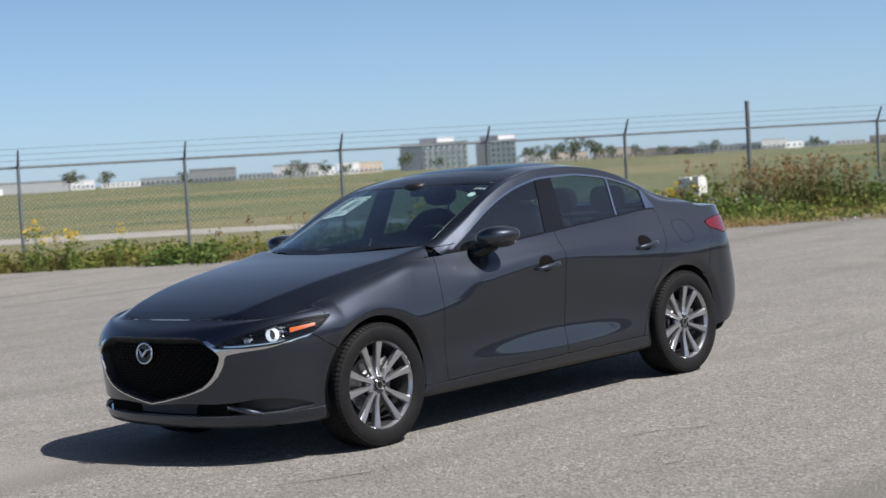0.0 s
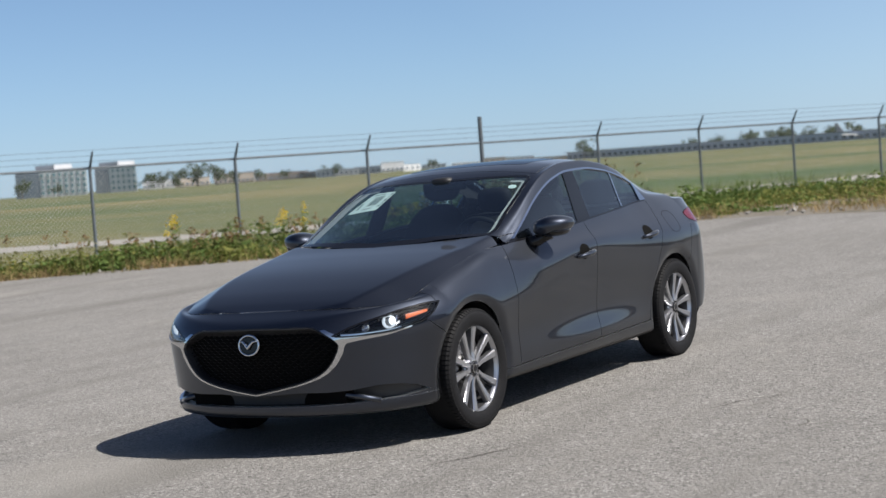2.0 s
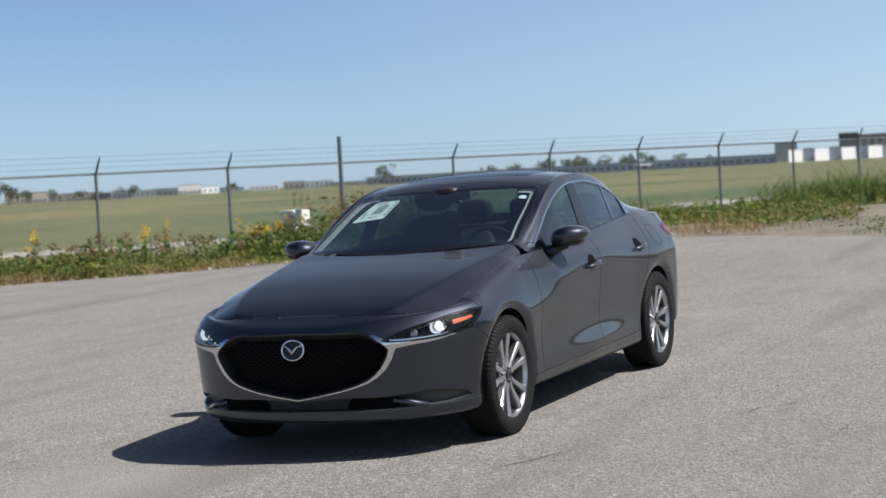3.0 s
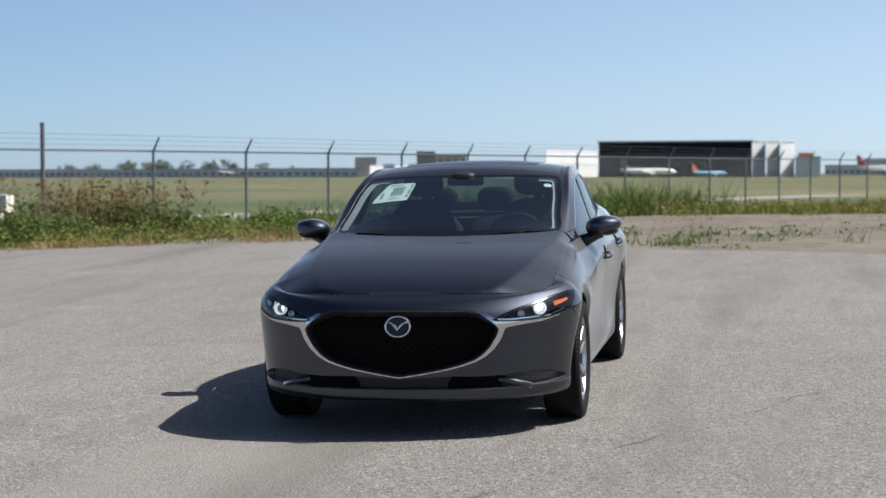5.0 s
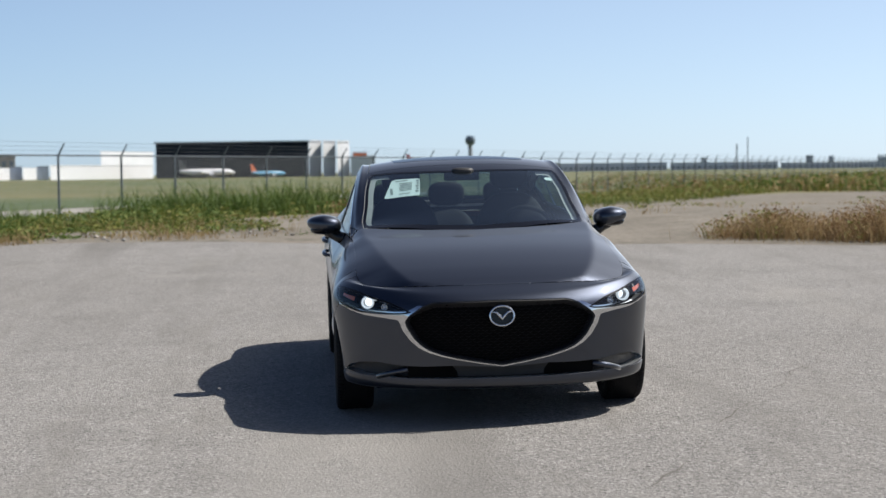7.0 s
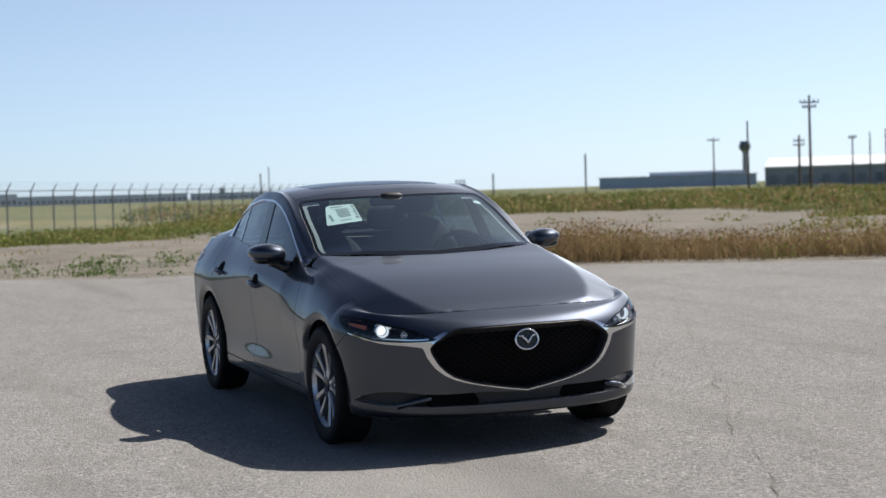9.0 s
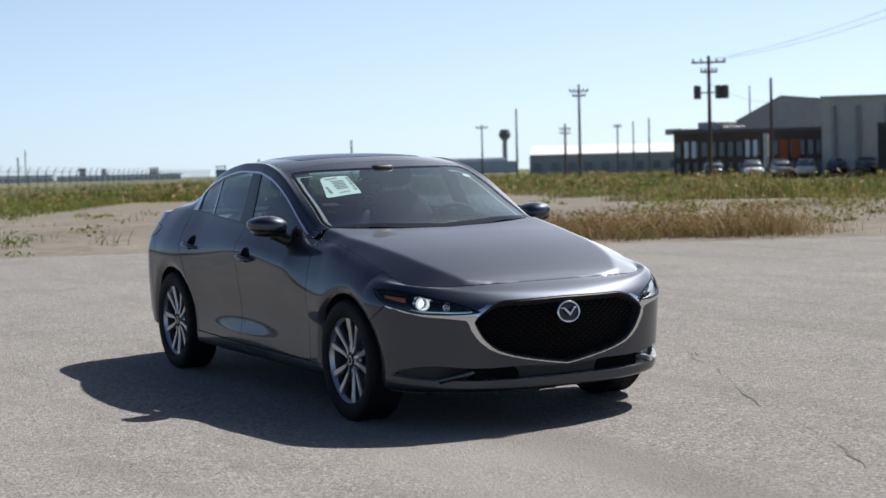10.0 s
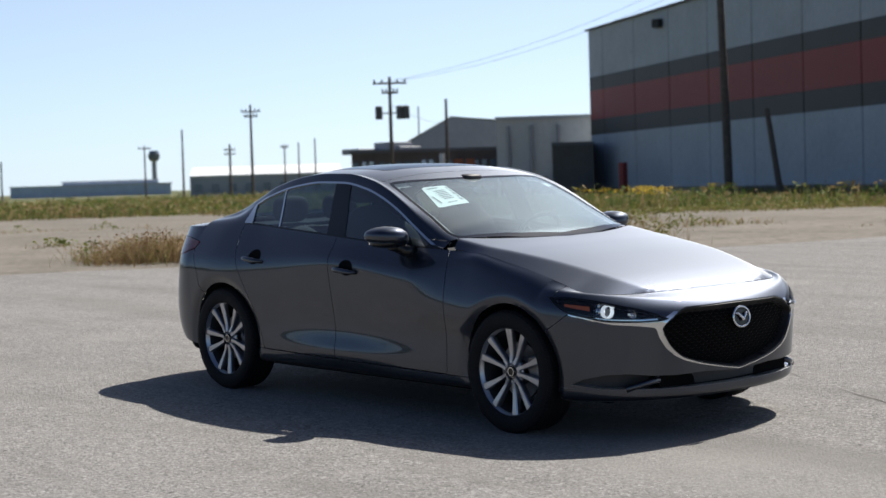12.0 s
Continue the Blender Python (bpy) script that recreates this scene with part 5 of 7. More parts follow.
def finish_lot():
    """Aggregate speckle, drawn-out wheel streaks and wandering cracks on the asphalt."""
    t, co = lot_t, lot_t.nodes.new("ShaderNodeTexCoord")
    def voronoi(scale, feature="F1", warp=0.0):
        v = t.nodes.new("ShaderNodeTexVoronoi")
        v.feature = feature
        v.inputs["Scale"].default_value = scale
        src = co.outputs["Object"]
        if warp:
            n, add, sc = t.nodes.new("ShaderNodeTexNoise"), t.nodes.new("ShaderNodeVectorMath"), t.nodes.new("ShaderNodeVectorMath")
            n.inputs["Scale"].default_value, n.inputs["Detail"].default_value = 1.3, 6
            t.links.new(src, n.inputs["Vector"])
            sc.operation, sc.inputs[3].default_value = "SCALE", warp
            t.links.new(n.outputs["Color"], sc.inputs[0])
            t.links.new(src, add.inputs[0])
            t.links.new(sc.outputs[0], add.inputs[1])
            src = add.outputs[0]
        t.links.new(src, v.inputs["Vector"])
        return v
    stones = voronoi(78.0)
    bw = t.nodes.new("ShaderNodeRGBToBW")
    t.links.new(stones.outputs["Color"], bw.inputs["Color"])
    c = lot_blend(lot_span(bw.outputs["Val"], 0.60, 1.05), lot_last, (0.36, 0.352, 0.338))
    c = lot_blend(lot_span(bw.outputs["Val"], 0.38, 0.04), c, (0.072, 0.070, 0.067))
    c = lot_blend(lot_span(lot_tex(0.9, 4, (0.16, 1.6, 1.0, 0.55)), 0.58, 0.78), c, (0.165, 0.157, 0.145))
    c = lot_blend(lot_span(lot_tex(0.5, 5), 0.60, 0.80), c, (0.245, 0.234, 0.217))
    # blotches of bared and of bound aggregate, a hand to an arm wide
    c = lot_blend(lot_span(lot_tex(2.2, 7, (0.35, 1.6, 1.0, -0.3)), 0.54, 0.90), c, (0.140, 0.133, 0.123))
    c = lot_blend(lot_span(lot_tex(9.0, 6), 0.54, 0.95), c, (0.250, 0.239, 0.222))
    c = lot_blend(lot_span(lot_tex(30.0, 5), 0.54, 0.80), c, (0.118, 0.112, 0.103))
    # long faint tyre streaks, worn pale lanes and scattered dark chips
    c = lot_blend(lot_span(lot_tex(0.7, 5, (0.10, 1.3, 1.0, -0.35)), 0.52, 0.74), c, (0.125, 0.119, 0.110))
    c = lot_blend(lot_span(lot_tex(0.45, 5, (0.14, 0.9, 1.0, -0.25)), 0.56, 0.76), c, (0.215, 0.206, 0.191))
    chips = voronoi(5.5)
    chip_size = t.nodes.new("ShaderNodeRGBToBW")
    t.links.new(chips.outputs["Color"], chip_size.inputs["Color"])
    chip_far = t.nodes.new("ShaderNodeMath")
    chip_far.operation = "ADD"
    t.links.new(chips.outputs["Distance"], chip_far.inputs[0])
    t.links.new(lot_span(chip_size.outputs["Val"], 0.72, 0.55), chip_far.inputs[1])
    c = lot_blend(lot_span(chip_far.outputs[0], 0.10, 0.05), c, (0.07, 0.066, 0.06))
    crack = voronoi(0.21, "DISTANCE_TO_EDGE", 1.6)
    line = lot_span(crack.outputs["Distance"], 0.0016, 0.0004)
    gate = lot_span(lot_tex(0.35, 3), 0.56, 0.66)
    mul = t.nodes.new("ShaderNodeMath")
    mul.operation = "MULTIPLY"
    t.links.new(line, mul.inputs[0])
    t.links.new(gate, mul.inputs[1])
    c = lot_blend(mul.outputs[0], c, (0.11, 0.104, 0.096))
    t.links.new(c, lot_b.inputs["Base Color"])


finish_lot()


def build_ground():
    near, far = np.arange(-60, 45, 1.0), [65, 75, 90, 110, 140, 180, 240, 320, 450, 650, 1000, 1600, 2600, 4200]
    axis = np.array([-float(v) for v in far[::-1]] + near.tolist() + [45.0, 50, 57] + [float(v) for v in far])
    gx, gy = np.meshgrid(axis, axis, indexing="ij")
    z = ground_z(gx, gy) - 0.018
    ob = mesh_object("ground", *grid_mesh(np.stack([gx, gy, z], -1)), FIELD_MAT)
    tagged(ob, "level airfield of dry yellow-green grass", "ground", kind="structure")


LOT_EDGE = [(-4, -28.5), (-8.5, -19.2), (-10.95, -16.5), (-13.5, -13.9), (-15.9, -10.25), (-17.5, -6.95), (-17.7, -4.5), (-16.4, -2.05), (-14.2, 0.75), (-12.8, 4.0), (-11.2, 5.95), (-9.87, 7.77),
            (-7.88, 10.86), (-6.9, 14.0), (-5.5, 22), (-4, 42), (44, 42), (44, -42), (0, -42)]
build_ground()
PAVEMENT = sheet("pavement", LOT_EDGE, 0.0, 0.5, LOT_MAT, "worn pale grey asphalt lot with cracks", "pavement", rough_edge=0.25, depth=0.04)
sheet("dirt_patch", [(-17.0, -3.5), (-23, -4), (-31, -0.9), (-47, 6), (-68, 16), (-85, 40), (-60, 58), (-36, 52), (-20, 50), (-5, 44), (0, 30), (-4, 14), (-7, 8), (-12, 4)], -0.008, 1.0, DIRT_MAT, "bare pale dirt beside the lot", "dirt", rough_edge=1.2)
sheet("verge", [(-3, -30), (-11.8, -21.4), (-15.2, -15.9), (-19.0, -12.2), (-21.4, -8.3), (-21.8, -3.8), (-16.2, -1), (-13.6, -7.5), (-8.8, -15), (0, -26.5)], -0.006, 1.0, DIRT_MAT, "strip of dirt along the lot's edge", "dirt", rough_edge=0.7)
sheet("service_road", [(-9, -42.5), (-18.5, -32.1), (-23.75, -25.0), (-27.6, -20.0), (-34.0, -16.2), (-56, -7.0), (-95, 9), (-96.5, 5.5), (-57, -11.3), (-36.4, -19.1), (-31.0, -22.5), (-26.6, -28.2), (-22, -36.4), (-12, -46.5)], -0.008, 1.5, ROAD_MAT, "grey service road behind the fence", "road", rough_edge=0.15)


CRACK_MAT = mat("dirt_filled_crack", (0.115, 0.107, 0.097), rough=0.95, spec=0.2, vary=0.3, scale=3)


def crack(start, end, width, wander, seed, bow=0.0):
    """A broken, wandering crack filled with dirt, a hair above the asphalt."""
    rng, a, b = random.Random(seed), np.array(start, float), np.array(end, float)
    long = float(np.hypot(*(b - a)))
    side, n = np.array((-(b - a)[1], (b - a)[0])) / long, max(6, int(long / 0.06))
    bm, last = bmesh.new(), None
    for i in range(n + 1):
        f = i / n
        off = wander * (noise.noise(Vector((f * long * 0.7, seed, 0))) + 0.35 * noise.noise(Vector((f * long * 4.0, seed, 5)))) + bow * 4 * f * (1 - f)
        p = a + (b - a) * f + side * off
        w = width * max(0.0, 0.40 + 1.5 * noise.noise(Vector((f * long * 1.7, seed, 9))) + rng.uniform(-0.2, 0.2))
        if w < width * 0.12:
            last = None
            continue
        pair = [bm.verts.new((*(p + side * s * w), float(ground_z(*(p + side * s * w))) + 0.003)) for s in (-1, 1)]
        if last:
            bm.faces.new((last[0], last[1], pair[1], pair[0]))
        last = pair
    part("crack", bm, CRACK_MAT, PAVEMENT)


crack((-5.6, 5.0), (0.44, 2.13), 0.004, 0.10, 3)
crack((0.24, 2.2), (5.4, -0.25), 0.0055, 0.12, 4)
crack((1.08, 2.57), (1.34, 2.57), 0.011, 0.02, 7, 0.07)
crack((1.14, 2.51), (1.42, 2.36), 0.007, 0.02, 8)
crack((-1.9, 4.7), (-1.5, 5.1), 0.012, 0.03, 9)
crack((4.6, -1.6), (9.2, -0.9), 0.006, 0.14, 12, 0.25)
crack((3.9, -3.6), (4.5, -3.3), 0.010, 0.03, 13, 0.06)
crack((6.2, 3.9), (6.6, 3.6), 0.009, 0.03, 15, 0.05)


# ---- the airfield fence ----
FENCE_A, FENCE_STEP = Vector((-14.40, -16.30)), Vector((-2.648, 1.293))
FENCE_N = Vector((FENCE_STEP.y, -FENCE_STEP.x)).normalized()
if FENCE_N.x < 0:
    FENCE_N = -FENCE_N


def fence_at(k):
    p = FENCE_A + FENCE_STEP * (k + float(np.interp(k, (2.0, 3.0, 4.0, 6.0, 8.0, 13.0, 18.0, 30.0), (0.0, -0.05, 0.0, 0.0, 0.0, -0.22, -0.63, -1.3))))
    return Vector((p.x, p.y, float(ground_z(p.x, p.y)) - 0.02))


LINK_MAT = bpy.data.materials.new("chain_link")
LINK_MAT.use_nodes = True
lt = LINK_MAT.node_tree
lb = lt.nodes["Principled BSDF"]
lb.inputs["Base Color"].default_value, lb.inputs["Roughness"].default_value, lb.inputs["Metallic"].default_value = (0.36, 0.38, 0.39, 1), 0.5, 0.4
lc, ls = lt.nodes.new("ShaderNodeTexCoord"), lt.nodes.new("ShaderNodeSeparateXYZ")
lt.links.new(lc.outputs["UV"], ls.inputs["Vector"])


def node_math(tree, op, a, b=None):
    n = tree.nodes.new("ShaderNodeMath")
    n.operation = op
    for i, v in enumerate((a, b)):
        if v is None:
            continue
        if isinstance(v, (int, float)):
            n.inputs[i].default_value = v
        else:
            tree.links.new(v, n.inputs[i])
    return n.outputs[0]


def wire_lines(sign):
    s = node_math(lt, "ADD", ls.outputs["X"], node_math(lt, "MULTIPLY", ls.outputs["Y"], sign))
    f = node_math(lt, "FRACT", node_math(lt, "ADD", node_math(lt, "MULTIPLY", s, 1 / 0.085), 500.0))
    return node_math(lt, "LESS_THAN", f, 0.055)


lt.links.new(node_math(lt, "MAXIMUM", wire_lines(1.0), wire_lines(-1.0)), lb.inputs["Alpha"])


def build_fence():
    fence = empty("fence", "galvanised chain-link airfield fence topped with barbed wire", "fence", kind="structure")
    lo, hi, n = -6, 74, FENCE_N
    for k in range(lo, hi):
        p = fence_at(k)
        if k == 3:
            bm = tube(bmesh.new(), [p, p + Vector((0, 0, 2.39))], 0.045, 10)
            part("corner_post", bm, GALV, fence, "taller galvanised terminal post")
            continue
        sides = 8 if k < 24 else 5
        bm = bmesh.new()
        tube(bm, [p, p + Vector((0, 0, 1.85))], 0.031, sides)
        tip = p + Vector((n.x * 0.19, n.y * 0.19, 2.14))
        tube(bm, [p + Vector((0, 0, 1.83)), tip], [0.026, 0.016], sides)
        part("post", bm, GALV, fence)
    bm = bmesh.new()
    for a, b in ((lo, 24), (24, hi - 1)):
        tube(bm, [fence_at(k) + Vector((0, 0, 1.84)) for k in range(a, b + 1)], 0.022, 6)
    part("top_rail", bm, GALV, fence)
    for j in range(3):
        f = 0.35 + 0.3 * j
        bm = bmesh.new()
        tube(bm, [fence_at(k) + Vector((n.x * 0.19 * f, n.y * 0.19 * f, 1.84 + 0.34 * f)) for k in range(lo, hi)], 0.005, 4)
        part("barbed_wire", bm, GALV, fence)
    bm = tube(bmesh.new(), [fence_at(k) + Vector((0, 0, 0.12)) for k in range(lo, hi)], 0.006, 4)
    part("tension_wire", bm, GALV, fence)
    for k in range(lo, hi - 1):
        a, b = fence_at(k), fence_at(k + 1)
        me = bpy.data.meshes.new("link_panel")
        w = (b - a).length
        me.from_pydata([a + Vector((0, 0, 0.06)), b + Vector((0, 0, 0.06)), b + Vector((0, 0, 1.83)), a + Vector((0, 0, 1.83))], [], [(0, 1, 2, 3)])
        uv = me.uv_layers.new(name="uv")
        for i, c in enumerate(((0, 0), (w, 0), (w, 1.77), (0, 1.77))):
            uv.data[i].uv = c
        me.materials.append(LINK_MAT)
        ob = new("link_panel", me)
        ob.parent = fence


build_fence()

# ---- weeds, grass and scrub ----
def plant_material(name, a, b, c, rough=0.75):
    """Leaves whose tint changes from blade to blade, and a little light through them."""
    m = bpy.data.materials.new(name)
    m.use_nodes = True
    t = m.node_tree
    p = t.nodes["Principled BSDF"]
    p.inputs["Roughness"].default_value, p.inputs["Specular IOR Level"].default_value = rough, 0.25
    g, r = t.nodes.new("ShaderNodeNewGeometry"), t.nodes.new("ShaderNodeValToRGB")
    r.color_ramp.elements[0].color, r.color_ramp.elements[1].color = (*a, 1), (*c, 1)
    mid = r.color_ramp.elements.new(0.5)
    mid.color = (*b, 1)
    t.links.new(g.outputs["Random Per Island"], r.inputs["Fac"])
    t.links.new(r.outputs["Color"], p.inputs["Base Color"])
    tr, mix = t.nodes.new("ShaderNodeBsdfTranslucent"), t.nodes.new("ShaderNodeMixShader")
    t.links.new(r.outputs["Color"], tr.inputs["Color"])
    mix.inputs["Fac"].default_value = 0.28
    t.links.new(p.outputs["BSDF"], mix.inputs[1])
    t.links.new(tr.outputs["BSDF"], mix.inputs[2])
    t.links.new(mix.outputs["Shader"], t.nodes["Material Output"].inputs["Surface"])
    return m


GREEN_WEED = plant_material("fresh_weed_green", (0.055, 0.098, 0.020), (0.088, 0.135, 0.030), (0.14, 0.175, 0.048))
LIME_WEED = plant_material("yellow_green_weed", (0.105, 0.135, 0.026), (0.155, 0.17, 0.038), (0.21, 0.195, 0.058))
DRY_GRASS = plant_material("dry_straw", (0.21, 0.145, 0.065), (0.29, 0.205, 0.095), (0.38, 0.29, 0.15))
RUST_WEED = plant_material("rusty_dock", (0.13, 0.070, 0.036), (0.20, 0.115, 0.055), (0.29, 0.20, 0.10))
GOLD = plant_material("goldenrod_flower", (0.50, 0.34, 0.02), (0.62, 0.44, 0.03), (0.70, 0.52, 0.06))
RNG = np.random.default_rng(11)


def blades(spots, heights, per, width, lean, spread, segments=3):
    """Bent, tapered blades of grass round each spot, as arrays of verts and faces."""
    n = len(spots) * per
    base = np.repeat(spots, per, 0) + np.c_[RNG.normal(0, spread, (n, 2)), np.zeros(n)]
    h = np.repeat(heights, per) * RNG.uniform(0.45, 1.1, n)
    turn, tip = RNG.uniform(0, 2 * np.pi, n), RNG.uniform(0.15, 1.0, n) * lean
    face = turn + RNG.normal(0, 0.8, n) + np.pi / 2
    out, side = np.c_[np.cos(turn), np.sin(turn), 0 * turn], np.c_[np.cos(face), np.sin(face), 0 * face]
    w = width * RNG.uniform(0.6, 1.4, n)
    rings = []
    for k in range(segments + 1):
        f = k / segments
        centre = base + out * (tip * h * f**1.8)[:, None] + np.c_[0 * h, 0 * h, h * (f - 0.18 * tip * f**2)]
        ww = w * (1 - f) ** 0.6 * (0.7 + 0.6 * f * (1 - f))
        rings += [centre - side * ww[:, None], centre + side * ww[:, None]] if k < segments else [centre]
    v = np.stack(rings, 1)
    m = v.shape[1]
    quad = [(2 * k, 2 * k + 1, 2 * k + 3, 2 * k + 2) for k in range(segments - 1)]
    tri = (2 * segments - 2, 2 * segments - 1, 2 * segments)
    start = np.arange(n) * m
    faces = [tuple(int(s + i) for i in q) for s in start for q in (*quad, tri)]
    return v.reshape(-1, 3), faces


def leaves(spots, heights, per, size, spread):
    """Leafy weeds: diamond leaves turned every way along short upright stems."""
    n = len(spots) * per
    h = np.repeat(heights, per)
    f = RNG.uniform(0.08, 1.0, n)
    centre = np.repeat(spots, per, 0) + np.c_[RNG.normal(0, 1, (n, 2)) * (spread * (1.1 - 0.7 * f))[:, None], h * f]
    a = RNG.normal(0, 1, (n, 3))
    a[:, 2] *= 0.5
    a /= np.linalg.norm(a, axis=1, keepdims=True)
    b = np.cross(a, RNG.normal(0, 1, (n, 3)))
    b /= np.linalg.norm(b, axis=1, keepdims=True)
    s = size * RNG.uniform(0.5, 1.3, n)[:, None]
    v = np.stack([centre - a * s, centre + b * s * 0.42 + a * s * 0.1, centre + a * s, centre - b * s * 0.42 + a * s * 0.1], 1)
    idx = np.arange(n)[:, None] * 4 + np.arange(4)
    return v.reshape(-1, 3), [tuple(q) for q in idx.tolist()]


def stuff(name, meshes, material, label, category):
    ob = mesh_object(name, *joined(*meshes), material, None, "", False)
    return tagged(ob, label, category, kind="stuff")


def patchy(x, y, scale, seed):
    return np.array([noise.noise(Vector((a * scale, b * scale, seed))) for a, b in zip(x, y)])


def on_ground(x, y, sink=0.03):
    return np.c_[x, y, ground_z(x, y) - sink]


def verge_spots(n, lo, hi, s0=0.0, s1=1.0):
    """Places in the strip between the lot's edge and the fence."""
    edge = np.array([(-4.0, -27.0), (-8.5, -19.2), (-10.95, -16.5), (-13.5, -13.9), (-15.9, -10.25), (-17.5, -6.95), (-17.9, -3.9), (-18.6, -1.2)])
    ks = np.array([-6.0, -2.4, -1.2, 0.2, 2.6, 4.6, 6.6, 9.0])
    s, t = RNG.uniform(s0, s1, n), RNG.uniform(lo, hi, n)
    u = s * (len(edge) - 1)
    ex, ey, k = np.interp(u, range(8), edge[:, 0]), np.interp(u, range(8), edge[:, 1]), np.interp(u, range(8), ks)
    fx, fy = FENCE_A.x + FENCE_STEP.x * k, FENCE_A.y + FENCE_STEP.y * k
    return ex + (fx - ex) * t, ey + (fy - ey) * t, s, t


def build_verge():
    # low green carpet, taller towards the fence
    x, y, s, t = verge_spots(3800, 0.22, 1.05)
    keep = patchy(x, y, 0.35, 1.0) > -0.35 + 0.25 * (t < 0.35)
    x, y, t = x[keep], y[keep], t[keep]
    h = 0.06 + 0.12 * np.clip(t, 0, 1) + 0.50 * np.maximum(0, patchy(x, y, 0.42, 5.0))
    stuff("verge_grass", [blades(on_ground(x, y), h, 9, 0.008, 0.8, 0.16)], GREEN_WEED, "rough green grass between lot and fence", "grass")
    x, y, s, t = verge_spots(2600, 0.12, 1.0)
    keep = patchy(x, y, 0.5, 2.0) > -0.1
    x, y, t = x[keep], y[keep], t[keep]
    h = 0.06 + 0.14 * np.clip(t, 0, 1) + 0.65 * np.maximum(0, patchy(x, y, 0.5, 8.0))
    stuff("leafy_weeds", [leaves(on_ground(x, y), h, 26, 0.050, 0.16)], GREEN_WEED, "leafy green weeds along the fence", "weeds")
    x, y, s, t = verge_spots(1900, 0.05, 0.95)
    keep = patchy(x, y, 0.6, 3.0) > 0.0
    x, y = x[keep], y[keep]
    stuff("yellow_weeds", [leaves(on_ground(x, y), RNG.uniform(0.12, 0.45, len(x)), 20, 0.045, 0.15), blades(on_ground(x, y), RNG.uniform(0.15, 0.4, len(x)), 5, 0.008, 0.9, 0.14)], LIME_WEED, "yellow-green weeds at the lot's edge", "weeds")
    x, y, s, t = verge_spots(3200, -0.03, 0.55)
    keep = patchy(x, y, 0.7, 4.0) > 0.35 * t - 0.12
    x, y = x[keep], y[keep]
    stuff("dry_verge_grass", [blades(on_ground(x, y), RNG.uniform(0.08, 0.32, len(x)), 9, 0.007, 1.0, 0.14)], DRY_GRASS, "dry straw-coloured grass at the lot's edge", "grass")
    # tall reeds on the far end of the strip
    k = np.r_[RNG.uniform(3.2, 7.3, 260), RNG.uniform(7.0, 10.2, 420)]
    d = RNG.uniform(1.0, 4.8, 680)
    x, y = FENCE_A.x + FENCE_STEP.x * k + FENCE_N.x * d, FENCE_A.y + FENCE_STEP.y * k + FENCE_N.y * d
    lump = patchy(x, y, 0.28, 6.0)
    keep = lump > -0.16
    x, y, k, lump = x[keep], y[keep], k[keep], lump[keep]
    h = RNG.uniform(0.55, 0.95, len(x)) * np.where(k < 7.0, 0.85, 1.45) * (0.85 + 0.6 * np.clip(lump, 0, 0.6))
    stuff("tall_reeds", [blades(on_ground(x, y), h, 16, 0.015, 0.9, 0.16, 5), leaves(on_ground(x, y), h * 0.45, 18, 0.055, 0.18)], GREEN_WEED, "tall green reeds bent by the wind", "reeds")
    # leafy bushes at the foot of the fence
    bush = ((2.15, 1.6, 0.75), (1.75, 1.9, 0.55), (1.95, 2.6, 0.45), (3.1, 1.9, 0.70), (3.5, 2.2, 0.60), (-1.1, 1.4, 0.35), (0.5, 1.6, 0.40), (4.6, 2.4, 0.45))
    bx = [(FENCE_A.x + FENCE_STEP.x * k + FENCE_N.x * d, FENCE_A.y + FENCE_STEP.y * k + FENCE_N.y * d, h) for k, d, h in bush]
    p = np.concatenate([on_ground(RNG.normal(x, 0.42, 34), RNG.normal(y, 0.42, 34)) for x, y, h in bx])
    h = np.concatenate([h * RNG.uniform(0.5, 1.1, 34) for x, y, h in bx])
    stuff("leafy_bushes", [leaves(p, h, 60, 0.055, 0.17), blades(p, h, 4, 0.010, 0.3, 0.08)], GREEN_WEED, "fresh green leafy bushes at the fence", "bushes")
    # scrub with brown seed heads beside the terminal post
    k = np.r_[RNG.normal(2.9, 0.30, 130), RNG.normal(1.1, 0.9, 60)]
    d = RNG.uniform(0.5, 2.8, 190)
    x, y = FENCE_A.x + FENCE_STEP.x * k + FENCE_N.x * d, FENCE_A.y + FENCE_STEP.y * k + FENCE_N.y * d
    h = np.r_[RNG.uniform(0.7, 1.25, 130), RNG.uniform(0.4, 0.8, 60)]
    p = on_ground(x, y)
    stuff("seeding_scrub", [blades(p, h, 7, 0.009, 0.35, 0.12, 4), leaves(p, h, 16, 0.05, 0.16)], plant_material("olive_scrub", (0.075, 0.085, 0.025), (0.11, 0.11, 0.035), (0.15, 0.13, 0.05)), "olive scrub beside the fence", "scrub")
    top = p + np.c_[0 * h, 0 * h, h * 0.72]
    stuff("seed_heads", [leaves(top, h * 0.32, 26, 0.030, 0.05)], RUST_WEED, "brown seed heads of tall dock", "seed heads")
    # goldenrod
    for kk, dd, count in ((2.02, 1.3, 12), (1.3, 0.8, 5), (-2.5, 1.2, 16), (-1.9, 0.7, 10), (0.4, 0.9, 4)):
        k, d = RNG.normal(kk, 0.12, count), RNG.normal(dd, 0.25, count)
        x, y = FENCE_A.x + FENCE_STEP.x * k + FENCE_N.x * d, FENCE_A.y + FENCE_STEP.y * k + FENCE_N.y * d
        p, h = on_ground(x, y), RNG.uniform(0.65, 1.0, count)
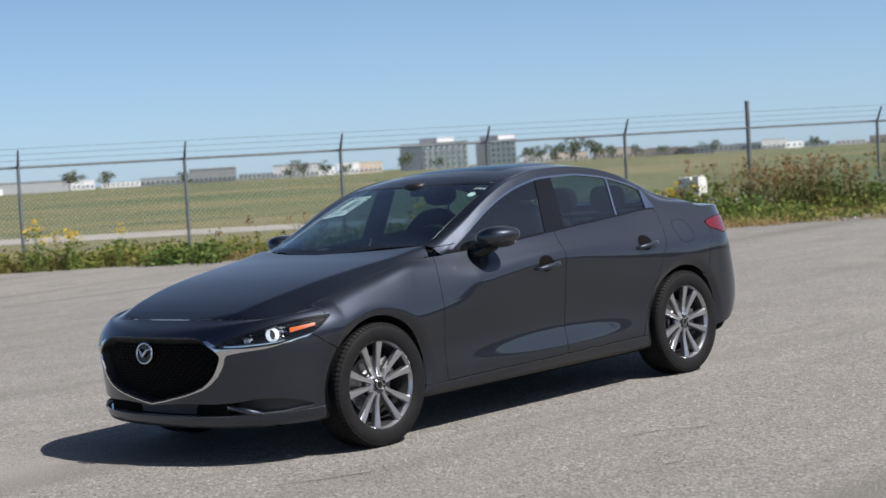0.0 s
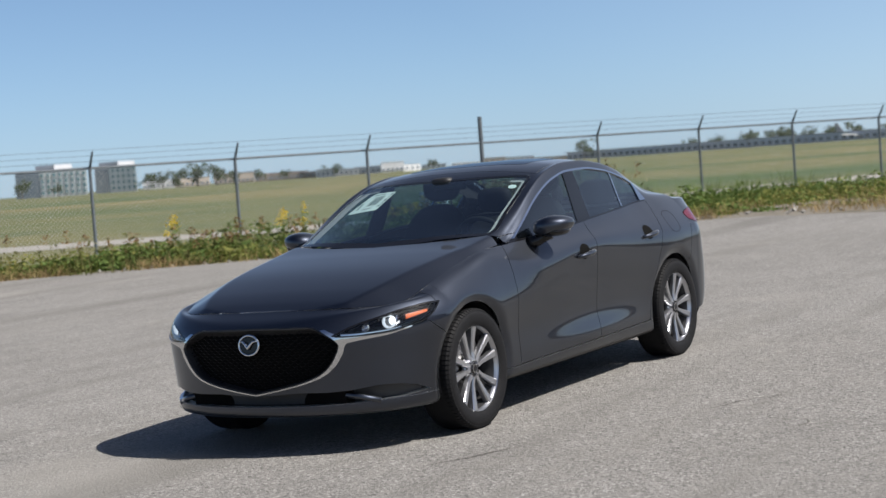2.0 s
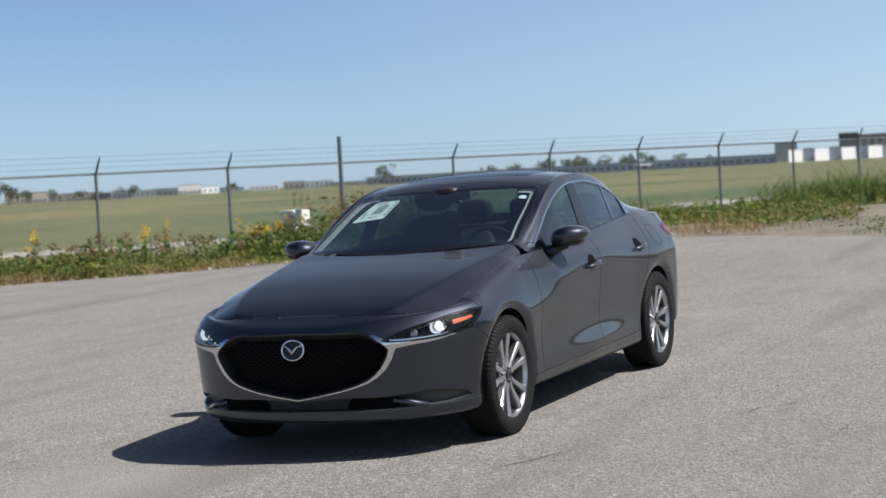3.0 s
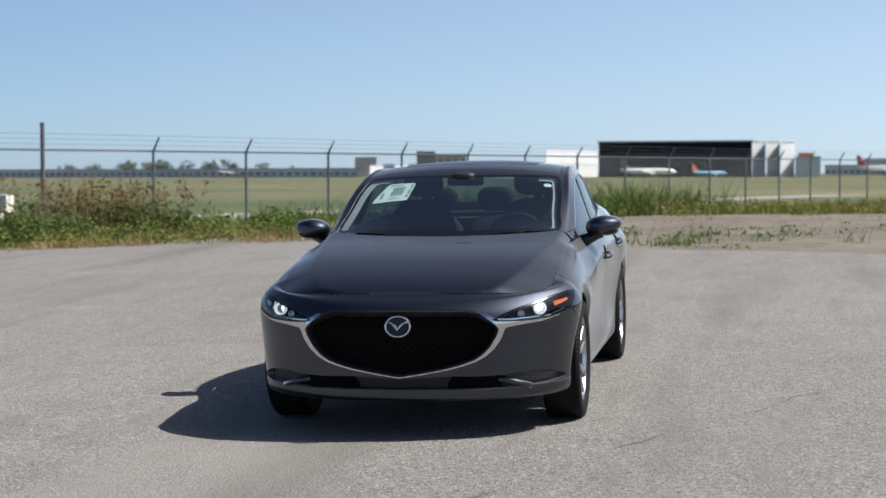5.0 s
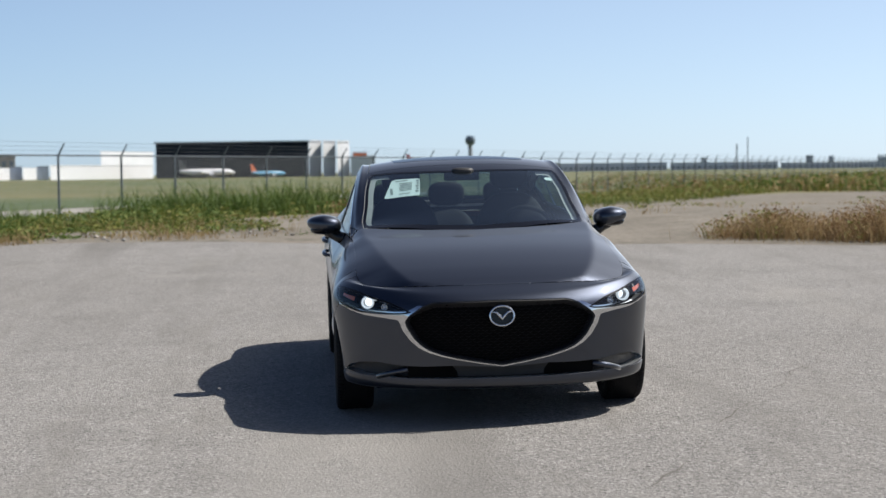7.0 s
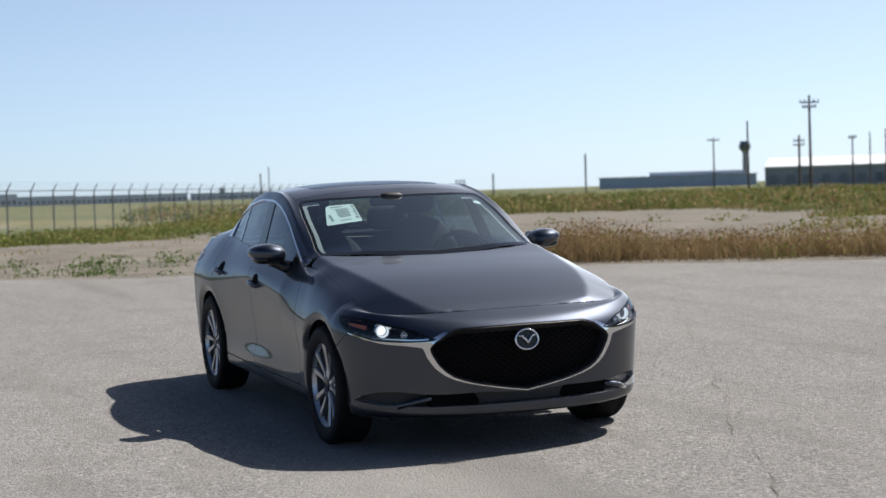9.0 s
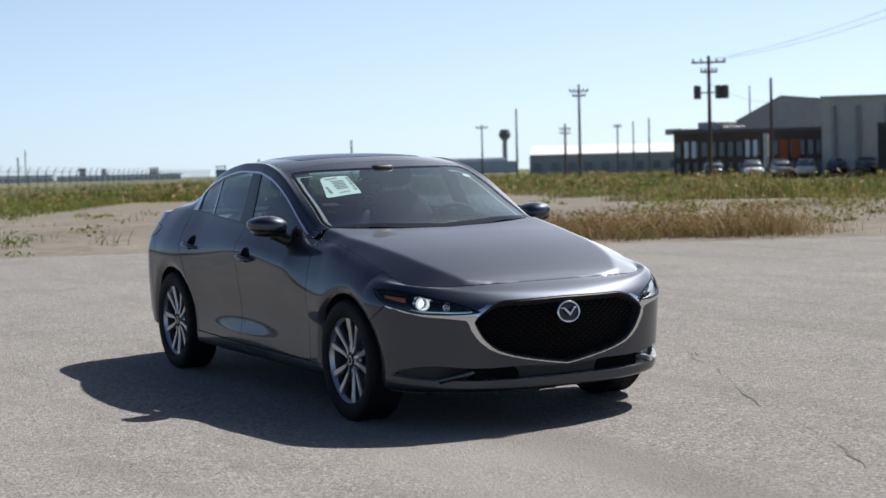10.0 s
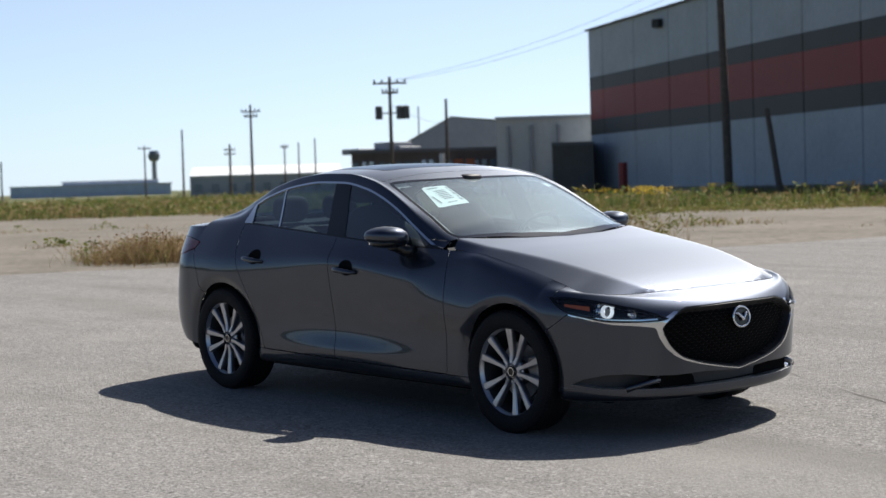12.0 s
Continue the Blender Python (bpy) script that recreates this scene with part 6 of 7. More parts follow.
        root = stuff("goldenrod_stems", [blades(p, h, 6, 0.008, 0.25, 0.05), leaves(p, h * 0.8, 22, 0.05, 0.07)], GREEN_WEED, "green goldenrod stems by the fence", "goldenrod")
        stuff("goldenrod_flowers", [leaves(p + np.c_[0 * h, 0 * h, h * 0.72], h * 0.25, 40, 0.026, 0.07)], GOLD, "yellow goldenrod flowers by the fence", "flowers")


def build_far_weeds():
    # along the fence beyond the dirt
    k = RNG.uniform(7, 46, 3400)
    d = RNG.uniform(0.8, 8.5, 3400)
    x, y = FENCE_A.x + FENCE_STEP.x * k + FENCE_N.x * d, FENCE_A.y + FENCE_STEP.y * k + FENCE_N.y * d
    keep = patchy(x, y, 0.16, 9.0) > -0.22
    x, y = x[keep], y[keep]
    h = 0.22 + 0.28 * np.maximum(0, patchy(x, y, 0.12, 2.5)) + RNG.uniform(0, 0.15, len(x))
    half = len(x) // 2
    stuff("fence_weeds", [blades(on_ground(x[:half], y[:half]), h[:half], 9, 0.016, 0.8, 0.30), leaves(on_ground(x[:half], y[:half]), h[:half], 12, 0.07, 0.3)], LIME_WEED, "yellow-green weeds before the far fence", "weeds")
    third = half + half // 2
    stuff("fence_grass", [blades(on_ground(x[half:third], y[half:third]), h[half:third] * 1.2, 12, 0.015, 0.8, 0.30)], GREEN_WEED, "green grass before the far fence", "grass")
    near = patchy(x[third:], y[third:], 0.2, 6.6) > -0.05
    stuff("fence_dock", [leaves(on_ground(x[third:][near], y[third:][near]), h[third:][near] * 1.1, 22, 0.05, 0.35)], RUST_WEED, "rusty dock before the far fence", "weeds")
    # patches of straw and weeds on the bank between the scrub and the meadow
    a, r = np.radians(RNG.uniform(39.4, 67.1, 1800)), RNG.uniform(27, 50, 1800)
    bx, by = 8.1 - r * np.cos(a), -6.96 + r * np.sin(a)
    keep = (patchy(bx, by, 0.28, 12.0) > 0.18 - 0.20 * (r - 27) / 23) & (inside(LOT_EDGE, bx, by) > 1.0)
    bx, by = bx[keep], by[keep]
    p, bh = on_ground(bx, by, 0.02), 0.08 + 0.40 * np.maximum(0, patchy(bx, by, 0.5, 13.0)) + RNG.uniform(0, 0.14, len(bx))
    stuff("bank_straw", [blades(p[::2], bh[::2], 16, 0.007, 1.0, 0.26)], DRY_GRASS, "patches of straw on the bank", "grass")
    stuff("bank_weeds", [leaves(p[1::2], bh[1::2], 20, 0.045, 0.26), blades(p[1::2], bh[1::2], 6, 0.009, 0.8, 0.22)], LIME_WEED, "patchy yellow-green weeds on the bank", "weeds")
    # tall meadow towards the warehouse
    a, r = np.radians(RNG.uniform(22, 67.1, 9000)), 41 + 67 * RNG.uniform(0, 1, 9000) ** 1.2
    x, y = 8.1 - r * np.cos(a), -6.96 + r * np.sin(a)
    keep = (patchy(x, y, 0.10, 4.0) > -0.30 + 0.5 * np.clip((58 - r) / 16, 0, 1)) & (r > 44 + 44 * np.clip((40 - np.degrees(a)) / 8, 0, 1))
    x, y, r = x[keep], y[keep], r[keep]
    h = 0.28 + 0.75 * np.maximum(0, patchy(x, y, 0.07, 7.0)) + RNG.uniform(0, 0.30, len(x)) ** 1.5
    n = len(x)
    parts = (("meadow_green", GREEN_WEED, 0, int(n * 0.36), "tall green meadow grass before the warehouse"), ("meadow_lime", LIME_WEED, int(n * 0.36), int(n * 0.68), "yellow-green meadow weeds before the warehouse"),
             ("meadow_straw", DRY_GRASS, int(n * 0.68), n, "dry pale meadow grass before the warehouse"))
    for name, m, i, j, label in parts:
        p = on_ground(x[i:j], y[i:j])
        stuff(name, [blades(p, h[i:j], 9, 0.020, 0.7, 0.35), leaves(p, h[i:j], 6, 0.08, 0.3)], m, label, "grass")
    a, r = np.radians(RNG.uniform(12, 40, 4200)), 92 + 170 * RNG.uniform(0, 1, 4200) ** 1.3
    fx, fy = 8.1 - r * np.cos(a), -6.96 + r * np.sin(a)
    keep = patchy(fx, fy, 0.05, 14.0) > -0.25
    fx, fy = fx[keep], fy[keep]
    fh = 0.35 + 0.9 * np.maximum(0, patchy(fx, fy, 0.05, 15.0)) + RNG.uniform(0, 0.35, len(fx))
    for name, m, i, label in (("far_weeds", GREEN_WEED, 0, "tall green weeds before the far depot"), ("far_straw", DRY_GRASS, 1, "straw-coloured weeds before the far depot"), ("far_lime_weeds", LIME_WEED, 2, "yellow-green weeds before the far depot")):
        p = on_ground(fx[i::3], fy[i::3])
        stuff(name, [blades(p, fh[i::3], 8, 0.05, 0.6, 0.6), leaves(p, fh[i::3], 7, 0.15, 0.6)], m, label, "weeds")
    a, r = np.radians(RNG.uniform(44.5, 63, 160)), RNG.uniform(70, 92, 160)
    x, y = 8.1 - r * np.cos(a), -6.96 + r * np.sin(a)
    keep = patchy(x, y, 0.12, 3.0) > 0.08
    p = on_ground(x[keep], y[keep])
    stuff("meadow_goldenrod", [leaves(p + np.array([0, 0, 0.5]), np.full(len(p), 0.35), 40, 0.07, 0.5)], GOLD, "yellow goldenrod in the meadow", "flowers")
    # dry reddish scrub at the lot's edge
    n = 900
    u = RNG.uniform(-0.06, 1, n)
    x, y = np.interp(u, (0, 0.3, 0.6, 1.0), (-13.35, -11.8, -10.8, -8.9)) + RNG.normal(-0.6, 0.42, n), np.interp(u, (0, 0.3, 0.6, 1.0), (5.15, 6.4, 7.8, 10.3)) + RNG.normal(0.7, 0.42, n)
    h = 0.20 + 0.50 * np.abs(patchy(x, y, 0.6, 1.7)) + RNG.uniform(0, 0.16, n)
    p = on_ground(x, y)
    stuff("dry_scrub", [blades(p[: 2 * n // 3], h[: 2 * n // 3], 22, 0.0045, 1.15, 0.24)], DRY_GRASS, "dry straw scrub beside the lot", "scrub")
    stuff("rusty_scrub", [blades(p[n // 2 :], h[n // 2 :], 7, 0.005, 0.8, 0.18), leaves(p[n // 2 :], h[n // 2 :], 34, 0.022, 0.19)], RUST_WEED, "rusty brown dock scrub beside the lot", "scrub")
    stuff("scrub_green", [leaves(p[::12], h[::12] * 0.9, 24, 0.035, 0.16), blades(p[::12], h[::12] * 0.9, 8, 0.008, 0.6, 0.14)], LIME_WEED, "green weeds among the dry scrub", "weeds")
    # sparse tufts on the dirt
    a, r = np.radians(RNG.uniform(-6, 66, 900)), 26 + 34 * RNG.uniform(0, 1, 900)
    x, y = 8.4 - r * np.cos(a), -3.0 + r * np.sin(a)
    keep = (patchy(x, y, 0.3, 2.2) > 0.12) & (inside(LOT_EDGE, x, y) > 1.2)
    x, y = x[keep], y[keep]
    p = on_ground(x, y, 0.02)
    stuff("dirt_tufts", [blades(p, RNG.uniform(0.06, 0.20, len(x)), 12, 0.009, 1.0, 0.22)], DRY_GRASS, "low dry tufts on the dirt", "grass")
    stuff("green_tufts", [leaves(p[::4], RNG.uniform(0.08, 0.25, len(p[::4])), 40, 0.05, 0.22)], LIME_WEED, "low green tufts on the dirt", "weeds")
    for cx, cy in ((-18.2, 1.2), (-15.8, 0.8)):
        q, qh = on_ground(RNG.normal(cx, 0.7, 18), RNG.normal(cy, 1.0, 18), 0.02), 0.05 + 0.28 * RNG.random(18) ** 2
        stuff("green_tufts", [leaves(q, qh, 22, 0.035, 0.16), blades(q, qh, 16, 0.008, 0.8, 0.18)], GREEN_WEED, "green weed tuft on the dirt", "weeds")


def build_stones():
    n = 260
    x, y, s, t = verge_spots(n, -0.02, 0.22)
    meshes = []
    for i in range(n):
        r = 0.012 + 0.045 * RNG.random() ** 3
        bm = bmesh.new()
        bmesh.ops.create_icosphere(bm, subdivisions=1, radius=r)
        for v in bm.verts:
            v.co *= 1 + 0.25 * RNG.normal()
            v.co.z *= 0.6
        off = Vector((x[i], y[i], float(ground_z(x[i], y[i])) + r * 0.25))
        meshes.append((np.array([tuple(v.co + off) for v in bm.verts]), [tuple(v.index for v in f.verts) for f in bm.faces]))
        bm.free()
    stuff("edge_stones", meshes, mat("pale_stone", (0.25, 0.235, 0.215), rough=0.9, vary=0.25, scale=6), "pale stones and broken asphalt along the edge", "stones")


def build_trees():
    """Trees of the far town: trunk, limbs and a crown of many small leaf clumps."""
    bark = mat("grey_bark", (0.09, 0.075, 0.06), rough=0.9, vary=0.2, scale=2)
    crown_mat = plant_material("dark_tree_leaf", (0.030, 0.050, 0.016), (0.045, 0.068, 0.024), (0.065, 0.085, 0.032))
    eyes = {0: (Vector((7.61, 7.36, 0)), 2.51), 1: (Vector((9.75, 5.02, 0)), 2.48), 2: (Vector((11.09, 1.09, 0)), -0.98)}
    row = [(0, -57.0, 10), (0, -55.9, 8), (0, -53.4, 6), (0, -50.0, 6), (0, -49.6, 8), (0, -48.9, 7), (0, -48.2, 5), (0, -46.3, 9), (0, -45.2, 6), (0, -42.4, 8), (0, -41.9, 8), (0, -41.4, 9), (0, -40.8, 11), (0, -40.2, 10), (0, -39.6, 7),
           (1, -38.6, 6), (1, -37.8, 5), (1, -36.2, 6), (1, -33.0, 5), (1, -28.1, 9), (1, -24.6, 6), (1, -23.9, 7), (1, -22.8, 8), (1, -22.2, 7), (1, -21.6, 8), (1, -20.2, 8), (1, -19.6, 8), (2, -19.0, 6), (2, -18.2, 7), (2, -17.3, 7), (2, -16.6, 6), (2, -14.8, 6), (2, -13.9, 5)]
    for eye, az, h in row:
        r = 840 if eye < 2 else 780
        a = radians(1.025 * az + eyes[eye][1])
        base = eyes[eye][0] + Vector((-r * math.cos(a), r * math.sin(a), 0))
        root = empty("tree", "dark green broad tree in the far town", "tree", Matrix.Translation(base), "far town trees")
        bm = bmesh.new()
        tube(bm, [(0, 0, -0.3), (0, 0, h * 0.45), (0.1, 0.1, h * 0.8)], [h * 0.035, h * 0.025, h * 0.008], 7)
        for w in range(4):
            tube(bm, [(0, 0, h * 0.35), (h * 0.28 * math.cos(w * 1.6), h * 0.28 * math.sin(w * 1.6), h * 0.65)], [h * 0.014, h * 0.005], 5)
        part("trunk", bm, bark, root)
        lumps = RNG.normal(0, 1, (14, 3)) * (h * 0.26, h * 0.26, h * 0.16) + (0, 0, h * 0.62)
        pts = np.repeat(lumps, 30, 0) + RNG.normal(0, 1, (420, 3)) * h * 0.10
        pts[:, 2] = np.clip(pts[:, 2], h * 0.18, h * 1.02)
        crown = leaves(pts, np.zeros(len(pts)), 1, h * 0.085, 0.0)
        mesh_object("crown", *crown, crown_mat, root, "", False)


def build_white_box():
    """White equipment boxes on posts, half hidden by the weeds at the fence."""
    p = fence_at(2.42) + Vector((FENCE_N.x * 0.6, FENCE_N.y * 0.6, -0.2))
    root = empty("equipment_box", "white equipment boxes with a red label by the fence", "box", Matrix.Translation(p) @ Matrix.Rotation(radians(-26), 4, "Z"))
    white = mat("white_enamel", (0.72, 0.72, 0.70), rough=0.45, vary=0.06, scale=3)
    part("post", tube(bmesh.new(), [(0, -0.2, 0), (0, -0.2, 0.9)], 0.03, 8), GALV, root)
    part("lower_box", boxed(-0.15, 0.15, -0.42, -0.02, 0.42, 0.98, 0.015, 2), white, root)
    part("upper_box", boxed(-0.12, 0.12, -0.40, 0.05, 0.985, 1.12, 0.015, 2), white, root)
    part("side_box", boxed(-0.1, 0.1, 0.10, 0.34, 0.80, 1.15, 0.015, 2), white, root)
    part("label", boxed(0.1505, 0.156, -0.38, -0.16, 0.70, 0.84), STRIPE_RED_LABEL, root)


STRIPE_RED_LABEL = mat("faded_red_label", (0.45, 0.10, 0.07), rough=0.6)
build_white_box()
build_trees()
build_verge()
build_far_weeds()
build_stones()

# ---- far things: offices, hangars, sheds, poles ----
WHITE_WALL = mat("pale_cladding", (0.55, 0.56, 0.57), rough=0.6, vary=0.07, scale=0.25)
GREY_WALL = mat("grey_cladding", (0.30, 0.31, 0.33), rough=0.6, vary=0.08, scale=0.2)
STRIPE_RED = mat("red_painted_cladding", (0.24, 0.030, 0.025), rough=0.6, vary=0.1, scale=0.3)
STORE_PALE = mat("pale_weathered_cladding", (0.38, 0.41, 0.44), rough=0.7, spec=0.2, vary=0.10, scale=0.35)
SHED_WHITE = mat("clean_white_cladding", (0.60, 0.61, 0.62), rough=0.6, vary=0.04, scale=0.1)
STRIPE_DARK = mat("dark_painted_cladding", (0.042, 0.040, 0.038), rough=0.6, vary=0.1, scale=0.3)
NAVY_WALL = mat("dark_navy_cladding", (0.012, 0.015, 0.024), rough=0.85, spec=0.1, vary=0.15, scale=0.05)
TAN_WALL = mat("tan_wall", (0.36, 0.31, 0.26), rough=0.8, vary=0.1, scale=0.1)
BRICK_WALL = mat("brown_wall", (0.105, 0.082, 0.070), rough=0.85, vary=0.2, scale=0.8)
SHED_GREEN = mat("dark_grey_brown_shed", (0.085, 0.080, 0.074), rough=0.7, vary=0.15, scale=0.6)
ROOF_GREY = mat("grey_roof", (0.42, 0.43, 0.45), rough=0.6, vary=0.1, scale=0.2)
ROOF_DARK = mat("dark_roof", (0.12, 0.12, 0.125), rough=0.8, vary=0.1, scale=0.2)
FAR_GLASS = mat("far_window_glass", (0.11, 0.14, 0.17), rough=0.12, coat=0.3)
TEAL_GLASS = mat("teal_window_glass", (0.10, 0.20, 0.22), rough=0.12, coat=0.3)
# blue-grey of the far blocks, with the distance haze mixed into the colour
HAZED_BLUE = mat("hazed_blue_grey", (0.38, 0.44, 0.53), rough=0.6, vary=0.1, scale=0.05)
PLANE_WHITE = mat("aircraft_white", (0.72, 0.72, 0.72), rough=0.35, vary=0.03, scale=0.2)
PLANE_RED = mat("aircraft_red", (0.52, 0.05, 0.05), rough=0.4, vary=0.05, scale=0.2)
PLANE_BLUE = mat("aircraft_blue", (0.06, 0.26, 0.42), rough=0.4)
PLANE_ORANGE = mat("aircraft_orange", (0.62, 0.16, 0.06), rough=0.4)


STANDS = {"start": (Vector((7.61, 7.36, 0)), 2.51), "middle": (Vector((11.09, 1.09, 0)), -0.98), "end": (Vector((8.10, -6.96, 0)), -0.55)}
STAND = [*STANDS["middle"]]


def along(az, r, z=0.0):
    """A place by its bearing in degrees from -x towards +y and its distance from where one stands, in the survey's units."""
    a, d = radians(1.025 * az + STAND[1]), 0.976 * r
    return STAND[0] + Vector((-d * math.cos(a), d * math.sin(a), z))


def prism(name, corners, z0, z1, material, parent=None, label="", category="", roof=None):
    """A building block over four ground corners; roof: a material for a slab with a small overhang."""
    bm = bmesh.new()
    low, high = [bm.verts.new((p.x, p.y, z0)) for p in corners], [bm.verts.new((p.x, p.y, z1)) for p in corners]
    for i in range(len(corners)):
        j = (i + 1) % len(corners)
        bm.faces.new((low[i], low[j], high[j], high[i]))
    bm.faces.new(high)
    bm.faces.new(low[::-1])
    ob = part(name, bm, material, parent, label if parent else "")
    if category:
        tagged(ob, label, category)
    return ob


def facing(az0, az1, r, depth, skew=0.0):
    """Ground corners of a block that fills a span of bearings at a distance; skew turns its front by shifting one end away."""
    a, b = along(az0, r), along(az1, r + skew)
    out = ((a + b) / 2 - STAND[0]).normalized() * depth
    return [a, b, b + out, a + out]


def panes(parent, a, b, z0, z1, count, fill, material, out, depth=0.15):
    """Window panes set in a row along a wall from a to b."""
    for i in range(count):
        p, q = a.lerp(b, (i + (1 - fill) / 2) / count), a.lerp(b, (i + (1 + fill) / 2) / count)
        bm = bmesh.new()
        o = out * depth
        vs = [bm.verts.new((c.x, c.y, z)) for c in (p - o, q - o, q, p) for z in (z0, z1)]
        for f in ((0, 2, 3, 1), (2, 4, 5, 3), (4, 6, 7, 5), (6, 0, 1, 7), (1, 3, 5, 7), (0, 6, 4, 2)):
            bm.faces.new([vs[k] for k in f])
        part("window", bm, material, parent)


def building(name, label, category, az0, az1, r, h, depth, wall, roof=None, rows=(), skew=0.0, z0=-0.3, windows=None):
    root = empty(name, label, category)
    c = facing(az0, az1, r, depth, skew)
    prism("wall", c, z0, h, wall, root)
    if roof:
        mid = sum(c, Vector()) / 4
        prism("roof", [mid + (p - mid) * 1.02 for p in c], h, h + max(0.25, h * 0.04), roof, root)
    out = (c[2] - c[1]).normalized()
    for zl, zh, n, fill in rows:
        panes(root, c[0], c[1], zl, zh, n, fill, windows or FAR_GLASS, out, 0.12 + r * 0.0004)
    return root, c


# the large striped warehouse
def build_warehouse():
    root = empty("warehouse", "large pale metal warehouse with red and dark painted stripes", "warehouse")
    a, q = Vector((-88.1, 89.7, 0)), Vector((44.0, -22.45, 0)).normalized()
    n = Vector((q.y, -q.x, 0))
    if n.dot(Vector((1, -1, 0))) < 0:
        n = -n
    length, deep = 92.0, 45.0
    zs = [(-0.5, 4.6, STORE_PALE), (4.6, 5.8, STRIPE_DARK), (5.8, 8.05, STRIPE_RED), (8.05, 9.1, STRIPE_DARK), (9.1, 12.75, STORE_PALE)]
    ends = [0.0, 3.4] + [3.4 + 7.1 * i for i in range(1, 13)]
    for i, (s0, s1) in enumerate(zip(ends, ends[1:])):
        for z0, z1, m in zs:
            bm = bmesh.new()
            c = [a + q * (s0 + 0.06), a + q * (s1 - 0.06)]
            vs = [bm.verts.new((p.x, p.y, z)) for p in (c[0] + n * 0.08, c[1] + n * 0.08, c[1] - n * 0.2, c[0] - n * 0.2) for z in (z0 + 0.004, z1 - 0.004)]
            for f in ((0, 2, 3, 1), (2, 4, 5, 3), (4, 6, 7, 5), (6, 0, 1, 7), (1, 3, 5, 7), (0, 6, 4, 2)):
                bm.faces.new([vs[k] for k in f])
            part("wall_panel", bm, m, root)
    corners = [a, a + q * length, a + q * length - n * deep, a - n * deep]
    prism("wall_core", [p - n * 0.05 if k < 2 else p for k, p in enumerate(corners)], -0.5, 12.7, STRIPE_DARK, root)
    prism("side_wall", [a - q * 0.06, a + n * 0.05 - q * 0.06, a + n * 0.05, a - n * deep - q * 0.06][:4], -0.5, 12.72, STORE_PALE, root)
    prism("coping", [a + n * 0.3 - q * 0.2, a + q * length + n * 0.3, a + q * length - n * deep, a - n * deep - q * 0.2], 12.75, 12.88, ROOF_DARK, root)
    p = a + q * 16.3 + n * 0.3
    part("wall_lamp", boxed(p.x - 0.35, p.x + 0.35, p.y - 0.35, p.y + 0.35, 11.5, 12.1, 0.05), MATT_BLACK, root)
    base = [a + q * s + n * o for s, o in ((0, 0.5), (90, 0.5), (90, 0.1), (0, 0.1))]
    prism("plinth", base, -0.5, 0.5, ROOF_DARK, root)
    for s, lean, h, r in ((39.6, 0.9, 15.5, 0.25), (46.6, 1.7, 4.6, 0.18)):
        b = a + q * s + n * 5.0
        pole = part("utility_pole", tube(bmesh.new(), [b + Vector((0, 0, -0.4)), b + Vector((0, 0, h)) - q * lean], [r, r * 0.75], 12), POLE_WOOD, None)
        tagged(pole, "thick dark wooden pole before the striped warehouse" if h > 9 else "short leaning dark wooden stub pole", "pole")
    b = a + q * 13.0 + n * 2.0
    bm = boxed(b.x - 0.25, b.x + 0.25, b.y - 0.25, b.y + 0.25, -0.2, 2.3, 0.05)
    tagged(part("marker_post", bm, STRIPE_RED, None), "red painted marker post beside the warehouse", "post")


def park_cars():
    """Cars parked before the offices, far behind the meadow."""
    row = ((38.1, 0), (39.3, 1), (40.15, 2), (41.0, 1), (41.9, 0), (42.8, 0))
    paints = [mat("parked_dark_paint", (0.02, 0.022, 0.026), rough=0.2, coat=1.0), mat("parked_white_paint", (0.66, 0.67, 0.68), rough=0.3, coat=1.0), mat("parked_silver_paint", (0.25, 0.26, 0.27), rough=0.3, metal=0.6, coat=1.0)]
    words = ("dark parked car before the offices", "white parked car before the offices", "silver parked car before the offices")
    for i, (az, k) in enumerate(row):
        root = empty("parked_car", words[k], "car", Matrix.Translation(along(az, 143 - (i % 2))) @ Matrix.Rotation(radians(180 - az + 7 * (i % 3)), 4, "Z"), "cars parked by the offices")
        body = superball(bmesh.new(), (0, 0, 0.62), (2.2, 0.88, 0.36), 4.0, 24, 12)
        part("body", body, paints[k], root, smooth=True)
        cabin = superball(bmesh.new(), (-0.25, 0, 1.12), (1.35, 0.78, 0.38), 3.4, 24, 12, taper=lambda p: Vector((p.x * (1 - 0.35 * max(0, p.z / 0.38)), p.y * (1 - 0.15 * max(0, p.z / 0.38)), p.z)))
        part("cabin_glass", cabin, FAR_GLASS, root, smooth=True)
        part("roof", superball(bmesh.new(), (-0.3, 0, 1.47), (0.85, 0.62, 0.05), 3.0, 20, 8), paints[k], root, smooth=True)
        for x in (-1.35, 1.35):
            for y in (-0.8, 0.8):
                part("wheel", lathe(bmesh.new(), [(0.0, -0.1), (0.32, -0.1), (0.32, 0.1), (0.0, 0.1)], 14, at=(x, y, 0.32)), RUBBER, root)


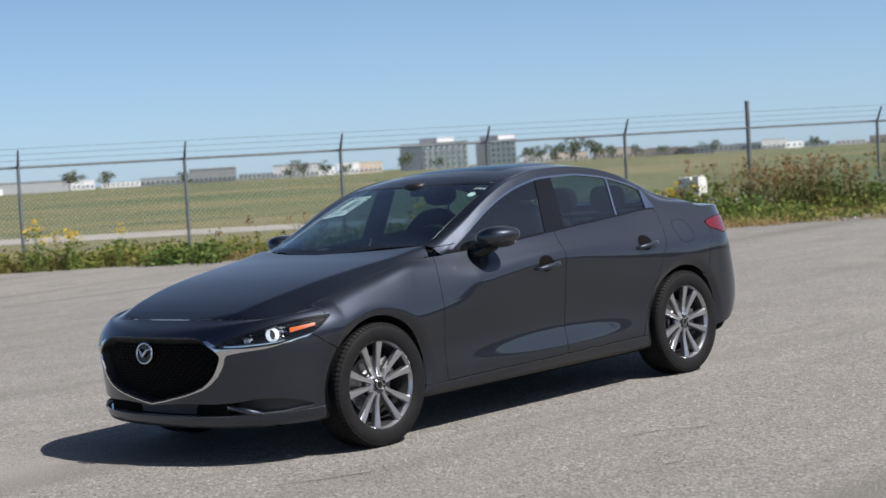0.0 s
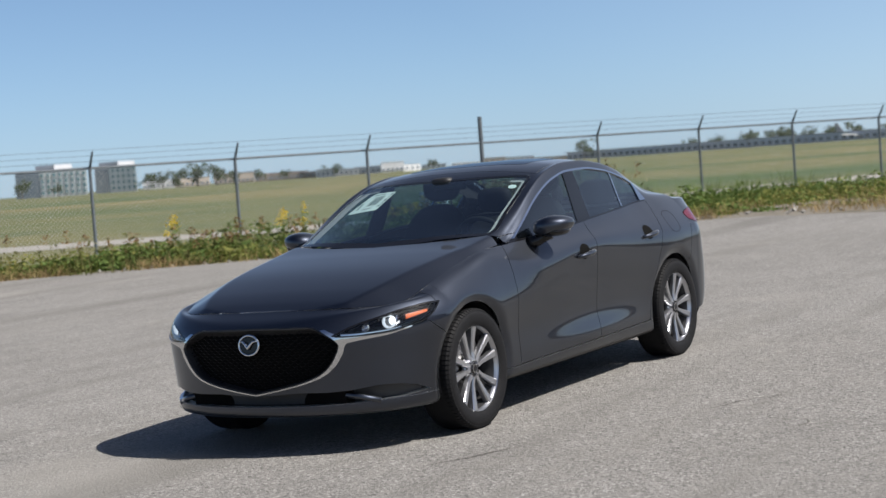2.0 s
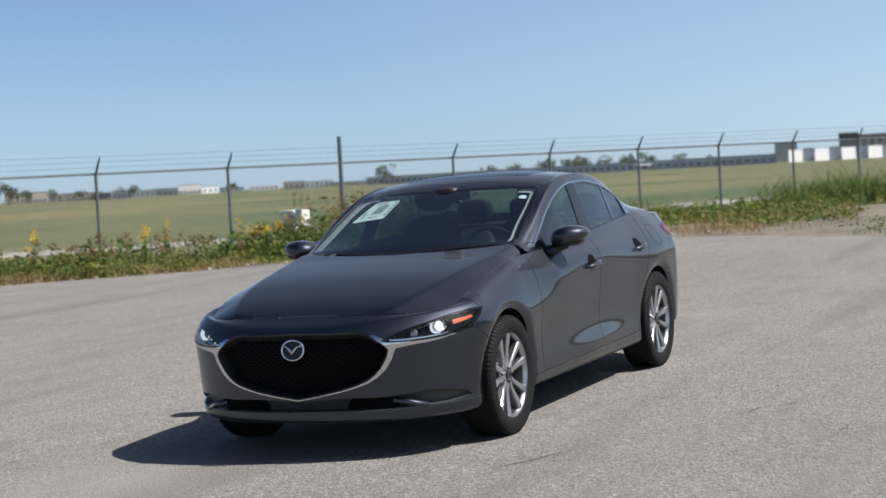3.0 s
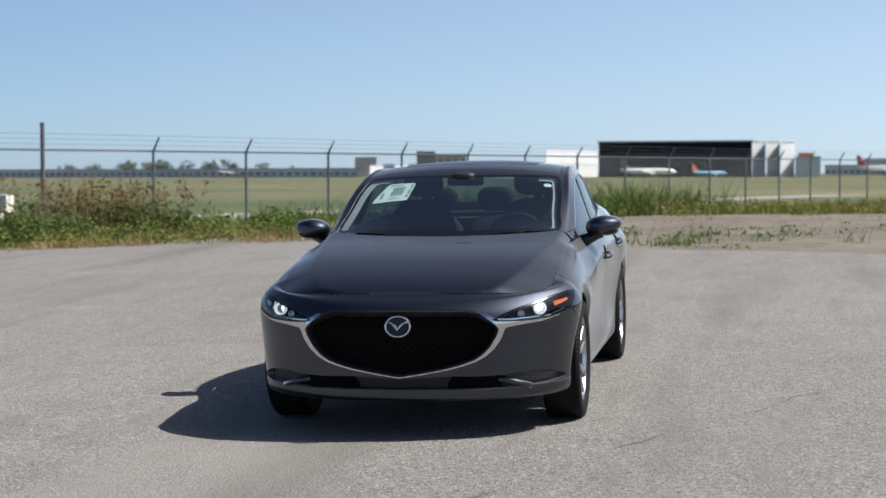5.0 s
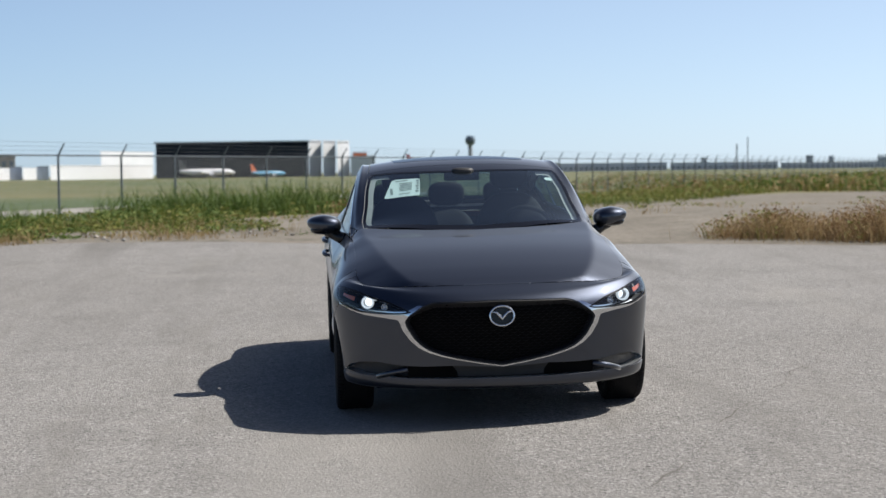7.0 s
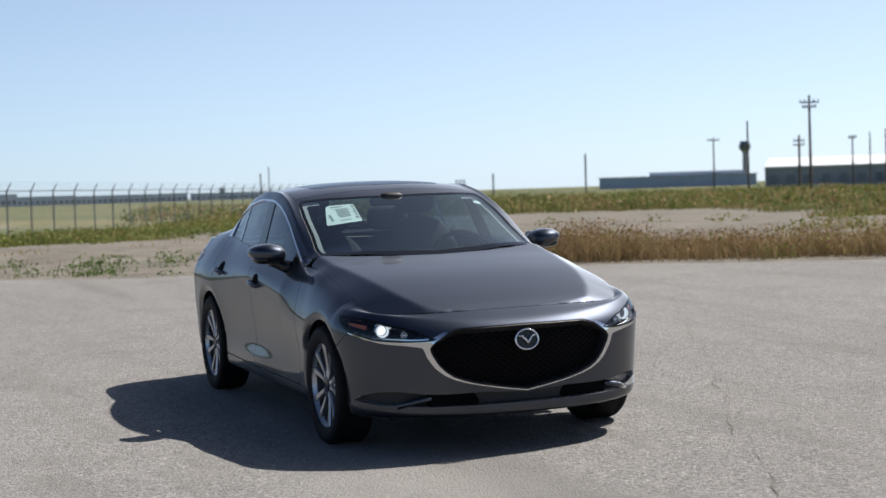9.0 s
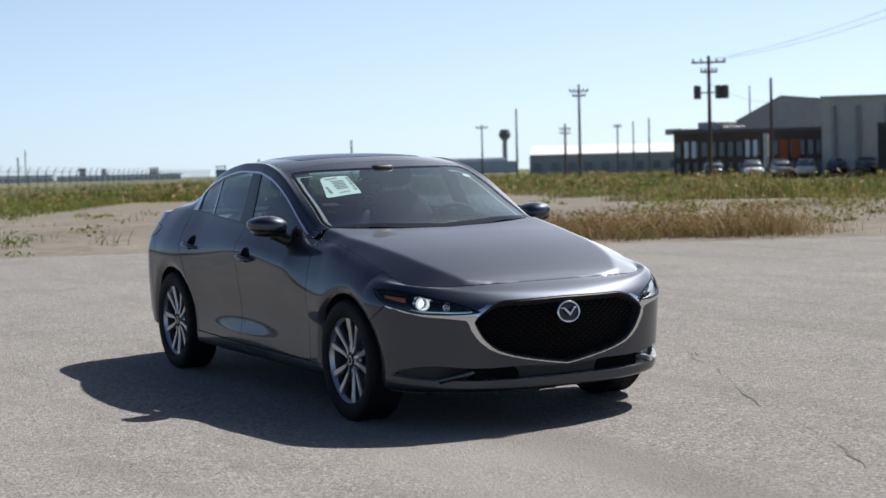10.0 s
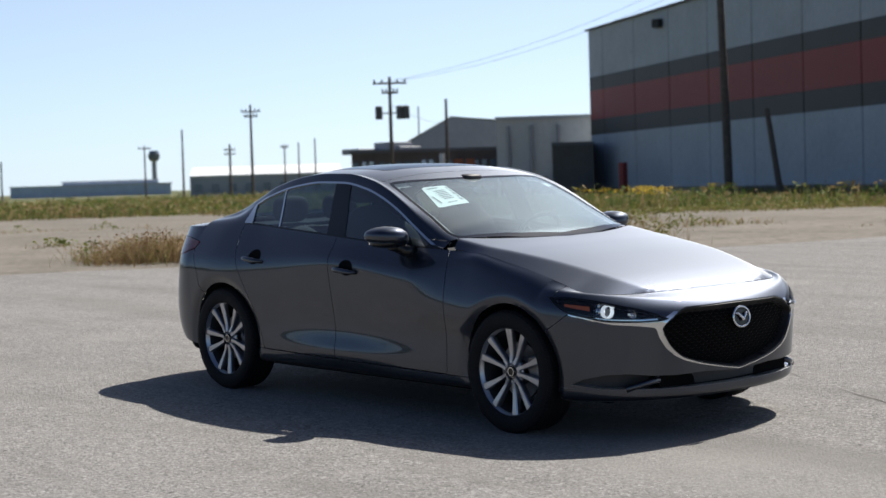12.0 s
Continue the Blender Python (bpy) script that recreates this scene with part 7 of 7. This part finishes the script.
def build_yard():
    """The sheds and offices beside the warehouse."""
    white, c = building("annex", "pale shed with a flat roof beside the warehouse", "shed", 41.5, 44.75, 142, 6.1, 22, mat("grey_white_cladding", (0.55, 0.55, 0.54), rough=0.7, vary=0.08, scale=0.3), ROOF_GREY)
    for f in (0.12, 0.35, 0.62):
        p = c[0].lerp(c[1], f)
        part("downpipe", boxed(p.x, p.x + 0.25, p.y - 0.3, p.y - 0.05, 0, 5.6), GREY_WALL, white)
    building("store_box", "dark grey-brown flat-roofed store", "shed", 43.28, 44.62, 133, 3.75, 6, SHED_GREEN, ROOF_DARK)
    gable = empty("hangar_shed", "grey gabled metal shed behind the offices", "shed")
    c = facing(38.2, 44.8, 175, 40)
    bm = bmesh.new()
    heights = (4.6, 7.6, 6.9, 6.6)
    front = [c[0], c[0].lerp(c[1], 0.28), c[0].lerp(c[1], 0.62), c[1]]
    out = c[2] - c[1]
    bm.faces.new([bm.verts.new(p + Vector((0, 0, -0.4))) for p in (front[0], front[3])] + [bm.verts.new(p + Vector((0, 0, h))) for p, h in zip(front[::-1], heights[::-1])])
    part("wall", bm, GREY_WALL, gable)
    for i in range(3):
        bm = bmesh.new()
        p, q, zp, zq = front[i], front[i + 1], heights[i], heights[i + 1]
        bm.faces.new([bm.verts.new(v) for v in (p + Vector((0, 0, zp + 0.15)), q + Vector((0, 0, zq + 0.15)), q + out + Vector((0, 0, zq + 0.15)), p + out + Vector((0, 0, zp + 0.15)))])
        part("roof", bm, ROOF_GREY, gable)
    office, c = building("office_block", "long low brown office block with a flat dark roof", "office", 36.8, 41.5, 150, 3.9, 14, BRICK_WALL, ROOF_DARK,
                         rows=((1.9, 3.1, 17, 0.62), (0.4, 1.4, 17, 0.45)))
    out = (c[2] - c[1]).normalized()
    # four panes with a pale blue base colour
    pale_pane = mat("pale_window", (0.62, 0.70, 0.78), rough=0.1, coat=0.3)
    for f in (0.07, 0.12, 0.48, 0.53):
        panes(office, c[0].lerp(c[1], f), c[0].lerp(c[1], f + 0.03), 1.8, 3.2, 1, 0.9, pale_pane, out, 0.3)
    rust = mat("rusty_door", (0.30, 0.10, 0.05), rough=0.8, vary=0.2, scale=1.0)
    for f in (0.70, 0.78):
        panes(office, c[0].lerp(c[1], f), c[0].lerp(c[1], f + 0.07), 1.6, 3.2, 1, 0.9, rust, out, 0.3)
    for f, h in ((0.28, 4.9), (0.34, 4.5), (0.05, 4.4)):
        p = c[0].lerp(c[1], f) + out * 5
        part("roof_box", boxed(p.x - 1.2, p.x + 1.2, p.y - 1.2, p.y + 1.2, 3.9, h, 0.05), GREY_WALL, office)
    for f, s in ((0.62, 0.0), (1.03, 0.0)):
        p = c[0].lerp(c[1], f) - out * 1.5
        part("downpipe", tube(bmesh.new(), [p + Vector((0, 0, -0.2)), p + Vector((0, 0, 3.7))], 0.22, 8), WHITE_WALL, office)
    park_cars()
    depot, c = building("depot", "long white-roofed low depot", "depot", 31.6, 36.5, 330, 3.6, 30, GREY_WALL, None, rows=((0.8, 2.2, 9, 0.4),))
    bm = bmesh.new()
    lean = (c[2] - c[1]).normalized()
    eave, ridge = [p - lean * 0.4 + Vector((0, 0, 3.55)) for p in c[:2]], [p + lean * 15 + Vector((0, 0, 5.3)) for p in c[:2]]
    back = [p + lean * 30.4 + Vector((0, 0, 3.55)) for p in c[:2]]
    rows = [[bm.verts.new(p + Vector((0, 0, z))) for p in pair] for z in (0, 0.25) for pair in (eave, ridge, back)]
    for a, b in ((0, 1), (1, 2), (3, 4), (4, 5), (0, 3), (2, 5)):
        bm.faces.new((rows[a][0], rows[a][1], rows[b][1], rows[b][0]))
    for k in (0, 1):
        bm.faces.new([rows[r][k] for r in (0, 1, 2, 5, 4, 3)])
    part("roof", bm, SHED_WHITE, depot, "white sloping roof")
    building("low_terminal", "low blue-grey terminal far across the field", "terminal", 26.0, 31.0, 620, 3.8, 40, HAZED_BLUE, ROOF_GREY)
    building("low_terminal", "low blue-grey terminal far across the field", "terminal", 27.6, 30.6, 640, 5.2, 20, HAZED_BLUE, ROOF_GREY)


def build_pole(az, r, h, arms=(), cans=False, radius=0.125, lean=0.0, label="weathered wooden utility pole"):
    base = along(az, r)
    root = empty("utility_pole", label, "pole", Matrix.Translation(base))
    part("shaft", tube(bmesh.new(), [(0, 0, -0.5), (lean, lean, h)], [radius, radius * 0.65], 8), POLE_WOOD, root)
    side = Vector((math.sin(radians(az)), math.cos(radians(az)), 0))
    for z, w in arms:
        part("crossarm", tube(bmesh.new(), [side * -w + Vector((lean, lean, z)), side * w + Vector((lean, lean, z))], 0.075, 6), POLE_WOOD, root)
        for o in (-0.9, -0.45, 0.45, 0.9):
            p = side * (w * o) + Vector((lean, lean, z))
            part("insulator", lathe(bmesh.new(), [(0.0, 0.30), (0.06, 0.28), (0.07, 0.15), (0.04, 0.05)], 8, axis="z", at=p), ROOF_DARK, root)
    if cans:
        for o in (-0.85, 0.7, 1.15):
            p = side * o + Vector((lean, lean, cans))
            part("transformer", lathe(bmesh.new(), [(0.0, 0.15), (0.27, 0.15), (0.27, 1.05), (0.20, 1.13), (0.0, 1.15)], 14, axis="z", at=p), ROOF_DARK, root)
        part("bracket", tube(bmesh.new(), [side * -0.9 + Vector((lean, lean, cans + 0.6)), side * 1.2 + Vector((lean, lean, cans + 0.6))], 0.05, 6), ROOF_DARK, root)
    return root


def build_poles():
    tops = []
    for az, r, el, arms, cans, radius in ((38.1, 131, 3.35, ((8.7, 1.25), (8.0, 0.6)), 5.9, 0.17), (33.6, 185, 2.6, ((9.2, 1.0), (8.7, 0.7)), 0, 0.17), (39.9, 148, 2.6, (), 0, 0.16),
                                          (31.4, 230, 1.88, (), 0, 0.16), (30.2, 260, 1.4, ((7.4, 0.9),), 0, 0.15), (32.9, 255, 1.37, ((6.8, 0.8), (6.2, 0.8)), 0, 0.22),
                                          (34.65, 230, 1.3, ((6.4, 0.5),), 0, 0.13), (35.1, 250, 1.38, (), 0, 0.13), (35.63, 240, 1.48, (), 0, 0.14), (39.0, 190, 2.4, (), 0, 0.10)):
        h = 1.5 + r * math.tan(radians(el))
        build_pole(az, r, h, tuple((z if z < h else h - 0.4, w) for z, w in arms), cans, radius)
        tops.append(along(az, r, h))
    wires = [(tops[0] + Vector((0, 0, -0.3)), along(47.0, 118, 13.5)), (tops[0] + Vector((0.5, 0.5, -0.3)), along(47.2, 118, 13.0)), (tops[0] + Vector((0, 0, -2.0)), along(40.5, 160, 6.8))]
    for a, b in wires:
        bm = tube(bmesh.new(), [a.lerp(b, t) - Vector((0, 0, 4 * t * (1 - t) * 0.7)) for t in np.linspace(0, 1, 14)], 0.013, 4)
        tagged(part("power_line", bm, WIRE, None), "thin dark overhead power line", "cable", "power lines")


def build_tower(az, r, h, label):
    root = empty("control_tower", label, "tower", Matrix.Translation(along(az, r)))
    k = h / 40.0
    part("shaft", lathe(bmesh.new(), [(2.6 * k, -1), (2.3 * k, 30 * k), (4.2 * k, 32 * k)], 12, axis="z"), GREY_WALL, root)
    part("cab", lathe(bmesh.new(), [(4.2 * k, 32 * k), (5.6 * k, 34 * k), (5.9 * k, 37 * k), (5.0 * k, 38 * k), (4.6 * k, 41 * k), (0.0, 41.5 * k)], 14, axis="z"), FAR_GLASS, root)
    part("roof", lathe(bmesh.new(), [(6.1 * k, 37 * k), (6.2 * k, 37.6 * k), (4.6 * k, 37.8 * k)], 14, axis="z"), ROOF_DARK, root)


def build_plane(az, r, size, turn, tail_mat, body_mat=None):
    body_mat = body_mat or PLANE_WHITE
    root = empty("airliner", "white parked airliner with a coloured tail fin", "aircraft", Matrix.Translation(along(az, r)) @ Matrix.Rotation(radians(turn), 4, "Z"), "parked airliners")
    k = size
    part("fuselage", tube(bmesh.new(), [(-18 * k, 0, 5.2 * k), (-16 * k, 0, 4.6 * k), (-9 * k, 0, 4.0 * k), (9 * k, 0, 4.0 * k), (15 * k, 0, 3.8 * k), (18 * k, 0, 3.3 * k)], [0.4 * k, 1.1 * k, 2.0 * k, 2.0 * k, 1.6 * k, 0.3 * k], 14), body_mat, root, smooth=True)
    bm = bmesh.new()
    fin = [(-18.5, 12.2), (-16.6, 12.2), (-11.5, 5.6), (-17.5, 5.0)]
    a, b = [bm.verts.new((x * k, 0.22 * k, z * k)) for x, z in fin], [bm.verts.new((x * k, -0.22 * k, z * k)) for x, z in fin]
    bm.faces.new(a)
    bm.faces.new(b[::-1])
    for i in range(4):
        bm.faces.new((a[i], a[(i + 1) % 4], b[(i + 1) % 4], b[i]))
    part("tail_fin", bm, tail_mat, root)
    for s in (1, -1):
        bm = bmesh.new()
        w = [(3.5, 1.8, 3.2), (-2.5, 1.8, 3.2), (-6.5, 16, 4.2), (-4.6, 16, 4.2)]
        up, dn = [bm.verts.new((x * k, s * y * k, z * k + 0.18)) for x, y, z in w], [bm.verts.new((x * k, s * y * k, z * k - 0.18)) for x, y, z in w]
        bm.faces.new(up)
        bm.faces.new(dn[::-1])
        for i in range(4):
            bm.faces.new((up[i], up[(i + 1) % 4], dn[(i + 1) % 4], dn[i]))
        part("wing", bm, body_mat, root)
        part("engine", tube(bmesh.new(), [(1.0 * k, s * 5.5 * k, 2.0 * k), (4.6 * k, s * 5.5 * k, 2.0 * k)], 1.05 * k, 12), GREY_WALL, root)
        part("landing_gear", tube(bmesh.new(), [(-1 * k, s * 3 * k, 0), (-1 * k, s * 3 * k, 2.6 * k)], 0.4 * k, 8), ROOF_DARK, root)
    part("nose_gear", tube(bmesh.new(), [(13 * k, 0, 0), (13 * k, 0, 2.6 * k)], 0.35 * k, 8), ROOF_DARK, root)


def build_airport():
    STAND[:] = STANDS["start"]
    for az0, az1, h, d in ((-46.45, -44.25, 14.4, 30), (-44.0, -42.7, 13.8, 26)):
        root, c = building("office_tower", "pale many-windowed office building across the field", "office", az0, az1, 1000, h, d, SHED_WHITE, ROOF_GREY,
                           rows=tuple((1.5 + 3.2 * i, 3.3 + 3.2 * i, 12 if d > 28 else 8, 0.5) for i in range(4)), skew=-12, windows=TEAL_GLASS)
        p = c[0].lerp(c[1], 0.55) + (c[2] - c[1]) * 0.4
        part("plant_room", boxed(p.x - 7, p.x + 7, p.y - 7, p.y + 7, h, h + 3.2), ROOF_GREY, root)
        prism("end_wall", [c[0], c[0].lerp(c[1], 0.34), c[0].lerp(c[1], 0.34) - (c[2] - c[1]).normalized() * 0.8, c[0] - (c[2] - c[1]).normalized() * 0.8], 0, h * 0.94, FAR_GLASS, root)
    rng = random.Random(5)
    # the low town along the horizon
    az = -66.0
    mats = (WHITE_WALL, WHITE_WALL, TAN_WALL, GREY_WALL, WHITE_WALL, BRICK_WALL)
    while az < -26:
        w = rng.uniform(0.35, 1.5)
        if not -46.6 < az + w < -42.2 and rng.random() < 0.85:
            far = rng.uniform(950, 1250)
            h = rng.uniform(3.0, 7.5) * (1.0 if az < -34 else 0.55)
            building("low_building", "pale low building on the horizon", "building", az, az + w, far, h, rng.uniform(14, 30), mats[rng.randrange(6)], (ROOF_GREY, ROOF_DARK, WHITE_WALL)[rng.randrange(3)],
                     rows=((1.2, min(2.6, h - 0.5), max(3, int(w * 7)), 0.5),), skew=rng.uniform(-20, 20))
        az += w * rng.uniform(0.75, 1.25)
    building("long_store", "long dark-roofed low store on the horizon", "building", -60.5, -57.0, 900, 5.4, 30, GREY_WALL, ROOF_DARK)
    STAND[:] = STANDS["middle"]
    building("concourse", "long low blue-grey concourse across the field", "terminal", -25.0, -11.8, 880, 3.6, 40, HAZED_BLUE, ROOF_DARK, rows=((0.8, 2.2, 60, 0.6),), skew=-160)
    for i in range(5):
        a0 = -11.4 + i * 0.82
        building("cargo_shed", "pale cargo shed with a grey link", "shed", a0, a0 + 0.42, 680, 4.4, 20, SHED_WHITE, SHED_WHITE, skew=9)
        building("cargo_link", "grey cargo building between pale sheds", "shed", a0 + 0.43, a0 + 0.80, 694, 4.9, 18, HAZED_BLUE, ROOF_DARK)
    building("tall_block", "tan block behind the cargo sheds", "building", -9.7, -8.3, 900, 11.2, 30, TAN_WALL, ROOF_GREY, rows=((6, 9, 6, 0.6),))
    building("tall_block", "dark block behind the cargo sheds", "building", -9.9, -9.3, 880, 12.0, 25, ROOF_DARK, ROOF_DARK)
    building("tall_block", "grey block behind the cargo sheds", "building", -11.9, -11.2, 900, 9.6, 25, GREY_WALL, ROOF_GREY)
    building("white_shed", "long white airfield shed", "shed", -7.3, -4.1, 600, 4.7, 25, SHED_WHITE, SHED_WHITE, skew=70)
    building("white_hangar", "white hangar with a curved roof", "hangar", -5.7, -4.05, 690, 10.2, 25, SHED_WHITE, SHED_WHITE, skew=45)
    dark, c = building("dark_hangar", "dark navy hangar with grey roof edge", "hangar", -4.0, 0.86, 610, 11.9, 45, NAVY_WALL, ROOF_GREY, skew=-6)
    out = (c[2] - c[1]).normalized()
    panes(dark, c[0], c[1], 0.2, 7.8, 6, 0.97, mat("hangar_door_panel", (0.016, 0.019, 0.028), rough=0.8, vary=0.1, scale=0.1), out, 0.5)
    for i in range(3):
        building("hangar_tower", "pale ribbed hangar end block", "hangar", 0.88 + i * 0.45, 1.28 + i * 0.45, 606 - i * 3, 12.0 - i * 0.2, 30, SHED_WHITE, WHITE_WALL, skew=5)
    building("hangar_annex", "low pale annex of the hangar", "hangar", 2.22, 3.0, 600, 6.6, 20, WHITE_WALL, ROOF_GREY)
    building("red_sign_block", "low block with a red front", "building", 2.3, 2.75, 640, 8.2, 10, PLANE_ORANGE, ROOF_GREY)
    for az0, az1, h in ((3.1, 4.4, 5.8), (4.3, 5.6, 9.2), (5.5, 7.2, 7.0), (7.2, 9.0, 5.2), (9.0, 12.5, 4.6), (12.6, 16.0, 4.2), (16.1, 20.0, 3.4)):
        building("terminal_block", "blue-grey terminal block in the haze", "terminal", az0, az1, 1050, h, 40, HAZED_BLUE, (ROOF_GREY, ROOF_DARK)[int(h * 10) % 2], rows=((1.0, h * 0.5, int((az1 - az0) * 6), 0.6),))
    for az, w, h in ((16.9, 0.22, 7.4), (17.6, 0.16, 6.2), (19.1, 0.3, 5.6), (21.2, 0.35, 5.0), (13.6, 0.2, 6.5)):
        building("apartment_tower", "hazy grey tower block on the horizon", "building", az, az + w, 1500, h * 1.35, 20, HAZED_BLUE, ROOF_GREY, rows=((4, 6, 3, 0.6), (8, 10, 3, 0.6)))
    build_tower(6.2, 1300, 26.0, "tall grey control tower far across the field")
    build_tower(30.45, 1050, 24.0, "dark flared control tower on the horizon")
    for az, r, h in ((15.0, 700, 13.0), (25.0, 420, 9.0), (22.0, 420, 5.0), (14.6, 520, 8.0)):
        b = along(az, r)
        tagged(part("mast", tube(bmesh.new(), [b, b + Vector((0, 0, h))], 0.22, 6), ROOF_DARK, None), "slender dark mast on the airfield", "mast", "airfield masts")
    build_plane(-0.45, 560, 0.34, 120, PLANE_ORANGE, PLANE_BLUE)
    build_plane(5.0, 900, 0.82, 70, PLANE_RED)
    build_plane(-2.4, 575, 0.50, 95, ROOF_DARK)
    build_plane(-15.7, 760, 0.62, 80, GREY_WALL)
    b = along(-55.35, 620)
    bm = boxed(b.x - 2.6, b.x + 2.6, b.y - 1.2, b.y + 1.2, 0.3, 2.3, 0.25, 2)
    tagged(part("van", bm, PLANE_WHITE, None), "white van on the far grass", "van")
    STAND[:] = STANDS["end"]


build_warehouse()
STAND[:] = STANDS["end"]
build_yard()
build_poles()
build_airport()
